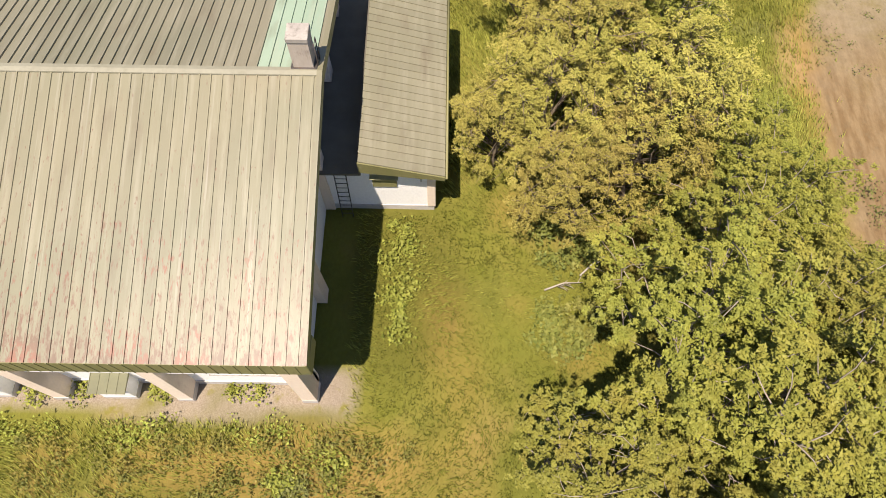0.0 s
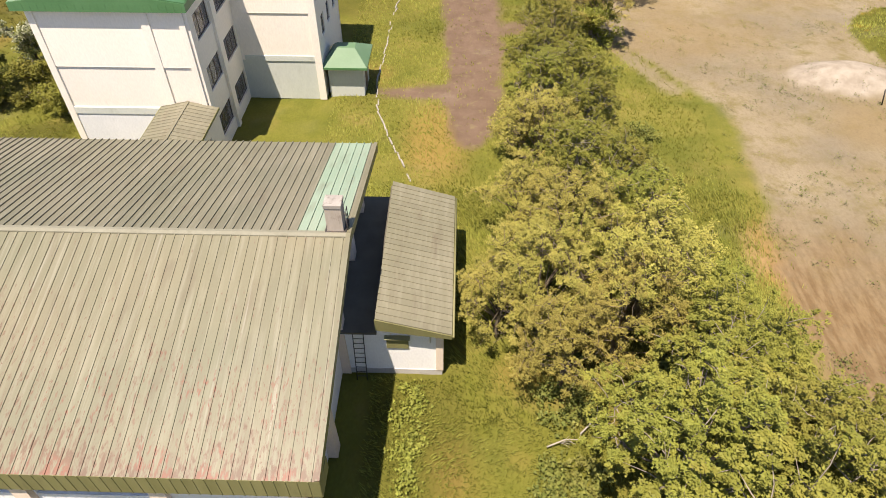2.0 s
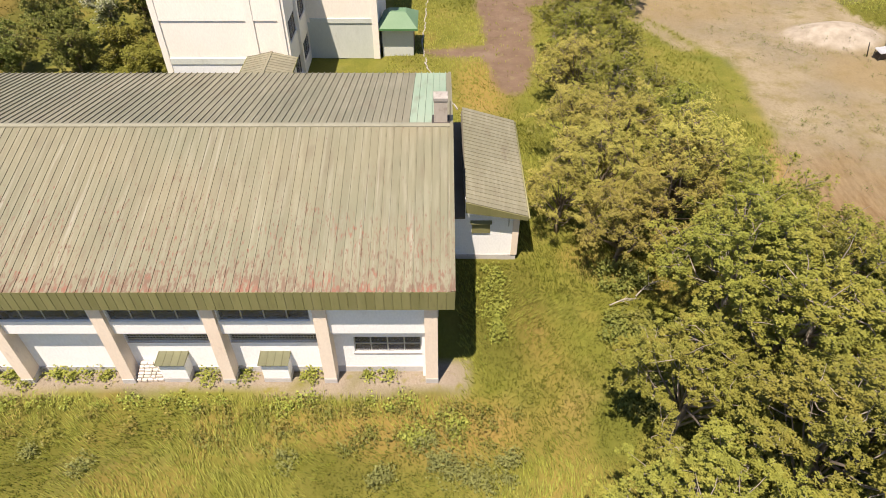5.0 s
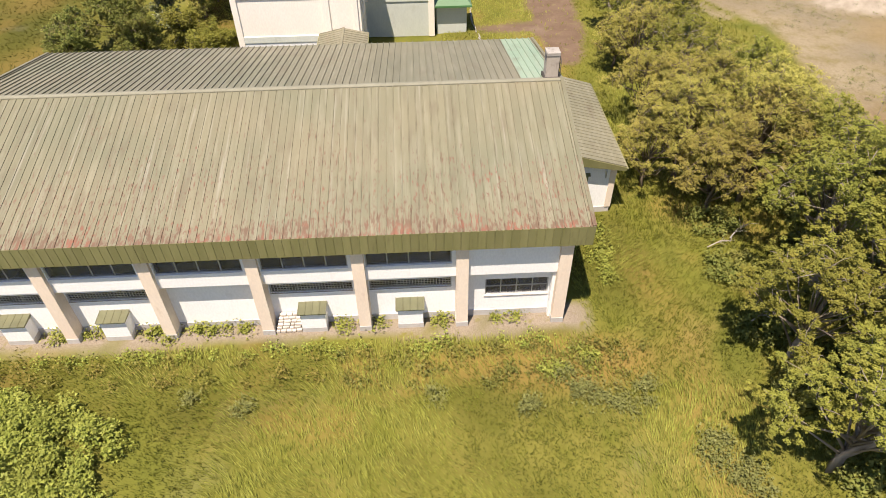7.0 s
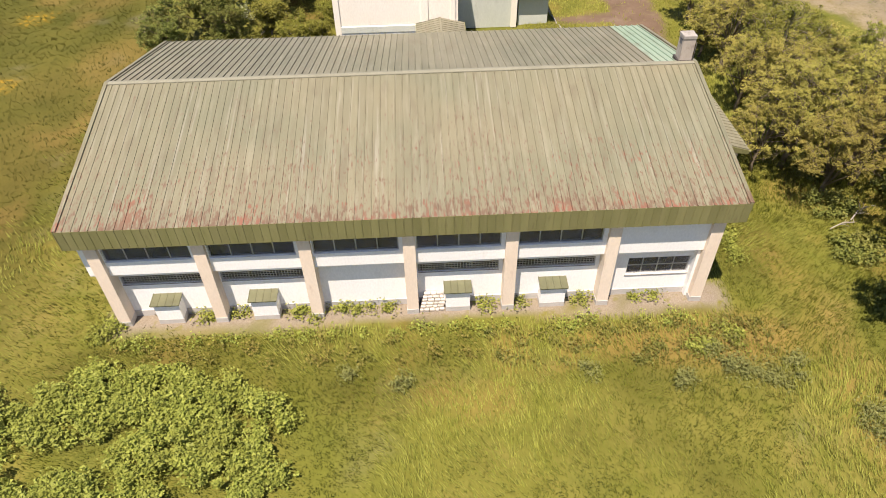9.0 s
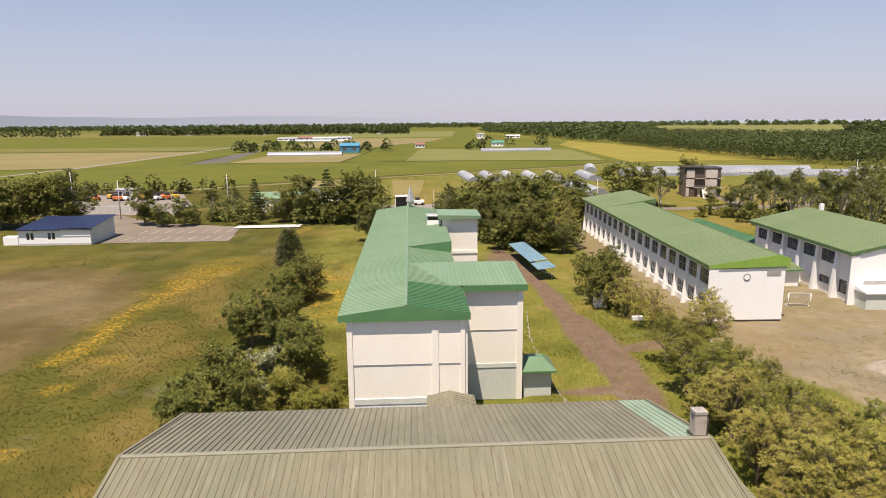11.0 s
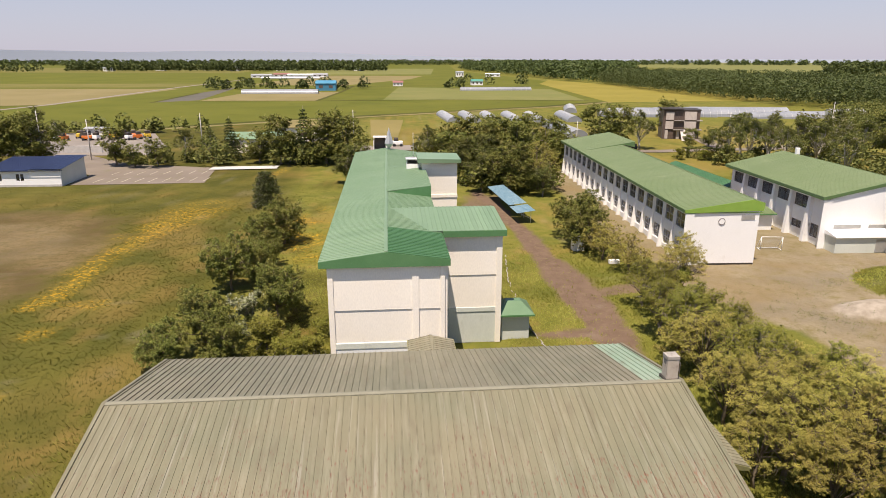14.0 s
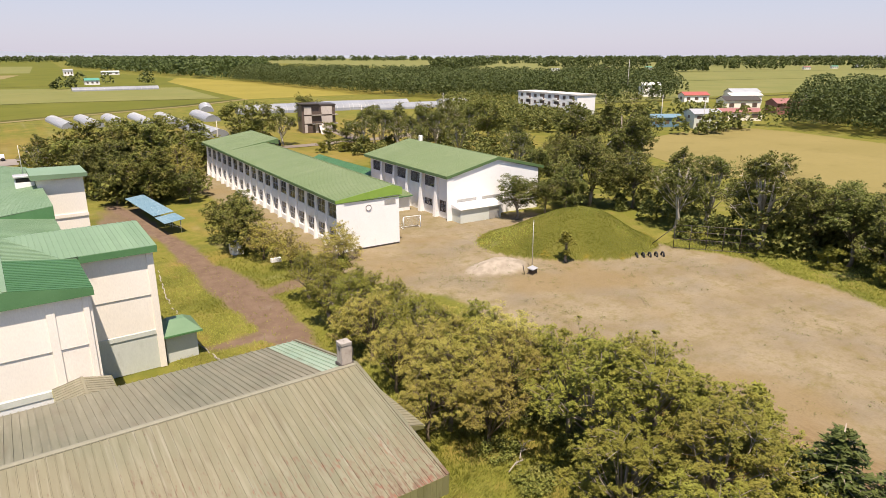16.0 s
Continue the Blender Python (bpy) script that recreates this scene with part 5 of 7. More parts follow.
def build_hall():
    """The second gymnasium, across the yard."""
    s = thing("assembly_hall", "white assembly hall with low-pitched green metal roof", "building")
    s.matrix_basis = pose(46.1, 63.4, 0, 0, 0, -2.3) @ pose(-45.9, -62.6, 0)
    x0, x1, y0, y1 = 47.0, 66.0, 62.82, 92.5
    holes = [(1.05 + i * 5.0, 5.0 + i * 5.0, 4.8, 6.7) for i in range(5)] + [(21.0, 23.6, 1.4, 2.6), (26.0, 28.0, 1.0, 3.0)]
    part("west_wall", pierced(y1 - y0, 0, 7.3, 0.3, holes), M_WHITE, s, m=pose(x0, y1, 0, 0, 0, -90))
    for u, v, z, w in holes:
        window(s, pose(x0, y1 - u, z, 0, 0, -90), v - u, w - z, 2, M_DARKFRAME, bar=0.08)
    col = mesh_of(prism([(0, 0), (0, 7.2), (-0.45, 7.2), (-0.95, 0)], "y", -0.35, 0.35), "column", M_WHITE)
    for i in range(5):
        part("column", col, None, s, m=pose(x0 - 0.003, y1 - 5.6 - i * 5.0, 0))
    part("corner_pier", boxes((x0 - 0.9, x0 + 0.3, y0 - 0.12, y0 - 0.003, 0, 7.2)), M_WHITE, s)
    gable = [(x0, 0), (x1, 0), (x1, 7.3), (56.6, 9.6), (x0, 7.3)]
    part("south_wall", prism(gable, "y", y0, y0 + 0.3), M_WHITE, s)
    part("north_wall", prism(gable, "y", y1 - 0.3, y1), M_WHITE, s)
    part("east_wall", boxes((x1 - 0.3, x1 - 0.003, y0 + 0.31, y1 - 0.31, 0, 7.3)), M_WHITE, s)
    for a, b in ((48.2, 52.2), (53.4, 57.4)):
        part("wall_vent", boxes((a, b, y0 - 0.05, y0 - 0.003, 3.0, 3.5)), M_FRAME, s)
    part("roof_deck", prism([(46.0, 7.6), (56.6, 10.0), (67.0, 7.6), (67.0, 7.35), (46.0, 7.35)], "y", 63.1, 93.2), M_DARKNESS, s)
    slope(s, (45.95, 93.3, 7.68), (0, -30.7, 0), (10.65, 0, 2.42), 68, M_SAGE_ROOF, rib=0.025)
    slope(s, (67.05, 62.6, 7.68), (0, 30.7, 0), (-10.45, 0, 2.42), 68, M_SAGE_ROOF, rib=0.025)
    part("gable_fascia", prism([(45.9, 7.66), (56.6, 10.08), (67.1, 7.66), (67.1, 7.2), (56.6, 9.6), (45.9, 7.2)], "y", 62.55, 62.62), M_SAGE_EDGE, s)
    part("eave_board", boxes((45.9, 45.96, 62.63, 93.3, 7.2, 7.64)), M_SAGE_EDGE, s)
    part("chimney", boxes((56.4, 57.0, 88.5, 89.1, 9.0, 11.2), bevel=0.02), M_WHITE, s)
    lean = part("store", boxes((47.1, 55.6, 60.2, 62.69, 0, 2.3)), M_GREYGREEN, s, "low grey store with white roof")
    part("store_roof", prism([(59.9, 2.302), (59.9, 2.42), (62.69, 2.95), (62.69, 2.302)], "x", 46.9, 55.8), M_WHITE, lean)
    part("store_shutter", boxes((53.0, 55.2, 60.14, 60.197, 0.1, 2.0)), M_FRAME, lean)
    return s


build_hall()


def build_corridor():
    c = thing("link_corridor", "low white link corridor with green roof between the houses", "corridor")
    part("wall", boxes((37.0, 45.8, 74.5, 77.5, 0, 2.7)), M_WHITE, c)
    part("west_stub", boxes((33.45, 37.0, 74.8, 77.2, 0, 2.6)), M_WHITE, c)
    slope(c, (33.5, 73.9, 2.82), (12.6, 0, 0), (0, 4.2, 0.7), 24, M_SAGE_ROOF)
    part("eave_board", boxes((33.5, 46.1, 73.86, 73.9, 2.6, 2.8)), M_GREEN_EDGE, c)
    c2 = thing("link_passage", "long low green-roofed passage behind the classroom house", "passage")
    part("wall", boxes((48.0, 52.0, 93.4, 121.0, 0, 3.0)), M_WHITE, c2)
    slope(c2, (47.5, 121.4, 3.1), (0, -28.0, 0), (2.5, 0, 1.0), 46, M_GREEN_DEEP)
    slope(c2, (52.5, 93.4, 3.1), (0, 28.0, 0), (-2.5, 0, 1.0), 46, M_GREEN_DEEP)


build_corridor()


def build_bike_shelter(at, turn, length, label):
    b = thing("bicycle_shelter", label, "shelter", at, turn, group="bicycle shelters beside the drive")
    slope(b, (-1.6, length / 2, 2.2), (0, -length, 0), (3.2, 0, 0.35), int(length / 0.75), M_BLUE, "roof_sheet", 0.03, 0.2)
    for i in range(int(length / 3) + 1):
        y = -length / 2 + 0.3 + i * (length - 0.6) / int(length / 3)
        part("post", tubes([([(0.9, y, 0), (0.9, y, 2.45)], [0.05, 0.05])], "post", M_GALV), None, b)
        part("brace", tubes([([(0.9, y, 1.1), (-1.3, y, 2.2)], [0.035, 0.035])], "brace", M_GALV), None, b)


build_bike_shelter((5.8, 95.0, 0), 4, 17.0, "long open bicycle shelter with faded blue sheet roof")
build_bike_shelter((6.7, 83.9, -0.25), 4, 5.0, "short lower bicycle shelter with faded blue sheet roof")

# ---- things in the yard ----


def post_row(points, r, name, mat):
    return tubes([([a, b], [r, r]) for a, b in points], name, mat)


def build_hut():
    h = thing("field_hut", "low white clubhouse with navy blue sheet roof beside the car park", "building")
    x0, x1, y0, y1 = -102.4, -86.8, 122.9, 134.9
    holes = [(1.7, 2.4, 1.3, 2.8), (2.6, 3.3, 1.3, 2.8), (6.3, 7.0, 1.3, 2.8), (7.2, 7.9, 1.3, 2.8)]
    part("south_wall", pierced(x1 - x0, 0, 3.6, 0.2, holes), M_WHITE, h, m=pose(x0, y0, 0))
    for u, v, z, w in holes:
        window(h, pose(x0 + u, y0, z), v - u, w - z, 1, M_DARKFRAME)
    part("south_base", boxes((x0 - 0.02, x1 + 0.02, y0 - 0.03, y0 - 0.003, 0, 0.45)), M_CONCRETE, h)
    part("east_wall", prism([(y0 + 0.21, 0), (y1, 0), (y1, 4.75), (y0 + 0.21, 3.6)], "x", x1 - 0.2, x1), M_GREYGREEN, h)
    part("west_wall", prism([(y0 + 0.21, 0), (y1, 0), (y1, 4.75), (y0 + 0.21, 3.6)], "x", x0, x0 + 0.2), M_WHITE, h)
    part("north_wall", boxes((x0 + 0.2, x1 - 0.2, y1 - 0.2, y1 - 0.003, 0, 4.7)), M_WHITE, h)
    slope(h, (x0 - 0.4, y0 - 0.5, 3.62), (9.6, 0, 0), (0, 13.0, 1.25), 21, M_NAVY, rib=0.03)
    slope(h, (x0 + 9.2, y0 - 0.5, 3.85), (7.0, 0, 0), (0, 13.0, 1.25), 16, M_NAVY, rib=0.03)
    part("eave_board", boxes((x0 - 0.4, x1 + 0.7, y0 - 0.54, y0 - 0.5, 3.42, 3.6)), M_NAVY, h)
    tank = thing("storage_box", "small white storage box beside the clubhouse", "box", (-104.6, 124.6, 0))
    part("body", boxes((-1.6, 1.6, -1.0, 1.0, 0, 1.9), bevel=0.03), M_WHITE, tank)


build_hut()


def build_goal():
    g = thing("goal", "white steel handball goal with sagging net in the yard", "goal", (39.1, 63.2, 0), -8)
    pipes = {"front_post": [((-1.5, 0, 0), (-1.5, 0, 2)), ((1.5, 0, 0), (1.5, 0, 2))], "crossbar": [((-1.5, 0, 2), (1.5, 0, 2))], "stay": [((-1.5, 0, 2), (-1.5, 1.3, 0)), ((1.5, 0, 2), (1.5, 1.3, 0)), ((-1.5, 1.3, 0.05), (1.5, 1.3, 0.05)), ((-1.5, 0, 0.05), (-1.5, 1.3, 0.05)), ((1.5, 0, 0.05), (1.5, 1.3, 0.05))]}
    for name, rows in pipes.items():
        for a, b in rows:
            part(name, post_row([(a, b)], 0.05, name, M_WHITE), None, g)
    net = [((-1.5 + 0.25 * i, 0, 1.98), (-1.5 + 0.25 * i, 1.28, 0.06)) for i in range(13)] + [((-1.5, 1.3 * t, 2 - 1.95 * t), (1.5, 1.3 * t, 2 - 1.95 * t)) for t in np.arange(0.1, 1, 0.11)]
    part("net", post_row(net, 0.012, "net", M_FRAME), None, g)


build_goal()
pole = thing("flag_pole", "tall slim pale pole standing on the playing field", "pole", (40.4, 36.2, 0))
part("shaft", tubes([([(0, 0, 0), (0, 0, 3), (0, 0, 6.6)], [0.06, 0.05, 0.035])], "shaft", M_GALV, 8), None, pole)
part("finial", tubes([([(0, 0, 6.6), (0, 0, 6.75)], [0.07, 0.02])], "finial", M_GALV, 8), None, pole)
stake = tagged(new("stake", tubes([([(38.4, 35.4, 0), (38.15, 35.5, 1.3)], [0.05, 0.045])], "stake", M_STEEL)), "short dark leaning stake in the soil", "stake")
desk = thing("score_desk", "small weathered table with pale top on dark legs", "table", (39.4, 35.0, 0), 15)
part("tabletop", slab([(-0.65, -0.45, 0.72), (0.65, -0.45, 0.72), (0.65, 0.45, 0.9), (-0.65, 0.45, 0.9)], 0.05), M_GALV, desk)
for x in (-0.55, 0.5):
    for y in (-0.35, 0.33):
        part("leg", boxes((x, x + 0.06, y, y + 0.06, -0.05, 0.68)), M_STEEL, desk)
part("panel", boxes((-0.5, 0.5, -0.3, 0.3, 0.1, 0.6)), M_STEEL, desk)

RUBBER = surface("black_rubber", (0.015, 0.015, 0.016), (0.03, 0.03, 0.03), 3, 16, 0.8, 0, 0.2)
ring = [Vector((0.42 * math.cos(a), 0, 0.42 * math.sin(a))) for a in np.linspace(0, 2 * math.pi, 17)]
tyre_me = tubes([(ring, [0.13] * 17)], "tyre", RUBBER, 8)
for i in range(5):
    t = i / 4
    ob = new("tyre", tyre_me)
    ob.matrix_basis = pose(56.2 + 3.4 * t, 32.0 - 1.8 * t, 0.12, 0, 0, 62)
    tagged(ob, "old black tyre half sunk upright in the ground", "tyre", "row of half-buried tyres")


def build_backstop():
    b = thing("backstop_fence", "tall dark steel backstop fence with wire mesh panels", "fence")
    a, c = Vector((63.9, 31.6, 0)), Vector((70.9, 23.0, 0))
    for i in range(6):
        p = a.lerp(c, i / 5)
        part("post", tubes([([p, p + Vector((0, 0, 3.6))], [0.06, 0.06])], "post", M_STEEL), None, b)
    for z in (0.15, 1.5, 2.6, 3.55):
        part("rail", tubes([([a + Vector((0, 0, z)), c + Vector((0, 0, z))], [0.045, 0.045])], "rail", M_STEEL), None, b)
    wires = []
    for i in range(60):
        p = a.lerp(c, i / 59)
        wires.append(([p + Vector((0, 0, 0.15)), p + Vector((0, 0, 1.5))], [0.01, 0.01]))
    part("mesh_panel", tubes(wires, "mesh_panel", M_STEEL, 4), None, b)
    for p, q in ((a, Vector((62.2, 34.5, 0))), (c, Vector((72.5, 26.0, 0)))):
        part("side_stay", tubes([([p + Vector((0, 0, 3.3)), q], [0.05, 0.05])], "side_stay", M_STEEL), None, b)


build_backstop()


def simple_house(name, label, x, y, w, d, h, wall, roof, pitch=0.35, turn=0.0, storeys=1, category="house", windows=3, flat=False):
    """A far house: walls, roof in two slopes or flat, windows on the long sides."""
    b = thing(name, label, category, (x, y, 0), turn)
    part("wall", boxes((-w / 2, w / 2, -d / 2, d / 2, 0, h)), wall, b)
    rise = 0.3 if flat else pitch * d / 2
    if flat:
        part("roof", boxes((-w / 2 - 0.2, w / 2 + 0.2, -d / 2 - 0.2, d / 2 + 0.2, h + 0.003, h + 0.4)), roof, b)
    else:
        part("roof", prism([(-d / 2 - 0.5, h + 0.003), (0, h + rise), (d / 2 + 0.5, h + 0.003), (d / 2 + 0.5, h + 0.15), (0, h + rise + 0.15), (-d / 2 - 0.5, h + 0.15)], "x", -w / 2 - 0.4, w / 2 + 0.4), roof, b)
        part("gable", prism([(-d / 2, h), (d / 2, h), (0, h + rise)], "x", -w / 2 + 0.02, w / 2 - 0.02), wall, b)
    fw, fh = w / (windows + 0.5) * 0.5, h / storeys * 0.42
    me = mesh_of(boxes((0, fw, -0.05, 0.05, 0, fh)), "window", M_DARKFRAME)
    for s in range(storeys):
        for i in range(windows):
            part("window", me, None, b, m=pose(-w / 2 + (i + 0.5) * w / windows - fw / 2, -d / 2, s * h / storeys + h / storeys * 0.35))
    side = mesh_of(boxes((-0.05, 0.05, 0, fw, 0, fh)), "window", M_DARKFRAME)
    for s in range(storeys):
        part("window", side, None, b, m=pose(-w / 2, -fw / 2, s * h / storeys + h / storeys * 0.35))
    return b


M_RED = surface("red_roof", (0.30, 0.072, 0.06), (0.36, 0.095, 0.075), 0.3, 5, 0.6)
M_MAROON = surface("maroon_roof", (0.24, 0.10, 0.09), (0.3, 0.14, 0.12), 0.3, 5, 0.6)
M_SKYBLUE = surface("sky_blue_cladding", (0.115, 0.205, 0.265), (0.15, 0.245, 0.305), 0.2, 4, 0.6)
M_BARN_BLUE = surface("bright_blue_cladding", (0.05, 0.20, 0.32), (0.07, 0.25, 0.38), 0.2, 4, 0.6)
M_GREYROOF = surface("grey_roof", (0.28, 0.29, 0.31), (0.36, 0.37, 0.39), 0.3, 5, 0.6)
M_TEAL = surface("teal_roof", (0.06, 0.22, 0.17), (0.08, 0.27, 0.2), 0.3, 5, 0.6)
M_FILM = surface("greenhouse_film", (0.21, 0.22, 0.24), (0.31, 0.32, 0.34), 0.08, 1.5, 0.35, 0, 0.2, (1, 0.2, 1), (0.24, 0.26, 0.26), 0.55, 0.8)
M_ORANGE = surface("orange_machine_paint", (0.62, 0.14, 0.02), (0.7, 0.2, 0.03), 0.6, 5, 0.5)
M_YELLOW = surface("yellow_machine_paint", (0.70, 0.45, 0.03), (0.75, 0.5, 0.05), 0.6, 5, 0.5)

simple_house("blue_barn", "bright blue barn on the plain", -69, 566, 17, 12, 6, M_BARN_BLUE, M_BARN_BLUE, 0.4, 0, 1, "barn", 2)
simple_house("field_house", "small pale house with maroon roof among fields", -5.4, 655, 10, 8, 3.4, M_WHITE, M_MAROON, 0.45)
simple_house("farm_house", "farmhouse with green roof beside trees", 77, 672, 12, 8, 4, M_WHITE, M_TEAL, 0.5)
simple_house("farm_barn", "white barn far on the plain", 92, 980, 11, 8, 7, M_WHITE, M_GREYROOF, 0.4, 0, 1, "barn")
simple_house("farm_barn", "long white barn far on the plain", 145, 1000, 22, 8, 4, M_WHITE, M_WHITE, 0.3, 0, 1, "barn")
for i, (w, h) in enumerate(((30, 3), (24, 4), (36, 3.2), (22, 3.6))):
    simple_house("farm_shed", "pale farm shed in a distant farmyard", -200 + 28 * i, 985 + 10 * (i % 2), w, 12, h, M_WHITE, (M_GREYROOF, M_MAROON, M_WHITE, M_GREYROOF)[i], 0.3, 0, 1, "shed")
for i in range(7):
    simple_house("far_house", "tiny pale house near the skyline", -620 + 90 * i, 1500 + 60 * (i % 3), 22, 12, 7, M_WHITE, (M_GREYROOF, M_RED, M_GREYROOF)[i % 3], 0.4)
for i in range(9):
    simple_house("far_house", "tiny pale house beyond the wood", 760 + 130 * i, 760 + 45 * (i % 4) - 35 * i, 12, 8, 4, M_WHITE, (M_GREYROOF, M_MAROON, M_TEAL)[i % 3], 0.4, -35)


M_BLOCKWORK = surface("pale_pinkish_blockwork", (0.46, 0.40, 0.36), (0.56, 0.50, 0.45), 0.8, 9, 0.9, 0, 0.2, (1, 1, 0.4), (0.33, 0.28, 0.24))


def build_dark_house():
    """The tall house with dark timber and pale panels."""
    b = simple_house("timber_house", "three-storey dark brown house with pale block panels and flat roof", 85.5, 200, 12, 9, 9.6, M_DARKFRAME, M_STEEL, 0, -14, 3, "house", 2, True)
    for x0, x1, z0, z1 in ((-5.2, -2.6, 6.5, 9.2), (-5.2, -2.6, 3.4, 6.0), (0.9, 4.8, 6.5, 9.3), (0.9, 4.8, 3.4, 6.0), (-5.2, -4.2, 0.1, 3.0), (-1.4, -0.4, 0.1, 3.0), (1.8, 4.8, 0.2, 2.7)):
        part("pale_panel", boxes((x0, x1, -4.85, -4.56, z0, z1)), M_BLOCKWORK, b)
    for z in (3.1, 6.2):
        part("balcony", boxes((-2.5, 0.8, -5.7, -4.56, z, z + 0.22)), M_STAINED, b)
        part("balcony_rail", boxes((-2.5, 0.8, -5.75, -5.68, z + 0.55, z + 1.1)), M_DARKFRAME, b)
        part("corner_balcony", boxes((4.9, 6.8, -5.4, -2.0, z, z + 0.25)), M_STAINED, b)
    part("roof_lip", boxes((-6.6, 0.2, -5.3, 4.8, 10.01, 10.3)), M_STEEL, b)
    part("stair", prism([(-4.5, 3.4), (-9.5, 0.0), (-8.9, 0.0), (-4.5, 3.0)], "x", -0.2, 1.4), M_BLOCKWORK, b)


build_dark_house()


def build_apartments():
    b = thing("apartment_block", "white four-storey apartment block behind the trees", "building", (190, 184, 0), -93)
    part("wall", boxes((-19, 19, -5, 5, 0, 11.0)), M_WHITE, b)
    part("parapet", boxes((-19.3, 19.3, -5.3, 5.3, 11.003, 11.5)), M_CONCRETE, b)
    win = mesh_of(boxes((-0.8, 0.8, -0.06, 0.05, 0, 1.4)), "window", M_DARKFRAME)
    rail = mesh_of(boxes((-1.7, 1.7, -1.3, -1.2, 0, 1.0), (-1.7, 1.7, -1.2, -0.003, -0.15, 0)), "balcony", M_WHITE)
    gap = mesh_of(boxes((-1.5, 1.5, -0.05, 0.05, 0, 2.1)), "balcony_door", M_DARKFRAME)
    for s in range(4):
        for i in range(8):
            x = -16.4 + 4.6 * i
            if i % 2:
                part("balcony", rail, None, b, m=pose(x, -5, s * 2.75 + 0.4))
                part("balcony_door", gap, None, b, m=pose(x, -5, s * 2.75 + 0.45))
            else:
                part("window", win, None, b, m=pose(x, -5, s * 2.75 + 1.0))
        for y in (-2.5, 1.5):
            part("window", win, None, b, m=pose(-19, y, s * 2.75 + 1.0, 0, 0, -90))


build_apartments()
for name, label, x, y, w, d, h, wall, roof, pitch, turn, n in (
    ("village_house", "house with blue roof at the meadow's far edge", 204, 138, 12, 7, 3.6, M_SKYBLUE, M_SKYBLUE, 0.3, -30, 1),
    ("village_house", "two-storey grey house with grey roof", 213, 127, 11, 9, 5.4, M_GREYGREEN, M_GREYROOF, 0.35, -30, 2),
    ("village_house", "long low house with maroon roof", 250, 136, 20, 8, 3.6, M_CREAM, M_MAROON, 0.35, -30, 1),
    ("village_house", "house with vivid red roof", 334, 214, 15, 9, 4, M_WHITE, M_RED, 0.4, -30, 1),
    ("village_house", "white flat-roofed two-storey house", 334, 183, 18, 8, 5.4, M_WHITE, M_WHITE, 0.3, -30, 2),
    ("village_house", "white house among trees", 358, 264, 12, 9, 7.5, M_WHITE, M_WHITE, 0.3, -30, 2),
    ("village_house", "house with teal roof", 400, 170, 20, 10, 5, M_CREAM, M_TEAL, 0.4, -30, 2),
    ("village_house", "village house with dark sloping roof", 300, 165, 18, 10, 5, M_CREAM, M_STEEL, 0.4, -30, 1),
    ("village_house", "village house with dark sloping roof", 370, 205, 18, 10, 5, M_CREAM, M_GREYROOF, 0.4, -30, 1),
    ("village_house", "village house with dull maroon roof", 300, 140, 16, 10, 5, M_MAROON, M_MAROON, 0.4, -30, 1),
    ("white_cottage", "small white house with grey gable roof behind the trees", 121, 88, 9, 8, 4.5, M_WHITE, M_GREYROOF, 0.7, 35, 1),
    ("yard_shed", "green-roofed shed behind the pines", -55, 178, 16, 10, 4, M_CREAM, M_GREEN_ROOF, 0.3, 0, 1),
    ("yard_shed", "tan-roofed shed behind the pines", -44, 205, 18, 10, 4.5, M_CREAM, C_TAN, 0.3, 0, 1),
    ("yard_office", "small white works office", -118, 219, 8, 4, 3.0, M_CREAM, M_GREYROOF, 0.2, 0, 1),
    ("roadside_house", "long pale shed beside the greenhouses", 188, 257, 14, 7, 4, M_CREAM, M_GREYROOF, 0.3, -10, 1),
):
    simple_house(name, label, x, y, w, d, h, wall, roof, pitch, turn, n)
kiosk = thing("open_kiosk", "white open-fronted box shelter with dark inside", "shelter", (-18.5, 178, 0))
part("shell", boxes((-2, -1.75, -1.5, 1.5, 0, 3.6), (1.75, 2, -1.5, 1.5, 0, 3.6), (-2, 2, -1.5, 1.5, 3.603, 3.9), (-1.74, 1.74, 1.3, 1.5, 0, 3.6)), M_WHITE, kiosk)
# dark sheet added for the shade inside the kiosk
part("shade_sheet", boxes((-1.74, 1.74, 1.2, 1.297, 0, 3.6)), M_DARKNESS, kiosk)


def tunnel(x, y, length, width, turn, label="arched film greenhouse tunnel"):
    t = thing("greenhouse", label, "greenhouse", (x, y, 0), turn, group="film greenhouses")
    arc = [(width / 2 * math.cos(a), width * (0.36 * math.sin(a) ** 0.8 + 0.05 * (1 - abs(math.cos(a))))) for a in np.linspace(0, math.pi, 11)]
    part("film", prism(arc, "y", -length / 2, length / 2), M_FILM, t)
    bow = tubes([([(px * 1.01, 0, pz * 1.01) for px, pz in arc], [0.05] * 11)], "hoop", M_GALV, 4)
    for yy in np.arange(-length / 2, length / 2 + 0.1, max(3.0, length / 14)):
        part("hoop", bow, None, t, m=pose(0, float(yy), 0))


for i in range(5):
    tunnel(11.5 + 9.9 * i, 282 - 1.5 * i, 40 - 4 * (i == 4), 5.6, 3 - 1.5 * i)
tunnel(50.5, 223, 42, 7, 0)
tunnel(66.5, 276, 34, 6.5, -4)
tunnel(81, 324, 30, 6.5, -14)
tunnel(-101, 517, 60, 8, 88)
tunnel(78, 555, 62, 7, 90)
tunnel(-150, 925, 80, 8, 90)
for i in range(6):
    tunnel(108 + 9.5 * i, 285 + 1.0 * i, 46, 9.4, 80)
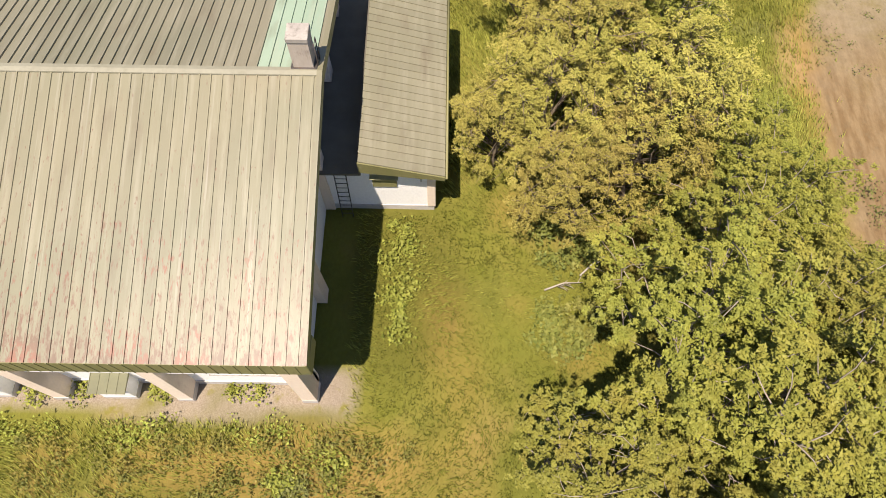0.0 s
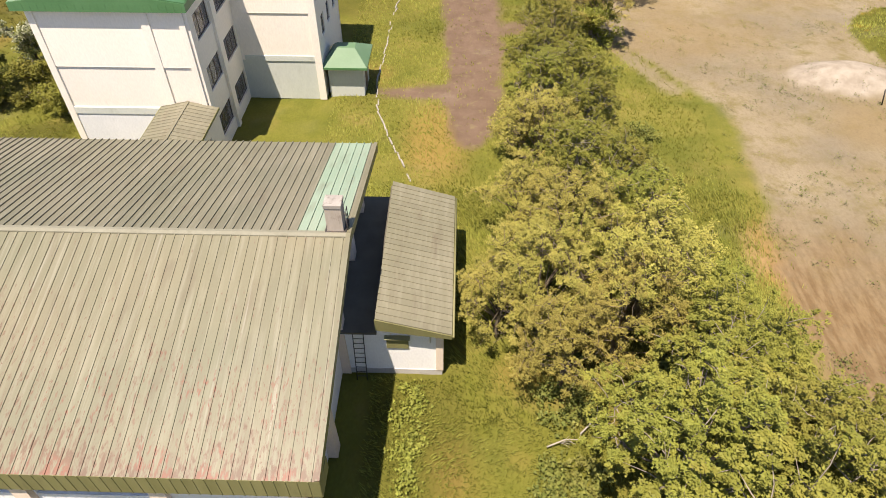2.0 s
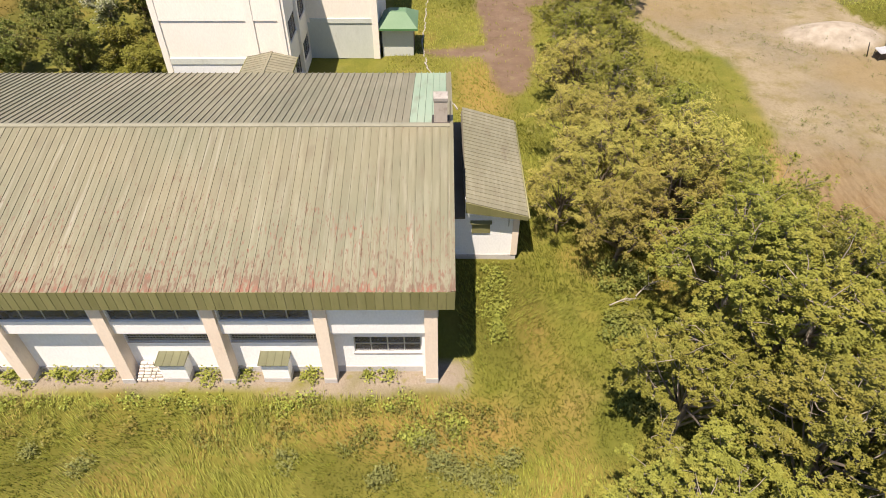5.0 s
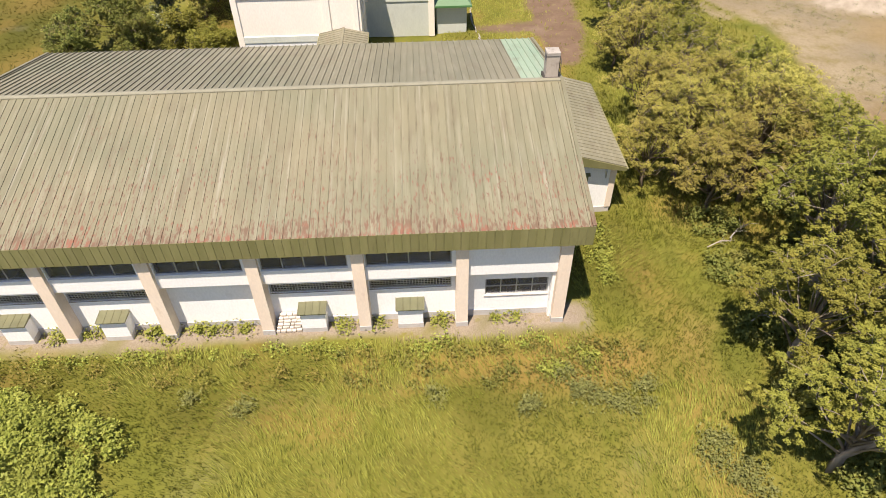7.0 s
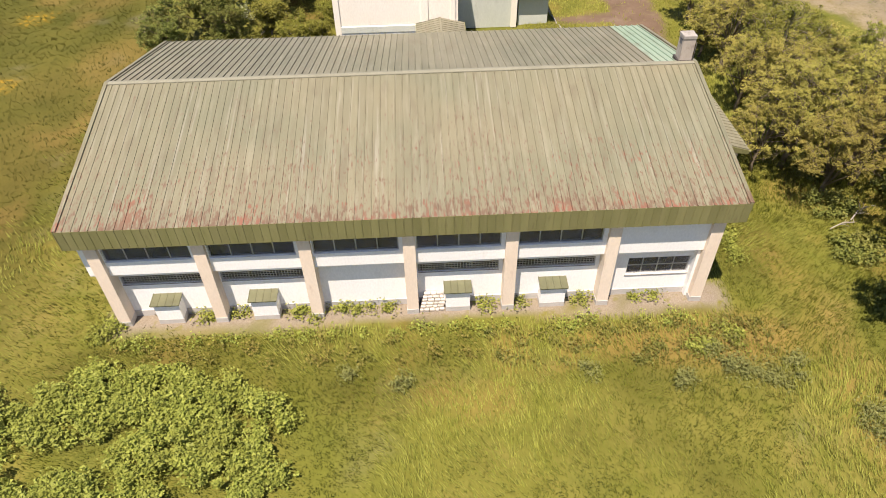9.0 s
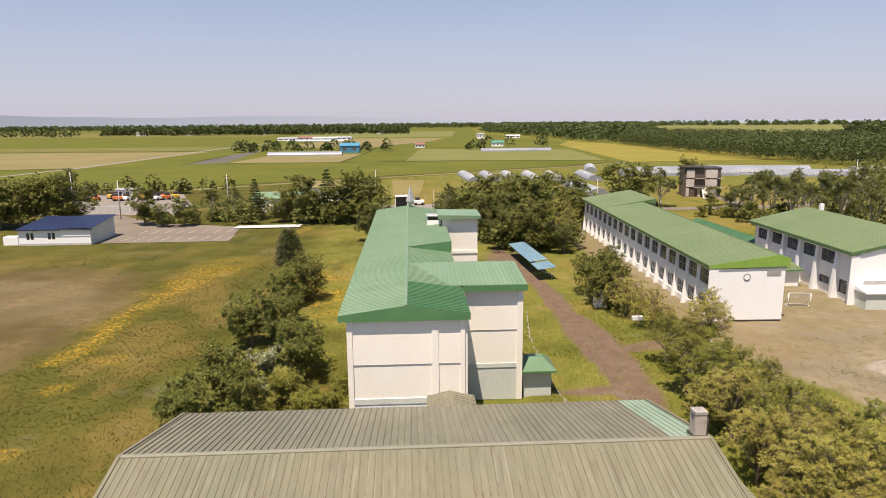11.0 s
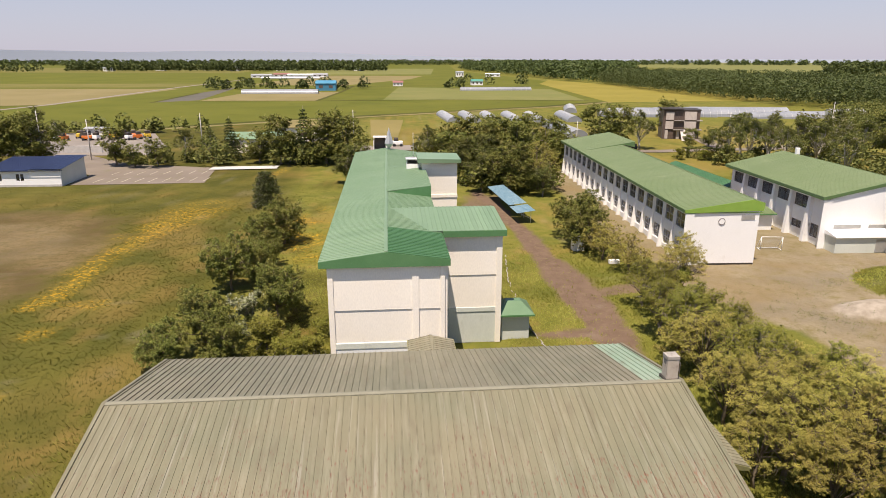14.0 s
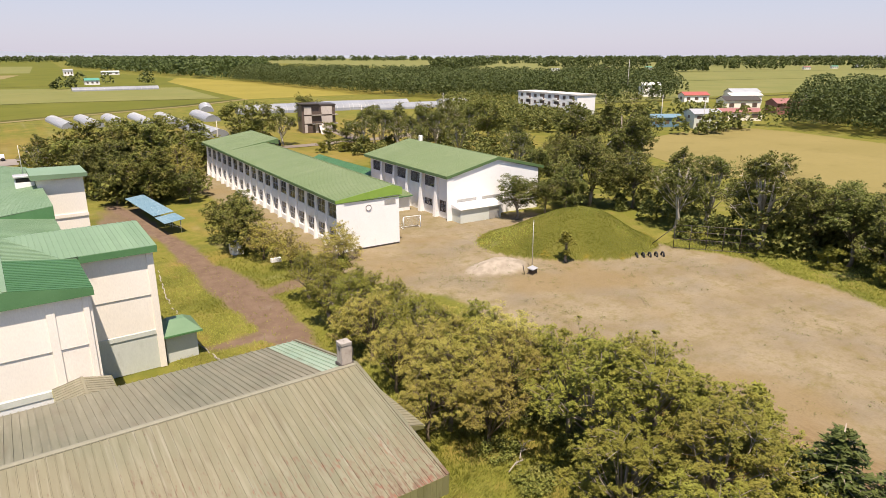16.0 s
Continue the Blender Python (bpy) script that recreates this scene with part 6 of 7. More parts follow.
for i in range(4):
    tunnel(167 + 7 * i, 270 + 2 * i, 30, 6.5, 84)


def machine(x, y, mat, label, turn):
    v = thing("farm_machine", label, "machine", (x, y, 0), turn, group="machines in the works yard")
    part("body", boxes((-1.6, 1.6, -0.9, 0.9, 0.6, 1.7), bevel=0.12), mat, v)
    part("cab", boxes((-1.2, 0.2, -0.8, 0.8, 1.703, 2.7), bevel=0.08), M_STEEL, v)
    for sx in (-1.1, 1.1):
        for sy in (-1.0, 0.8):
            part("wheel", tubes([([(sx, sy, 0.5), (sx, sy + 0.25, 0.5)], [0.5, 0.5])], "wheel", RUBBER, 12), None, v)


rng = random.Random(5)
for i in range(17):
    mat, word = ((M_ORANGE, "orange"), (M_YELLOW, "yellow"), (M_STEEL, "dark"), (M_ORANGE, "red-orange"), (M_WHITE, "white"))[i % 5]
    machine(-137 + 2.4 * i + rng.uniform(-1, 1), 211 + rng.uniform(-4, 5), mat, f"{word} farm machine parked in the works yard", rng.uniform(0, 360))
for i, (x, y, mat, word) in enumerate(((-13, 184, M_WHITE, "white"), (58, 171, M_STEEL, "dark"), (196, 250, M_SKYBLUE, "blue"), (190, 252, M_YELLOW, "yellow"))):
    machine(x, y, mat, f"{word} parked van beside the lane", 20 * i)


def utility_pole(x, y, h):
    p = thing("utility_pole", "grey concrete utility pole with crossarm", "pole", (x, y, 0), group="utility poles")
    part("shaft", tubes([([(0, 0, 0), (0, 0, h)], [0.17, 0.11])], "shaft", M_CONCRETE, 8), None, p)
    part("crossarm", boxes((-1.0, 1.0, -0.06, 0.06, h - 0.8, h - 0.65)), M_STEEL, p)


for x, y, h in ((-105, 153, 14), (-97, 162, 11), (-72, 180, 11), (-27, 190, 11), (88, 170, 11), (142, 200, 12), (40, 168, 9), (330, 260, 24), (200, 118, 12), (205, 140, 12)):
    utility_pole(x, y, h)
tagged(new("white_store", mesh_of(boxes((10.4, 12.0, 65.0, 66.4, 0, 1.9), bevel=0.03), "white_store", M_WHITE)), "small white store cabinet under the tree", "cabinet")
tagged(new("white_bench", mesh_of(boxes((13.6, 15.0, 58.6, 59.2, 0, 0.55), bevel=0.04), "white_bench", M_WHITE)), "low white block bench near the bare tree", "bench")
tagged(new("yard_wall", mesh_of(boxes((-115, -100, 176.4, 176.8, 0, 2.1), bevel=0.03), "yard_wall", M_CONCRETE)), "grey concrete wall at the front of the works yard", "wall")

# ---- trees and plants ----


def scatter_leaves(centres, spread, count, size, rng, droop=0.0, slim=0.55, wild=0.75, flat=0.75):
    """Small pointed leaves about centres: arrays of vertices and faces."""
    n = len(centres) * count
    c = np.repeat(np.asarray(centres), count, 0)
    off = rng.normal(0, 1, (n, 3))
    off /= np.maximum(np.linalg.norm(off, axis=1, keepdims=True), 1e-6)
    off *= (rng.rand(n, 1) ** 0.5) * np.repeat(np.broadcast_to(np.asarray(spread, float).reshape(-1, 1), (len(centres), 1)), count, 0)
    p = c + off * np.array([1, 1, flat])
    up = rng.normal(0, wild, (n, 3)) + np.array([0, 0, 1.0])
    up /= np.linalg.norm(up, axis=1, keepdims=True)
    a = np.cross(up, rng.normal(0, 1, (n, 3))) + np.array([0, 0, -droop])
    a /= np.maximum(np.linalg.norm(a, axis=1, keepdims=True), 1e-6)
    b = np.cross(up, a)
    b /= np.maximum(np.linalg.norm(b, axis=1, keepdims=True), 1e-6)
    s = size * (0.6 + 0.8 * rng.rand(n, 1))
    b *= s * slim * 0.66
    v = np.stack([p - a * s * 0.5 - b, p + a * s * 0.75, p - a * s * 0.4 + b], 1).reshape(-1, 3)
    return v, np.arange(3 * n).reshape(-1, 3)


def sprigs(tips, spread, count, reach, per, size, rng, droop=0.0, slim=0.5, wild=0.5, flat=0.8):
    """Leaves in sprigs: about each tip some short sprigs, each a tight cluster of leaves, with gaps between them."""
    n = len(tips) * count
    c = np.repeat(np.asarray(tips), count, 0)
    off = rng.normal(0, 1, (n, 3))
    off /= np.maximum(np.linalg.norm(off, axis=1, keepdims=True), 1e-6)
    off *= (0.35 + 0.65 * rng.rand(n, 1)) * np.repeat(np.asarray(spread, float).reshape(-1, 1), count, 0)
    c = c + off * np.array([1, 1, flat])
    return scatter_leaves(c, rng.uniform(0.6, 1.3, n) * reach, per, size, rng, droop, slim, wild, 0.7)


def quads(name, v, f, mat):
    me = bpy.data.meshes.new(name)
    me.vertices.add(len(v))
    me.vertices.foreach_set("co", np.asarray(v, np.float32).ravel())
    me.loops.add(f.size)
    me.loops.foreach_set("vertex_index", f.astype(np.int32).ravel())
    me.polygons.add(len(f))
    me.polygons.foreach_set("loop_start", np.arange(len(f), dtype=np.int32) * f.shape[1])
    me.materials.append(mat)
    me.update(calc_edges=True)
    me.validate()
    return me


def grow(seed, h, r, base, limbs, twigs, bare=0.0, lift=0.55, lean=0.12, dome=False):
    """Trunk and limbs of a tree, and the places where its leaves gather."""
    rng = np.random.RandomState(seed)
    rows, tips = [], []
    top = np.array([rng.uniform(-1, 1) * lean * h, rng.uniform(-1, 1) * lean * h, h * 0.72])
    trunk = [np.array([0, 0, -0.3]), np.array([0, 0, h * 0.12]) + rng.normal(0, 0.05, 3) * h * 0.3, top * 0.55 + rng.normal(0, 0.02, 3) * h, top]
    t_r = 0.028 * h + 0.03
    rows.append(([Vector(p) for p in trunk], [t_r * 1.25, t_r, t_r * 0.65, t_r * 0.2]))
    for i in range(limbs):
        a = 2 * math.pi * (i / limbs) + rng.uniform(-0.4, 0.4)
        t = rng.uniform(0.12, 0.8)
        s = trunk[1] + (trunk[3] - trunk[1]) * t
        zc = base * h + (h - base * h) * rng.uniform(0.15, 0.98)
        k = max(0.2, 1 - ((zc - h * 0.55) / (h * 0.5)) ** 2) ** 0.5
        out = r * k * rng.uniform(0.6, 1.0) if i % 3 else r * k * rng.uniform(0.12, 0.6)
        e = np.array([math.cos(a) * out, math.sin(a) * out * rng.uniform(0.8, 1.1), zc])
        if dome:
            # a wide leafy top over bare stems that part low down
            q = rng.rand() ** 0.5
            s = trunk[1] + (trunk[3] - trunk[1]) * rng.uniform(0.0, 0.55)
            e = np.array([math.cos(a) * r * q, math.sin(a) * r * q, h * (1 - 0.44 * q * q) * rng.uniform(0.84, 1.0)])
        m = s * (1 - lift) + e * lift + np.array([0, 0, -0.04 * h])
        rows.append(([Vector(s), Vector(m), Vector(e)], [t_r * 0.32, t_r * 0.15, t_r * 0.03]))
        tips.append(e)
        for _ in range(twigs):
            f = rng.uniform(0.35, 1.0)
            q = m + (e - m) * f
            d = rng.normal(0, 1, 3) * np.array([1, 1, 0.7])
            d /= np.linalg.norm(d)
            w = q + d * r * rng.uniform(0.14, 0.42)
            w[2] = min(max(w[2], e[2] - 0.1 * h if dome else base * h * 0.6), h)
            rows.append(([Vector(q), Vector((q + w) / 2 + rng.normal(0, 0.03, 3) * r), Vector(w)], [t_r * 0.11, t_r * 0.07, t_r * 0.02]))
            if rng.rand() > bare:
                tips.append(w)
    return rows, np.array(tips)


PROTO = {}


def tree_kind(kind):
    """The meshes of one kind of tree, built once: trunk with limbs, crown."""
    if kind in PROTO:
        return PROTO[kind]
    name, seed = kind.rsplit("_", 1)
    seed = int(seed)
    rng = np.random.RandomState(seed + 50)
    bark, leaf = M_BARK, M_LEAF
    if name == "broad":
        rows, tips = grow(seed, 10, 4.2, 0.12, 26, 6, 0.1, 0.6, 0.1, True)
        v, f = sprigs(tips, rng.uniform(0.35, 0.85, len(tips)), 11, 0.19, 21, 0.098, rng, 0, 0.58, 0.26, 0.85)
    elif name == "willow":
        bark, leaf = M_TWIG, M_LEAF_OLIVE
        rows, tips = grow(seed, 8, 3.8, 0.12, 24, 8, 0.2, 0.6, 0.1, True)
        v, f = sprigs(tips, rng.uniform(0.3, 0.75, len(tips)), 9, 0.2, 15, 0.095, rng, 0, 0.5, 0.28, 0.55)
    elif name == "dark":
        leaf = M_LEAF_DARK
        rows, tips = grow(seed, 10, 4.4, 0.1, 19, 7)
        v, f = sprigs(tips, rng.uniform(0.6, 1.5, len(tips)), 10, 0.34, 13, 0.195, rng, 0, 0.6, 0.5, 0.65)
    elif name == "grove":
        leaf = M_LEAF_SHRUB
        rows, tips = grow(seed, 10, 4.4, 0.1, 17, 5)
        v, f = sprigs(tips, rng.uniform(0.7, 1.6, len(tips)), 9, 0.46, 9, 0.31, rng, 0, 0.62, 0.5, 0.65)
    elif name == "birch":
        bark, leaf = M_PALEBARK, M_LEAF_DARK
        rows, tips = grow(seed, 12, 4.0, 0.24, 18, 7, 0.15, 0.6, 0.12, True)
        v, f = sprigs(tips, rng.uniform(0.45, 1.05, len(tips)), 9, 0.3, 13, 0.175, rng, 0.2, 0.55, 0.6, 0.7)
    elif name == "shrub":
        leaf, bark = M_LEAF_SHRUB, M_TWIG
        rows, tips = grow(seed, 6, 3.3, 0.04, 26, 8, 0.05, 0.6)
        v, f = sprigs(tips, rng.uniform(0.3, 0.75, len(tips)), 8, 0.2, 13, 0.16, rng, 0, 0.5, 0.6, 0.8)
    elif name == "bush":
        rows, tips = grow(seed, 4, 2.6, 0.05, 14, 6, 0, 0.6)
        v, f = scatter_leaves(tips, rng.uniform(0.35, 0.7, len(tips)), 70, 0.18, rng)
    elif name == "bare":
        leaf, bark = M_LEAF_OLIVE, M_TWIG
        rows, tips = grow(seed, 6, 3.3, 0.2, 22, 12, 0.4, 0.6)
        v, f = scatter_leaves(tips, rng.uniform(0.2, 0.6, len(tips)), 24, 0.17, rng)
    elif name == "blossom":
        leaf = M_BLOOM
        rows, tips = grow(seed, 4, 2.4, 0.08, 12, 6)
        v, f = scatter_leaves(tips, rng.uniform(0.3, 0.55, len(tips)), 50, 0.19, rng)
    elif name == "sapling":
        rows, tips = grow(seed, 5, 0.9, 0.2, 9, 4, 0.2, 0.6, 0.03)
        v, f = scatter_leaves(tips, rng.uniform(0.25, 0.5, len(tips)), 46, 0.22, rng)
    else:
        leaf = M_NEEDLE
        h, rad = (8.0, 2.7) if name == "spruce" else (8.0, 3.1)
        rows = [([Vector((0, 0, -0.3)), Vector((0, 0, h * 0.5)), Vector((0, 0, h))], [0.17, 0.1, 0.02])]
        tips, spread = [], []
        levels = 15 if name == "spruce" else 20
        for i in range(levels):
            z = h * (0.06 + 0.92 * i / levels)
            reach = rad * (1 - i / levels) ** (0.9 if name == "spruce" else 0.3) + 0.12
            arms = max(4, int(11 * (1 - i / levels)) + 3) * (1 if name == "spruce" else 2)
            for k in range(arms):
                a = 2 * math.pi * (k + rng.uniform(-0.3, 0.3)) / arms + i
                rr = reach * rng.uniform(0.75, 1.08)
                e = Vector((math.cos(a) * rr, math.sin(a) * rr, z - 0.16 * rr))
                rows.append(([Vector((0, 0, z)), e * 0.5 + Vector((0, 0, z * 0.5 + 0.05)), e], [0.035, 0.02, 0.008]))
                for t in np.arange(0.25, 1.01, 0.19):
                    tips.append(np.array([e.x * t, e.y * t, z + (e.z - z) * t]))
                    spread.append(0.16 + 0.2 * reach / rad * t)
        v, f = scatter_leaves(np.array(tips), np.array(spread), 13, 0.24, rng, 0.3, 0.35)
    trunk = tubes(rows, "trunk", bark, 3)
    PROTO[kind] = trunk, quads("crown", v, f, leaf), {"broad": 10, "willow": 8, "dark": 10, "grove": 10, "birch": 12, "shrub": 6, "bush": 4, "bare": 6, "blossom": 4, "sapling": 5}.get(name, 8)
    return PROTO[kind]


WORDS = {
    "broad": ("tree", "leafy bright green broadleaf tree with dense rounded crown"),
    "willow": ("tree", "yellowish olive willow with thin drying leaves and pale twigs"),
    "dark": ("tree", "dark green broadleaf tree with heavy crown"),
    "grove": ("tree", "far dark green broadleaf tree in a dense row"),
    "birch": ("tree", "tall birch with pale trunk and open crown"),
    "shrub": ("bush", "large dark olive shrub with twiggy open crown"),
    "bush": ("bush", "rounded green bush growing wild in the grass"),
    "bare": ("tree", "half-bare tree with many thin grey-brown branches"),
    "blossom": ("bush", "bush covered with white blossom"),
    "sapling": ("sapling", "slim upright young tree with small leaves"),
    "spruce": ("conifer", "dark green spruce with layered drooping branches"),
    "cone": ("conifer", "dense dark clipped conical conifer"),
}
SPOT = random.Random(11)


def tree(kind, x, y, h, wide=1.0, group="", z=None):
    trunk, crown, base = tree_kind(kind)
    word, label = WORDS[kind.rsplit("_", 1)[0]]
    s = h / base
    gz = float(ground_height(np.array([x]), np.array([y]))[0]) if z is None else z
    root = new(word)
    root.matrix_basis = pose(x, y, gz, 0, 0, SPOT.uniform(0, 360)) @ Matrix.Diagonal((s * wide, s * wide, s, 1))
    tagged(root, label, word, group)
    part("trunk", trunk, None, root)
    part("crown", crown, None, root)
    return root


def grove(group, *rows):
    for kind, x, y, h, *wide in rows:
        tree(kind, x, y, h, wide[0] if wide else 1.0, group)


grove("tree belt beside the gymnasium",
    ("broad_1", 9.9, -9.0, 8.0), ("broad_2", 14.5, -6.6, 9.5), ("broad_1", 18.2, -4.8, 9.0, 0.95), ("broad_3", 10.5, -3.4, 8.0, 0.95), ("broad_1", 15.4, -0.8, 11.0, 0.95),
    ("broad_2", 17.6, 1.8, 9.6, 0.85), ("broad_3", 13.8, 1.6, 10.6, 0.8), ("broad_1", 16.4, 6.2, 9.4, 0.8), ("willow_3", 7.4, 11.4, 5.8, 0.85), ("willow_3", 10.4, 8.2, 7.0, 0.75), ("willow_1", 13.0, 9.4, 8.2, 0.75),
    ("willow_1", 9.4, 11.6, 7.8, 0.85), ("willow_2", 14.0, 11.2, 9.2, 0.85), ("broad_2", 17.0, 10.0, 7.2, 0.8), ("willow_3", 11.4, 15.2, 8.2, 0.85), ("broad_3", 14.4, 15.0, 8.6, 0.75))
grove("tree belt beside the gymnasium",
    ("willow_2", 9.2, 18.6, 6.6, 0.85), ("broad_3", 11.9, 20.4, 8.0, 0.8), ("broad_1", 14.6, 21.4, 6.8, 0.8), ("willow_3", 10.4, 25.0, 7.2, 0.85), ("broad_2", 13.4, 26.4, 7.2, 0.8),
    ("broad_2", 10.8, 30.2, 7.0, 0.9), ("broad_3", 13.2, 32.4, 7.0, 0.85), ("broad_1", 11.0, 35.6, 6.4, 0.9), ("broad_3", 12.8, 39.4, 6.6, 0.9), ("broad_2", 12.2, 43.4, 5.8, 0.9), ("bush_1", 16.8, 44.6, 3.8),
    ("broad_1", 15.2, 34.0, 5.0, 0.9), ("bare_2", 9.4, 28.0, 5.0, 0.8), ("bush_2", 16.6, 19.0, 3.4), ("bush_1", 20.5, -8.5, 4.5), ("bush_2", 17.0, -10.0, 5.0), ("broad_3", 20.4, 2.9, 7.6, 0.7))
grove("young trees at the playing field",
    ("sapling_1", 24.4, -3.4, 5.6), ("sapling_2", 22.9, -5.0, 4.6), ("bare_2", 22.0, -1.5, 4.0), ("spruce_1", 20.4, -10.2, 7.7, 1.95), ("spruce_2", 26.4, -12.4, 6.0, 1.7), ("spruce_2", 23.4, -14.5, 6.6, 1.6), ("sapling_1", 46.4, 36.0, 4.2, 1.4))
grove("bushes beside the school house",
    ("cone_1", -38.8, 99.2, 7.0, 1.25), ("shrub_1", -31.8, 72.8, 6.8, 0.95), ("shrub_2", -34.2, 68.6, 5.6, 0.9), ("shrub_3", -32.4, 62.0, 4.6, 0.9),
    ("shrub_3", -34.8, 52.4, 7.2, 0.82), ("shrub_1", -32.6, 55.6, 4.6, 0.8), ("shrub_2", -27.4, 40.6, 6.8, 0.72), ("shrub_1", -27.0, 44.6, 5.0, 0.7),
    ("blossom_1", -30.4, 39.4, 4.4, 0.9), ("shrub_2", -33.6, 35.6, 6.0, 0.85), ("shrub_3", -36.2, 31.8, 4.6, 0.95), ("shrub_1", -31.2, 33.0, 4.4, 0.85), ("bush_1", -27.6, 34.2, 3.4), ("bush_2", -25.0, 32.6, 2.8), ("bush_1", -22.9, 33.0, 2.2), ("bush_2", -22.6, 38.0, 2.0))
grove("trees behind the school house",
    ("dark_1", -24.5, 122, 8.5), ("grove_2", -26, 146, 12.5), ("grove_3", -32, 150, 14), ("spruce_1", -38, 152, 15), ("grove_1", -44, 151, 12.5), ("grove_2", -50, 153, 9), ("spruce_2", -58.5, 158, 12), ("birch_1", -64, 158, 9),
    ("birch_2", -71, 160, 9), ("grove_3", -75, 148, 7.5), ("grove_1", -86, 151, 10), ("grove_2", -80, 147, 6), ("grove_2", -106, 152, 13.5), ("grove_3", -113, 154, 13), ("grove_1", -121, 147, 12), ("grove_3", -110, 150, 13), ("birch_1", -106, 156, 15), ("grove_1", -117, 150, 12), ("grove_2", -124, 152, 12.5), ("grove_3", -131, 154, 12))
grove("trees round the bicycle shelter",
    ("dark_1", 3.4, 110.5, 8.0, 1.0), ("shrub_2", 8.6, 107.5, 10.2, 0.95), ("dark_2", 4.0, 118, 10.5), ("willow_1", 15.4, 111, 10.6, 0.9), ("dark_3", 15.0, 104, 6), ("dark_2", 1.0, 120, 10), ("grove_1", 0, 132, 10), ("birch_1", -6, 140, 11), ("grove_2", 8, 138, 12), ("grove_3", 16, 136, 12.5), ("grove_1", 24, 142, 12.5), ("grove_3", 4, 150, 12.5), ("grove_2", 20, 150, 12.5), ("grove_1", 12, 146, 12.5), ("grove_3", 27, 136, 10),
    ("shrub_2", 12.6, 73.0, 6.6, 1.0), ("shrub_1", 12.2, 66.0, 6.6, 1.0), ("bare_2", 13.4, 61.0, 5.4, 1.0), ("willow_1", 15.5, 77.0, 5.0), ("bare_1", 15.0, 55.2, 5.4), ("bush_1", 17.6, 50.0, 2.6), ("willow_3", 17.4, 45.6, 6.6), ("dark_2", 18.5, 84, 5), ("bare_2", 22.0, 54.8, 5.0))
grove("trees behind the classroom house",
    ("grove_1", 46, 165, 14), ("grove_2", 53, 168, 13), ("birch_1", 61, 172, 12), ("birch_2", 84, 156, 13), ("birch_1", 91, 152, 13), ("birch_2", 98, 150, 12.5), ("grove_3", 104, 155, 12), ("birch_1", 110, 151, 13.5), ("birch_2", 116, 148, 12), ("grove_1", 77, 172, 6), ("grove_2", 84, 174, 6), ("grove_3", 84, 205, 13),
    ("bush_1", 64, 150, 3.0), ("bush_2", 70, 148, 3.0), ("grove_1", 122, 146, 13), ("grove_2", 74, 143, 5))
grove("trees behind the hall",
    ("birch_1", 82, 130, 11), ("birch_2", 90, 119, 11), ("birch_1", 74.5, 145.5, 12), ("birch_2", 81, 145, 12.5), ("birch_1", 87, 146, 12), ("birch_1", 100, 142, 12.5), ("birch_2", 94, 136, 12), ("birch_1", 90, 96, 12.5), ("dark_1", 113, 83, 18, 1.05), ("dark_2", 108, 76, 13), ("dark_3", 110, 96, 15.5), ("birch_2", 84, 88, 11), ("dark_1", 82, 76, 9), ("dark_2", 74, 72, 9), ("birch_2", 90, 74, 10), ("dark_3", 97, 88, 9),
    ("dark_2", 57.1, 58.1, 7.4, 1.2), ("dark_3", 62.9, 57.2, 6.8, 1.1), ("dark_1", 69, 58, 8.5), ("dark_2", 75, 58, 12.3), ("dark_3", 80, 52, 10.5), ("birch_1", 74, 38.4, 13.4), ("birch_2", 79, 36, 12.5), ("dark_1", 84, 44, 10), ("birch_2", 73.8, 24.4, 15, 1.1), ("dark_2", 79, 28, 11))
grove("hedge trees at the playing field's edge",
    ("dark_3", 77.6, 18.8, 10.5), ("dark_2", 75.6, 13.0, 10.5), ("dark_1", 74.0, 8, 10.5), ("dark_3", 73.6, 2.4, 9.5), ("dark_2", 84, 16, 9.5), ("dark_3", 85, 8, 9), ("dark_1", 86, 24, 9), ("dark_2", 91, 14, 9), ("dark_3", 76, -4, 9), ("broad_1", 75, -10, 9), ("dark_1", 84, 0, 9), ("bush_1", 72.6, 14, 3.0), ("bush_2", 71, 6, 3.0))


def far_wood(name, label, spots, heights, mat, leaf=1.7, per=44, seed=3):
    """A far wood: crowns of many large leaf clumps, trunks hidden below."""
    rng = np.random.RandomState(seed)
    spots, heights = np.asarray(spots), np.asarray(heights)
    n = len(spots)
    u = rng.normal(0, 1, (n, per, 3))
    u /= np.linalg.norm(u, axis=2, keepdims=True)
    u[:, :, 2] = np.abs(u[:, :, 2]) * 1.7 - 0.75
    lump = 1 + 0.28 * np.sin(u[:, :, 0] * 5 + spots[:, None, 0]) * np.cos(u[:, :, 1] * 6 + spots[:, None, 1])
    rad = heights[:, None] * 0.46
    c = np.stack([spots[:, None, 0] + u[:, :, 0] * rad * lump, spots[:, None, 1] + u[:, :, 1] * rad * lump, heights[:, None] * (0.52 + 0.48 * u[:, :, 2] * (0.8 + 0.2 * lump))], -1).reshape(-1, 3)
    v, f = scatter_leaves(c, 0.5, 1, leaf, rng, 0, 0.8, 0.9)
    return tagged(new(name, quads(name, v, f, mat)), label, "wood", kind="stuff")


def inside(x, y, corners):
    hit = np.zeros(np.shape(x), bool)
    for (ax, ay), (bx, by) in zip(corners, corners[1:] + corners[:1]):
        cross = ((ay > y) != (by > y)) & (x < (bx - ax) * (y - ay) / (by - ay + 1e-9) + ax)
        hit ^= cross
    return hit


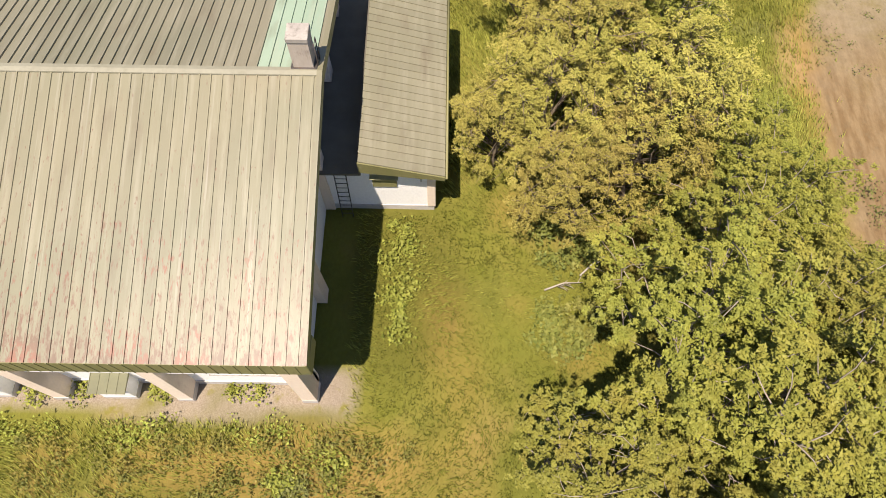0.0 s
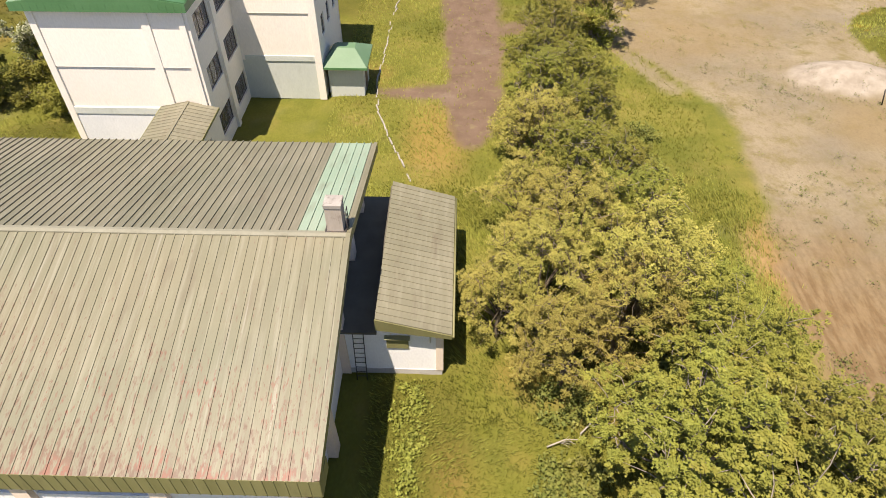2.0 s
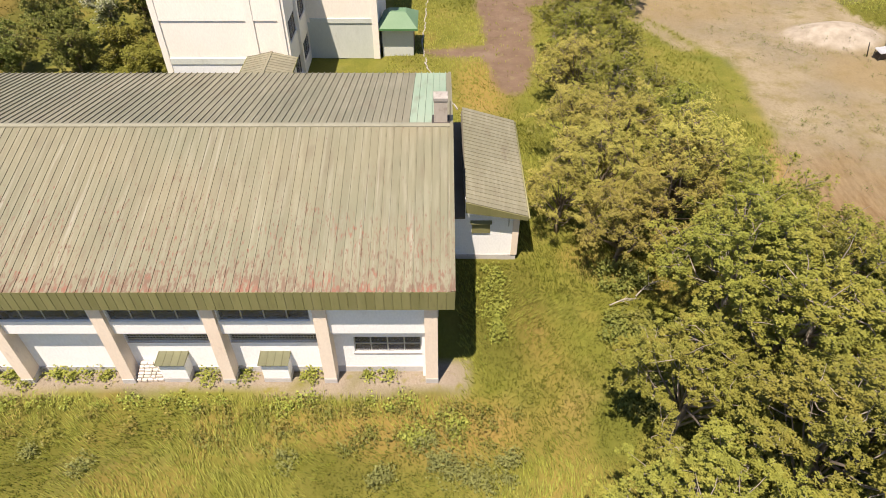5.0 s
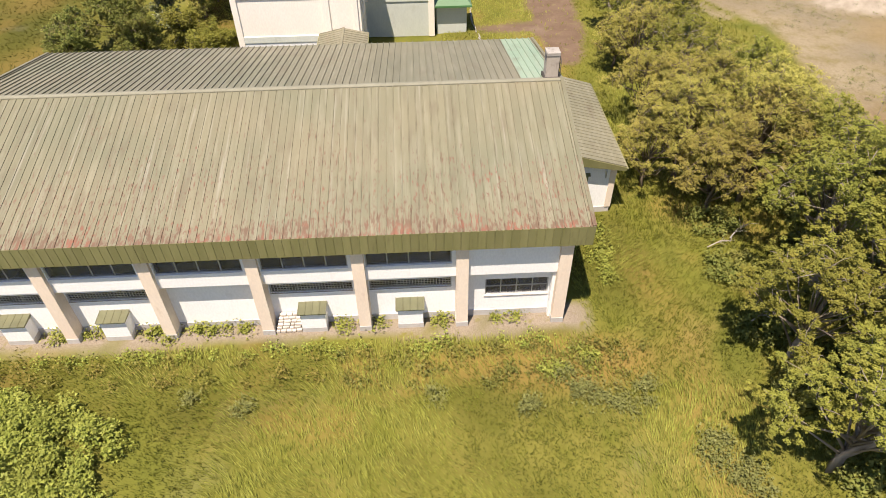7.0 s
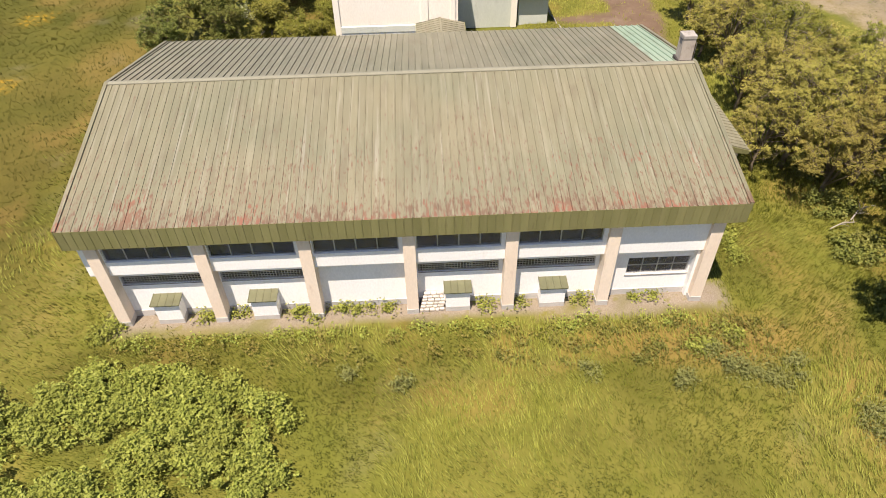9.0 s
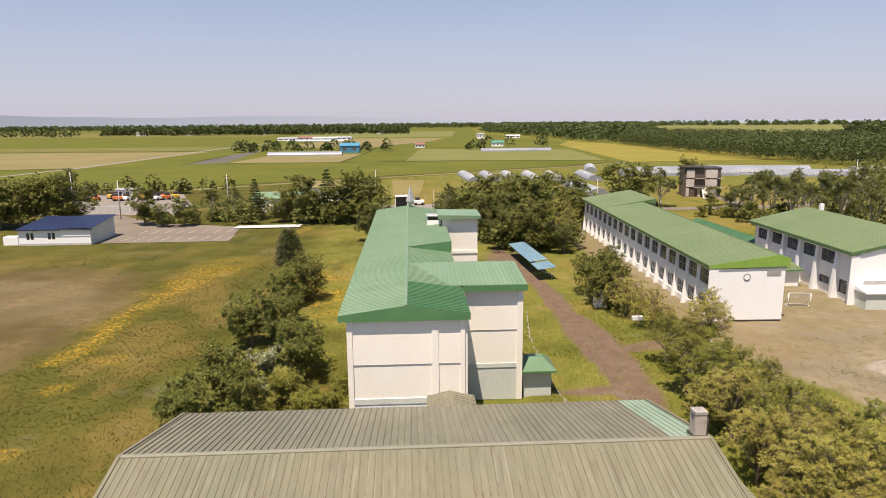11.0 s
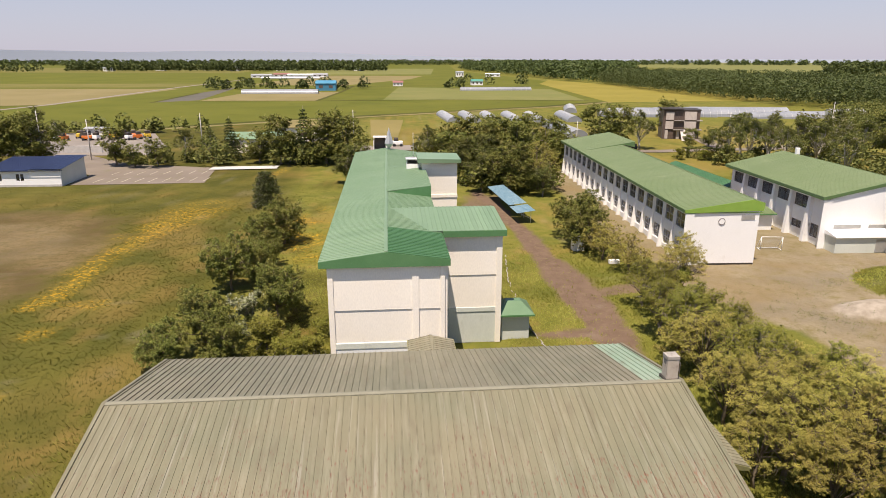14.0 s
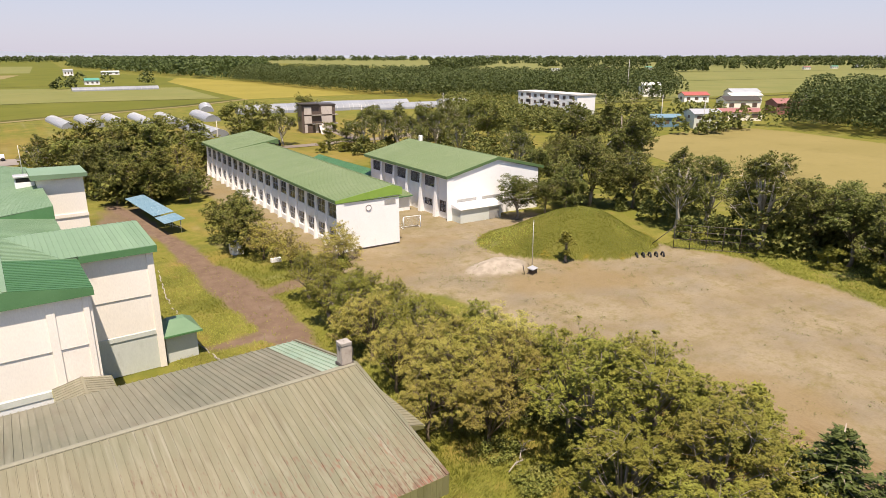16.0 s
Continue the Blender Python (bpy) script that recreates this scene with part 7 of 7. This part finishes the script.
def fill(corners, spacing, seed):
    rng = np.random.RandomState(seed)
    xs, ys = [c[0] for c in corners], [c[1] for c in corners]
    gx, gy = np.meshgrid(np.arange(min(xs), max(xs), spacing), np.arange(min(ys), max(ys), spacing))
    gx, gy = gx + rng.uniform(-0.45, 0.45, gx.shape) * spacing, gy + rng.uniform(-0.45, 0.45, gy.shape) * spacing
    keep = inside(gx, gy, corners)
    return np.stack([gx[keep], gy[keep]], -1), rng


M_WOOD = leaves("far_wood_leaves", (0.055, 0.075, 0.024), (0.10, 0.12, 0.036), (0.115, 0.125, 0.042))
s, r = fill([(206, 410), (222, 335), (262, 262), (330, 300), (430, 400), (420, 560), (300, 900), (215, 700)], 9.0, 1)
far_wood("near_wood", "dark green wood with an uneven leafy edge", s, r.uniform(11, 17, len(s)), M_WOOD, 0.95, 170, 1)
s, r = fill([(215, 700), (300, 900), (560, 1500), (900, 2600), (420, 2600), (160, 1650)], 20.0, 2)
far_wood("long_wood", "long dark wood running to the horizon", s, r.uniform(15, 22, len(s)), M_WOOD, 3.0, 65, 2)
s, r = fill([(240, 108), (232, 62), (400, 40), (420, 110), (330, 135)], 8.5, 3)
far_wood("meadow_wood", "dark wood at the hay meadow's edge", s, r.uniform(13, 20, len(s)), M_WOOD, 0.7, 620, 3)
s, r = fill([(120, 152), (135, 140), (215, 205), (205, 255), (260, 262), (255, 275), (190, 270), (150, 200)], 9.0, 4)
far_wood("lane_wood", "trees and scrub along the lane", s, r.uniform(4, 9, len(s)), M_LEAF_DARK, 0.6, 330, 4)
s, r = fill([(255, 262), (300, 215), (420, 280), (700, 520), (640, 620), (430, 420)], 17.0, 5)
far_wood("village_wood", "scattered trees round the village", s, r.uniform(9, 16, len(s)), M_WOOD, 1.1, 260, 5)
bands = []
rb = np.random.RandomState(6)
for x0, y0, x1, y1, n in ((-1500, 1500, -730, 1420, 60), (-700, 1500, -20, 1480, 130), (-700, 1530, -20, 1510, 130), (-2600, 2500, 400, 2700, 170), (1000, 1050, 1900, 700, 120), (1100, 1500, 3300, 1300, 220), (1500, 2200, 4200, 1700, 220), (620, 900, 1050, 1300, 60), (900, 640, 1010, 660, 14), (1150, 700, 1230, 640, 10), (760, 560, 790, 575, 5), (1350, 560, 1420, 520, 8), (-3500, 3500, 900, 3700, 220)):
    t = np.linspace(0, 1, n)
    bands.append(np.stack([x0 + (x1 - x0) * t + rb.uniform(-8, 8, n), y0 + (y1 - y0) * t + rb.uniform(-14, 14, n)], -1))
s = np.concatenate(bands)
far_wood("shelter_belts", "dark shelter belts across the far plain", s, rb.uniform(13, 20, len(s)), M_WOOD, 3.4, 70, 6)
t = np.linspace(-3600, 4500, 1500)
s = np.stack([t + rb.uniform(-8, 8, 1500), np.interp(t, (-3600, 0, 1800, 4500), (2700, 3300, 2300, 1500)) + rb.uniform(-40, 420, 1500)], -1)
far_wood("horizon_belts", "thin dark line of woods along the horizon", s, rb.uniform(14, 24, len(s)), M_WOOD, 5.0, 46, 17)
s = np.stack([rb.uniform(-175, -20, 26), rb.uniform(575, 600, 26)], -1)
far_wood("farm_trees", "trees round the distant farms", np.concatenate([s, np.array([[40, 600], [46, 596], [52, 604], [63, 690], [70, 690], [92, 684], [116, 640], [119, 636], [-142, 610], [-150, 612]])]), rb.uniform(6, 12, 36), M_WOOD, 1.6, 90, 7)
s = np.stack([rb.uniform(-62, -27, 26), rb.uniform(146, 168, 26)], -1)
far_wood("pine_scrub", "dense dark trees and scrub behind the school house", s, rb.uniform(3, 8, 26), M_LEAF_DARK, 0.6, 190, 9)
s = np.stack([rb.uniform(-84, -58, 18), rb.uniform(152, 158, 18)], -1)
far_wood("parking_scrub", "low scrub below the trees behind the car park", s, rb.uniform(1.5, 4, 18), M_LEAF_DARK, 0.5, 160, 19)
s = np.stack([rb.uniform(-7, 32, 60), rb.uniform(134, 164, 60)], -1)
far_wood("drive_scrub", "dense dark trees and scrub beyond the bicycle shelter", s, rb.uniform(4, 9, 60), M_LEAF_SHRUB, 0.8, 150, 10)
s = np.stack([rb.uniform(1, 19, 26), rb.uniform(106, 126, 26)], -1)
far_wood("shelter_scrub", "leafy scrub behind the bicycle shelter", s, rb.uniform(3, 6, 26), M_LEAF_SHRUB, 0.5, 220, 18)
s = np.stack([np.linspace(74, 96, 44) + rb.uniform(-2, 9, 44), np.linspace(24, -14, 44) + rb.uniform(-3, 3, 44)], -1)
far_wood("edge_scrub", "leafy scrub below the trees at the field edge", s, rb.uniform(3, 7, 44), M_LEAF_DARK, 0.55, 200, 11)
s = np.stack([rb.uniform(68, 112, 60), rb.uniform(74, 150, 60)], -1)
far_wood("hall_scrub", "scrub and small trees behind the assembly hall", s, rb.uniform(2, 6, 60), M_LEAF_DARK, 0.6, 180, 12)
s = np.stack([rb.uniform(70, 90, 27), rb.uniform(18, 62, 27)], -1)
far_wood("shade_scrub", "dense dark scrub below the trees behind the mound", s, rb.uniform(2, 5, 27), M_LEAF_DARK, 0.4, 330, 15)
rh = np.random.RandomState(16)
c = rh.uniform(-1, 1, (2600, 3))
side = rh.randint(0, 3, 2600)
c[np.arange(2600), side] = np.sign(c[np.arange(2600), side]) * rh.uniform(0.93, 1.03, 2600)
v, f = scatter_leaves(c * np.array([6.0, 1.7, 1.5]) + np.array([0, 0, 1.4]), 0.15, 2, 0.3, rh, 0, 0.6, 0.9)
hedge = tagged(new("clipped_hedge", quads("clipped_hedge", v, f, M_LEAF_DARK)), "clipped dark green box hedge along the lane", "hedge")
hedge.matrix_basis = pose(73.0, 150.6, 0, 0, 0, -30)
s = np.stack([rb.uniform(185, 275, 46), rb.uniform(112, 165, 46)], -1)
s = s[np.abs((s[:, 0] - 205) * 0.2 + s[:, 1] - 132) > 9]
far_wood("village_scrub", "garden trees between the village houses", s, rb.uniform(4, 9, len(s)), M_LEAF_DARK, 1.1, 110, 13)
s = np.stack([rb.uniform(148, 178, 40), rb.uniform(140, 200, 40)], -1)
far_wood("flat_trees", "leafy trees before the apartment block", s, rb.uniform(4, 8, 40), M_LEAF_DARK, 0.9, 150, 14)
s = np.stack([rb.uniform(-160, -84, 16), rb.uniform(226, 236, 16)], -1)
far_wood("yard_scrub", "dark scrub behind the works yard", s, rb.uniform(4, 7, 16), M_LEAF_DARK, 1.2, 60, 8)


def tufts(name, label, area, count, mat, height, width, blades, seed, keep):
    """Grass: fans of thin blades over an area, where keep allows."""
    rng = np.random.RandomState(seed)
    x, y = rng.uniform(area[0], area[1], count), rng.uniform(area[2], area[3], count)
    ok = rng.rand(count) < keep(x, y)
    x, y = x[ok], y[ok]
    z = ground_height(x, y)
    n = len(x)
    lean = rough_noise(x, y, 6, 71) * 6.3
    a = rng.uniform(0, 6.283, (n, blades))
    h = height * rng.uniform(0.5, 1.25, (n, blades)) * (0.6 + 0.8 * rough_noise(x, y, 2.5, 73)[:, None])
    bx, by = x[:, None] + rng.normal(0, 0.07, (n, blades)), y[:, None] + rng.normal(0, 0.07, (n, blades))
    tx, ty = bx + (np.cos(a) * 0.35 + np.cos(lean)[:, None] * 0.5) * h, by + (np.sin(a) * 0.35 + np.sin(lean)[:, None] * 0.5) * h
    wx, wy = -np.sin(a) * width, np.cos(a) * width
    zz = np.broadcast_to(z[:, None], a.shape)
    v = np.stack([np.stack([bx - wx, by - wy, zz - 0.03], -1), np.stack([bx + wx, by + wy, zz - 0.03], -1), np.stack([tx, ty, zz + h], -1)], 2).reshape(-1, 3)
    f = np.arange(len(v)).reshape(-1, 3)
    return tagged(new(name, quads(name, v, f, mat)), label, "grass", kind="stuff")


def grass_keep(x, y):
    zone, growth = zones(x, y)
    clear = (x < -31.4) | (x > 1.2) | (y < -0.9) | (y > 19.5)
    clear &= ~((x > -22) & (x < -2) & (y > 26) & (y < 90) & (x < -4.8)) & ~((x > -15) & (x < -10.4) & (y > 18) & (y < 28)) & ~((x > -0.5) & (x < 5) & (y > 8.7) & (y < 19))
    fade = np.clip((x + 41) / 13, 0.0, 1) * np.clip((72 - y) / 25, 0, 1) * np.clip((26 - x) / 4, 0, 1)
    fade = fade * np.clip((y + 25) / 10, 0, 1)
    return clear * fade * np.clip(1 - zone[:, 0] * 0.97 - zone[:, 1] * 0.95 - zone[:, 2], 0, 1)


tufts("meadow_grass", "rank uncut meadow grass, green and straw-coloured", (-44, 26, -25, 24), 145000, M_GRASS, 0.34, 0.022, 3, 5, grass_keep)
tufts("yard_grass", "rough grass round the school house", (-30, 24, 20, 72), 70000, M_GRASS_PALE, 0.18, 0.03, 3, 6, grass_keep)


def west_keep(x, y):
    return ((x < -22) | (y < 19)) * np.clip((x + 105) / 40, 0, 1) * np.clip((125 - y) / 60, 0, 1) * np.clip(1 - zones(x, y)[1][:, 3] * 1.6 - zones(x, y)[1][:, 2] * 0.8, 0, 1) * np.clip((-24 - x) / 14, 0, 1)


tufts("west_grass", "tall rank grass in the western meadow", (-105, -24, -14, 125), 80000, M_GRASS_WEST, 0.17, 0.035, 3, 7, west_keep)


def weeds(name, label, spots, mat, leaf, per, seed, lift=0.45, gaps=0.0):
    """Leafy weeds over patches (x, y, reach): low mounds of broad leaves."""
    rng = np.random.RandomState(seed)
    centres = []
    for x, y, reach in spots:
        n = int(15 * reach * reach) + 3
        a, d = rng.uniform(0, 6.283, n), reach * rng.rand(n) ** 0.5
        px, py = x + np.cos(a) * d, y + np.sin(a) * d * 0.8
        pz = ground_height(px, py) + lift * rng.uniform(0.3, 1.0, n) * (1.15 - (d / reach) ** 2 * 0.6)
        centres.append(np.stack([px, py, pz], -1)[rough_noise(px, py, 1.1, 95) >= gaps])
    c = np.concatenate(centres)
    v, f = scatter_leaves(c, rng.uniform(0.25, 0.75, len(c)), per, leaf, rng, 0, 0.75, 0.6)
    return tagged(new(name, quads(name, v, f, mat)), label, "weeds", kind="stuff")


def mound_keep(x, y):
    return np.clip(mound_height(x, y) * 3, 0, 1) * 0.9


tufts("mound_grass", "long soft grass on the mound", (36, 70, 26, 58), 34000, M_GRASS_PALE, 0.18, 0.03, 3, 8, mound_keep)


def edge_keep(x, y):
    zone, _ = zones(x, y)
    return np.clip(1 - zone[:, 0] * 1.05, 0, 1) * (x > 61) * 0.9


tufts("edge_grass", "rough grass along the field edge", (60, 84, -12, 34), 22000, M_GRASS_PALE, 0.18, 0.04, 3, 9, edge_keep)
weeds("knotweed_patch", "dense low patch of bright leafy weeds in the meadow", [(-34, -5.5, 3.0), (-30.5, -5.0, 2.6), (-27.5, -4.8, 2.2), (-25, -5.4, 2.2), (-23, -6.6, 2.2), (-26, -7.8, 2.4), (-22.5, -8.8, 1.6), (-34, -9, 2.0), (-30, -10.5, 2.4), (-36, -7, 2), (-26.5, -10.5, 1.8)], M_LEAF_WEED, 0.115, 90, 1, 1.0, 0.43)
weeds("mugwort_clump", "grey-green mugwort clumps standing in the dry grass", [(0.3, -4.5, 0.75), (1.4, -4.9, 0.95), (2.4, -5.3, 0.8), (3.2, -4.4, 0.6), (5.2, -7.6, 0.9), (5.9, -8.8, 0.9), (6.5, -9.6, 0.7), (-2.7, -5.1, 0.6), (-0.5, -3.3, 0.55), (-7.0, -4.3, 0.5), (-18.5, -4.0, 0.5), (-15.8, -4.6, 0.4)], M_LEAF_FERN, 0.085, 60, 2, 0.35)
weeds("wall_weeds", "leafy weeds along the gymnasium's footing", [(-30.9, 0.2, 0.7), (-26.3, 0.35, 0.5), (-24.4, 0.4, 0.5), (-21.3, 0.4, 0.6), (-20.4, 0.1, 0.3), (-18.5, 0.5, 0.45), (-16.5, 0.5, 0.45), (-11.5, 0.3, 0.55), (-9.6, 0.45, 0.45), (-6.3, 0.35, 0.5), (-3.5, 0.4, 0.35), (-2.2, 0.45, 0.35), (-31.2, -0.6, 0.9), (-19.2, 0.55, 0.4), (-17.4, 0.55, 0.35)], M_LEAF_WEED, 0.1, 44, 3, 0.3)
weeds("path_weeds", "ragged weeds along the edge of the gravel", [(-30 + 1.15 * i + 0.4 * math.sin(5.0 * i), -1.35 + 0.3 * math.sin(3.1 * i), 0.42 + 0.2 * math.sin(7.3 * i)) for i in range(27) if i % 4 != 2], M_LEAF_WEED, 0.09, 22, 4, 0.35)
weeds("rusty_weeds", "withered brownish weeds along the gravel strip", [(-30.5 + 0.62 * i + 0.4 * math.sin(4.1 * i), -2.3 + 0.75 * math.sin(2.3 * i), 0.38 + 0.18 * math.sin(5.7 * i)) for i in range(54) if i % 5], M_LEAF_RUST, 0.09, 16, 9, 0.4)
weeds("verge_weeds", "dark tangled weeds in the rough grass before the gravel", [(-11.5 + 0.36 * i + 0.5 * math.sin(3.7 * i), -2.6 + 1.1 * math.sin(1.9 * i), 0.34 + 0.16 * math.sin(6.1 * i)) for i in range(42) if i % 4], M_LEAF_SHRUB, 0.085, 22, 10, 0.35)
weeds("shade_weeds", "leafy weeds along the edge of the gymnasium's shadow", [(3.1 + 0.3 * math.sin(2.7 * i), 3.0 + 0.8 * i, 0.5) for i in range(7)] + [(0.6, -2.6, 0.8), (-1.0, -3.0, 0.7)], M_LEAF_WEED, 0.12, 34, 5, 0.3)
weeds("undergrowth", "tangled undergrowth beneath the tree belt", [(11.2 + 3.4 * (i % 3) + math.sin(4.0 * i), -9 + 1.35 * i, 1.6) for i in range(30)], M_LEAF_SHRUB, 0.13, 36, 6, 0.8)
weeds("field_weeds", "scattered tufts of weeds on the bare playing field", [(px, py, 0.05 + 0.22 * SPOT.random() ** 4) for px, py in ((24.5 + 37 * SPOT.random() ** 1.4, -8 + 58 * SPOT.random()) for _ in range(2600)) if rough_noise(px, py, 5.0, 91) ** 2 + 0.25 * drift(px, py, 1.3, 92) > 0.25 + 0.45 * SPOT.random()], M_LEAF_DARK, 0.07, 8, 7, 0.08)


def dead_branch(x, y, z, turn, size, seed):
    rng = np.random.RandomState(seed)
    ob = thing("dead_branch", "bleached dead branch caught at the edge of the trees", "branch", (x, y, z), turn)
    part("stem", tubes([([Vector((0, 0, 0)), Vector((size * 0.5, 0.1, 0.25)), Vector((size, 0, 0.2))], [0.045, 0.035, 0.012])], "stem", M_DEADWOOD, 5), None, ob)
    for i in range(8):
        p = Vector((size * rng.uniform(0.25, 0.95), 0, 0.22))
        d = Vector((rng.uniform(0.1, 0.6), rng.uniform(-0.6, 0.6), rng.uniform(-0.05, 0.5))) * size * 0.55
        part("twig", tubes([([p, p + d * 0.5 + Vector((0, 0, 0.08)), p + d], [0.02, 0.013, 0.006])], "twig", M_DEADWOOD, 4), None, ob)


dead_branch(9.6, -0.9, 0.35, 20, 1.8, 1)
dead_branch(9.4, 4.9, 0.3, 10, 1.7, 2)
dead_branch(11.0, 5.6, 0.3, 35, 1.8, 3)
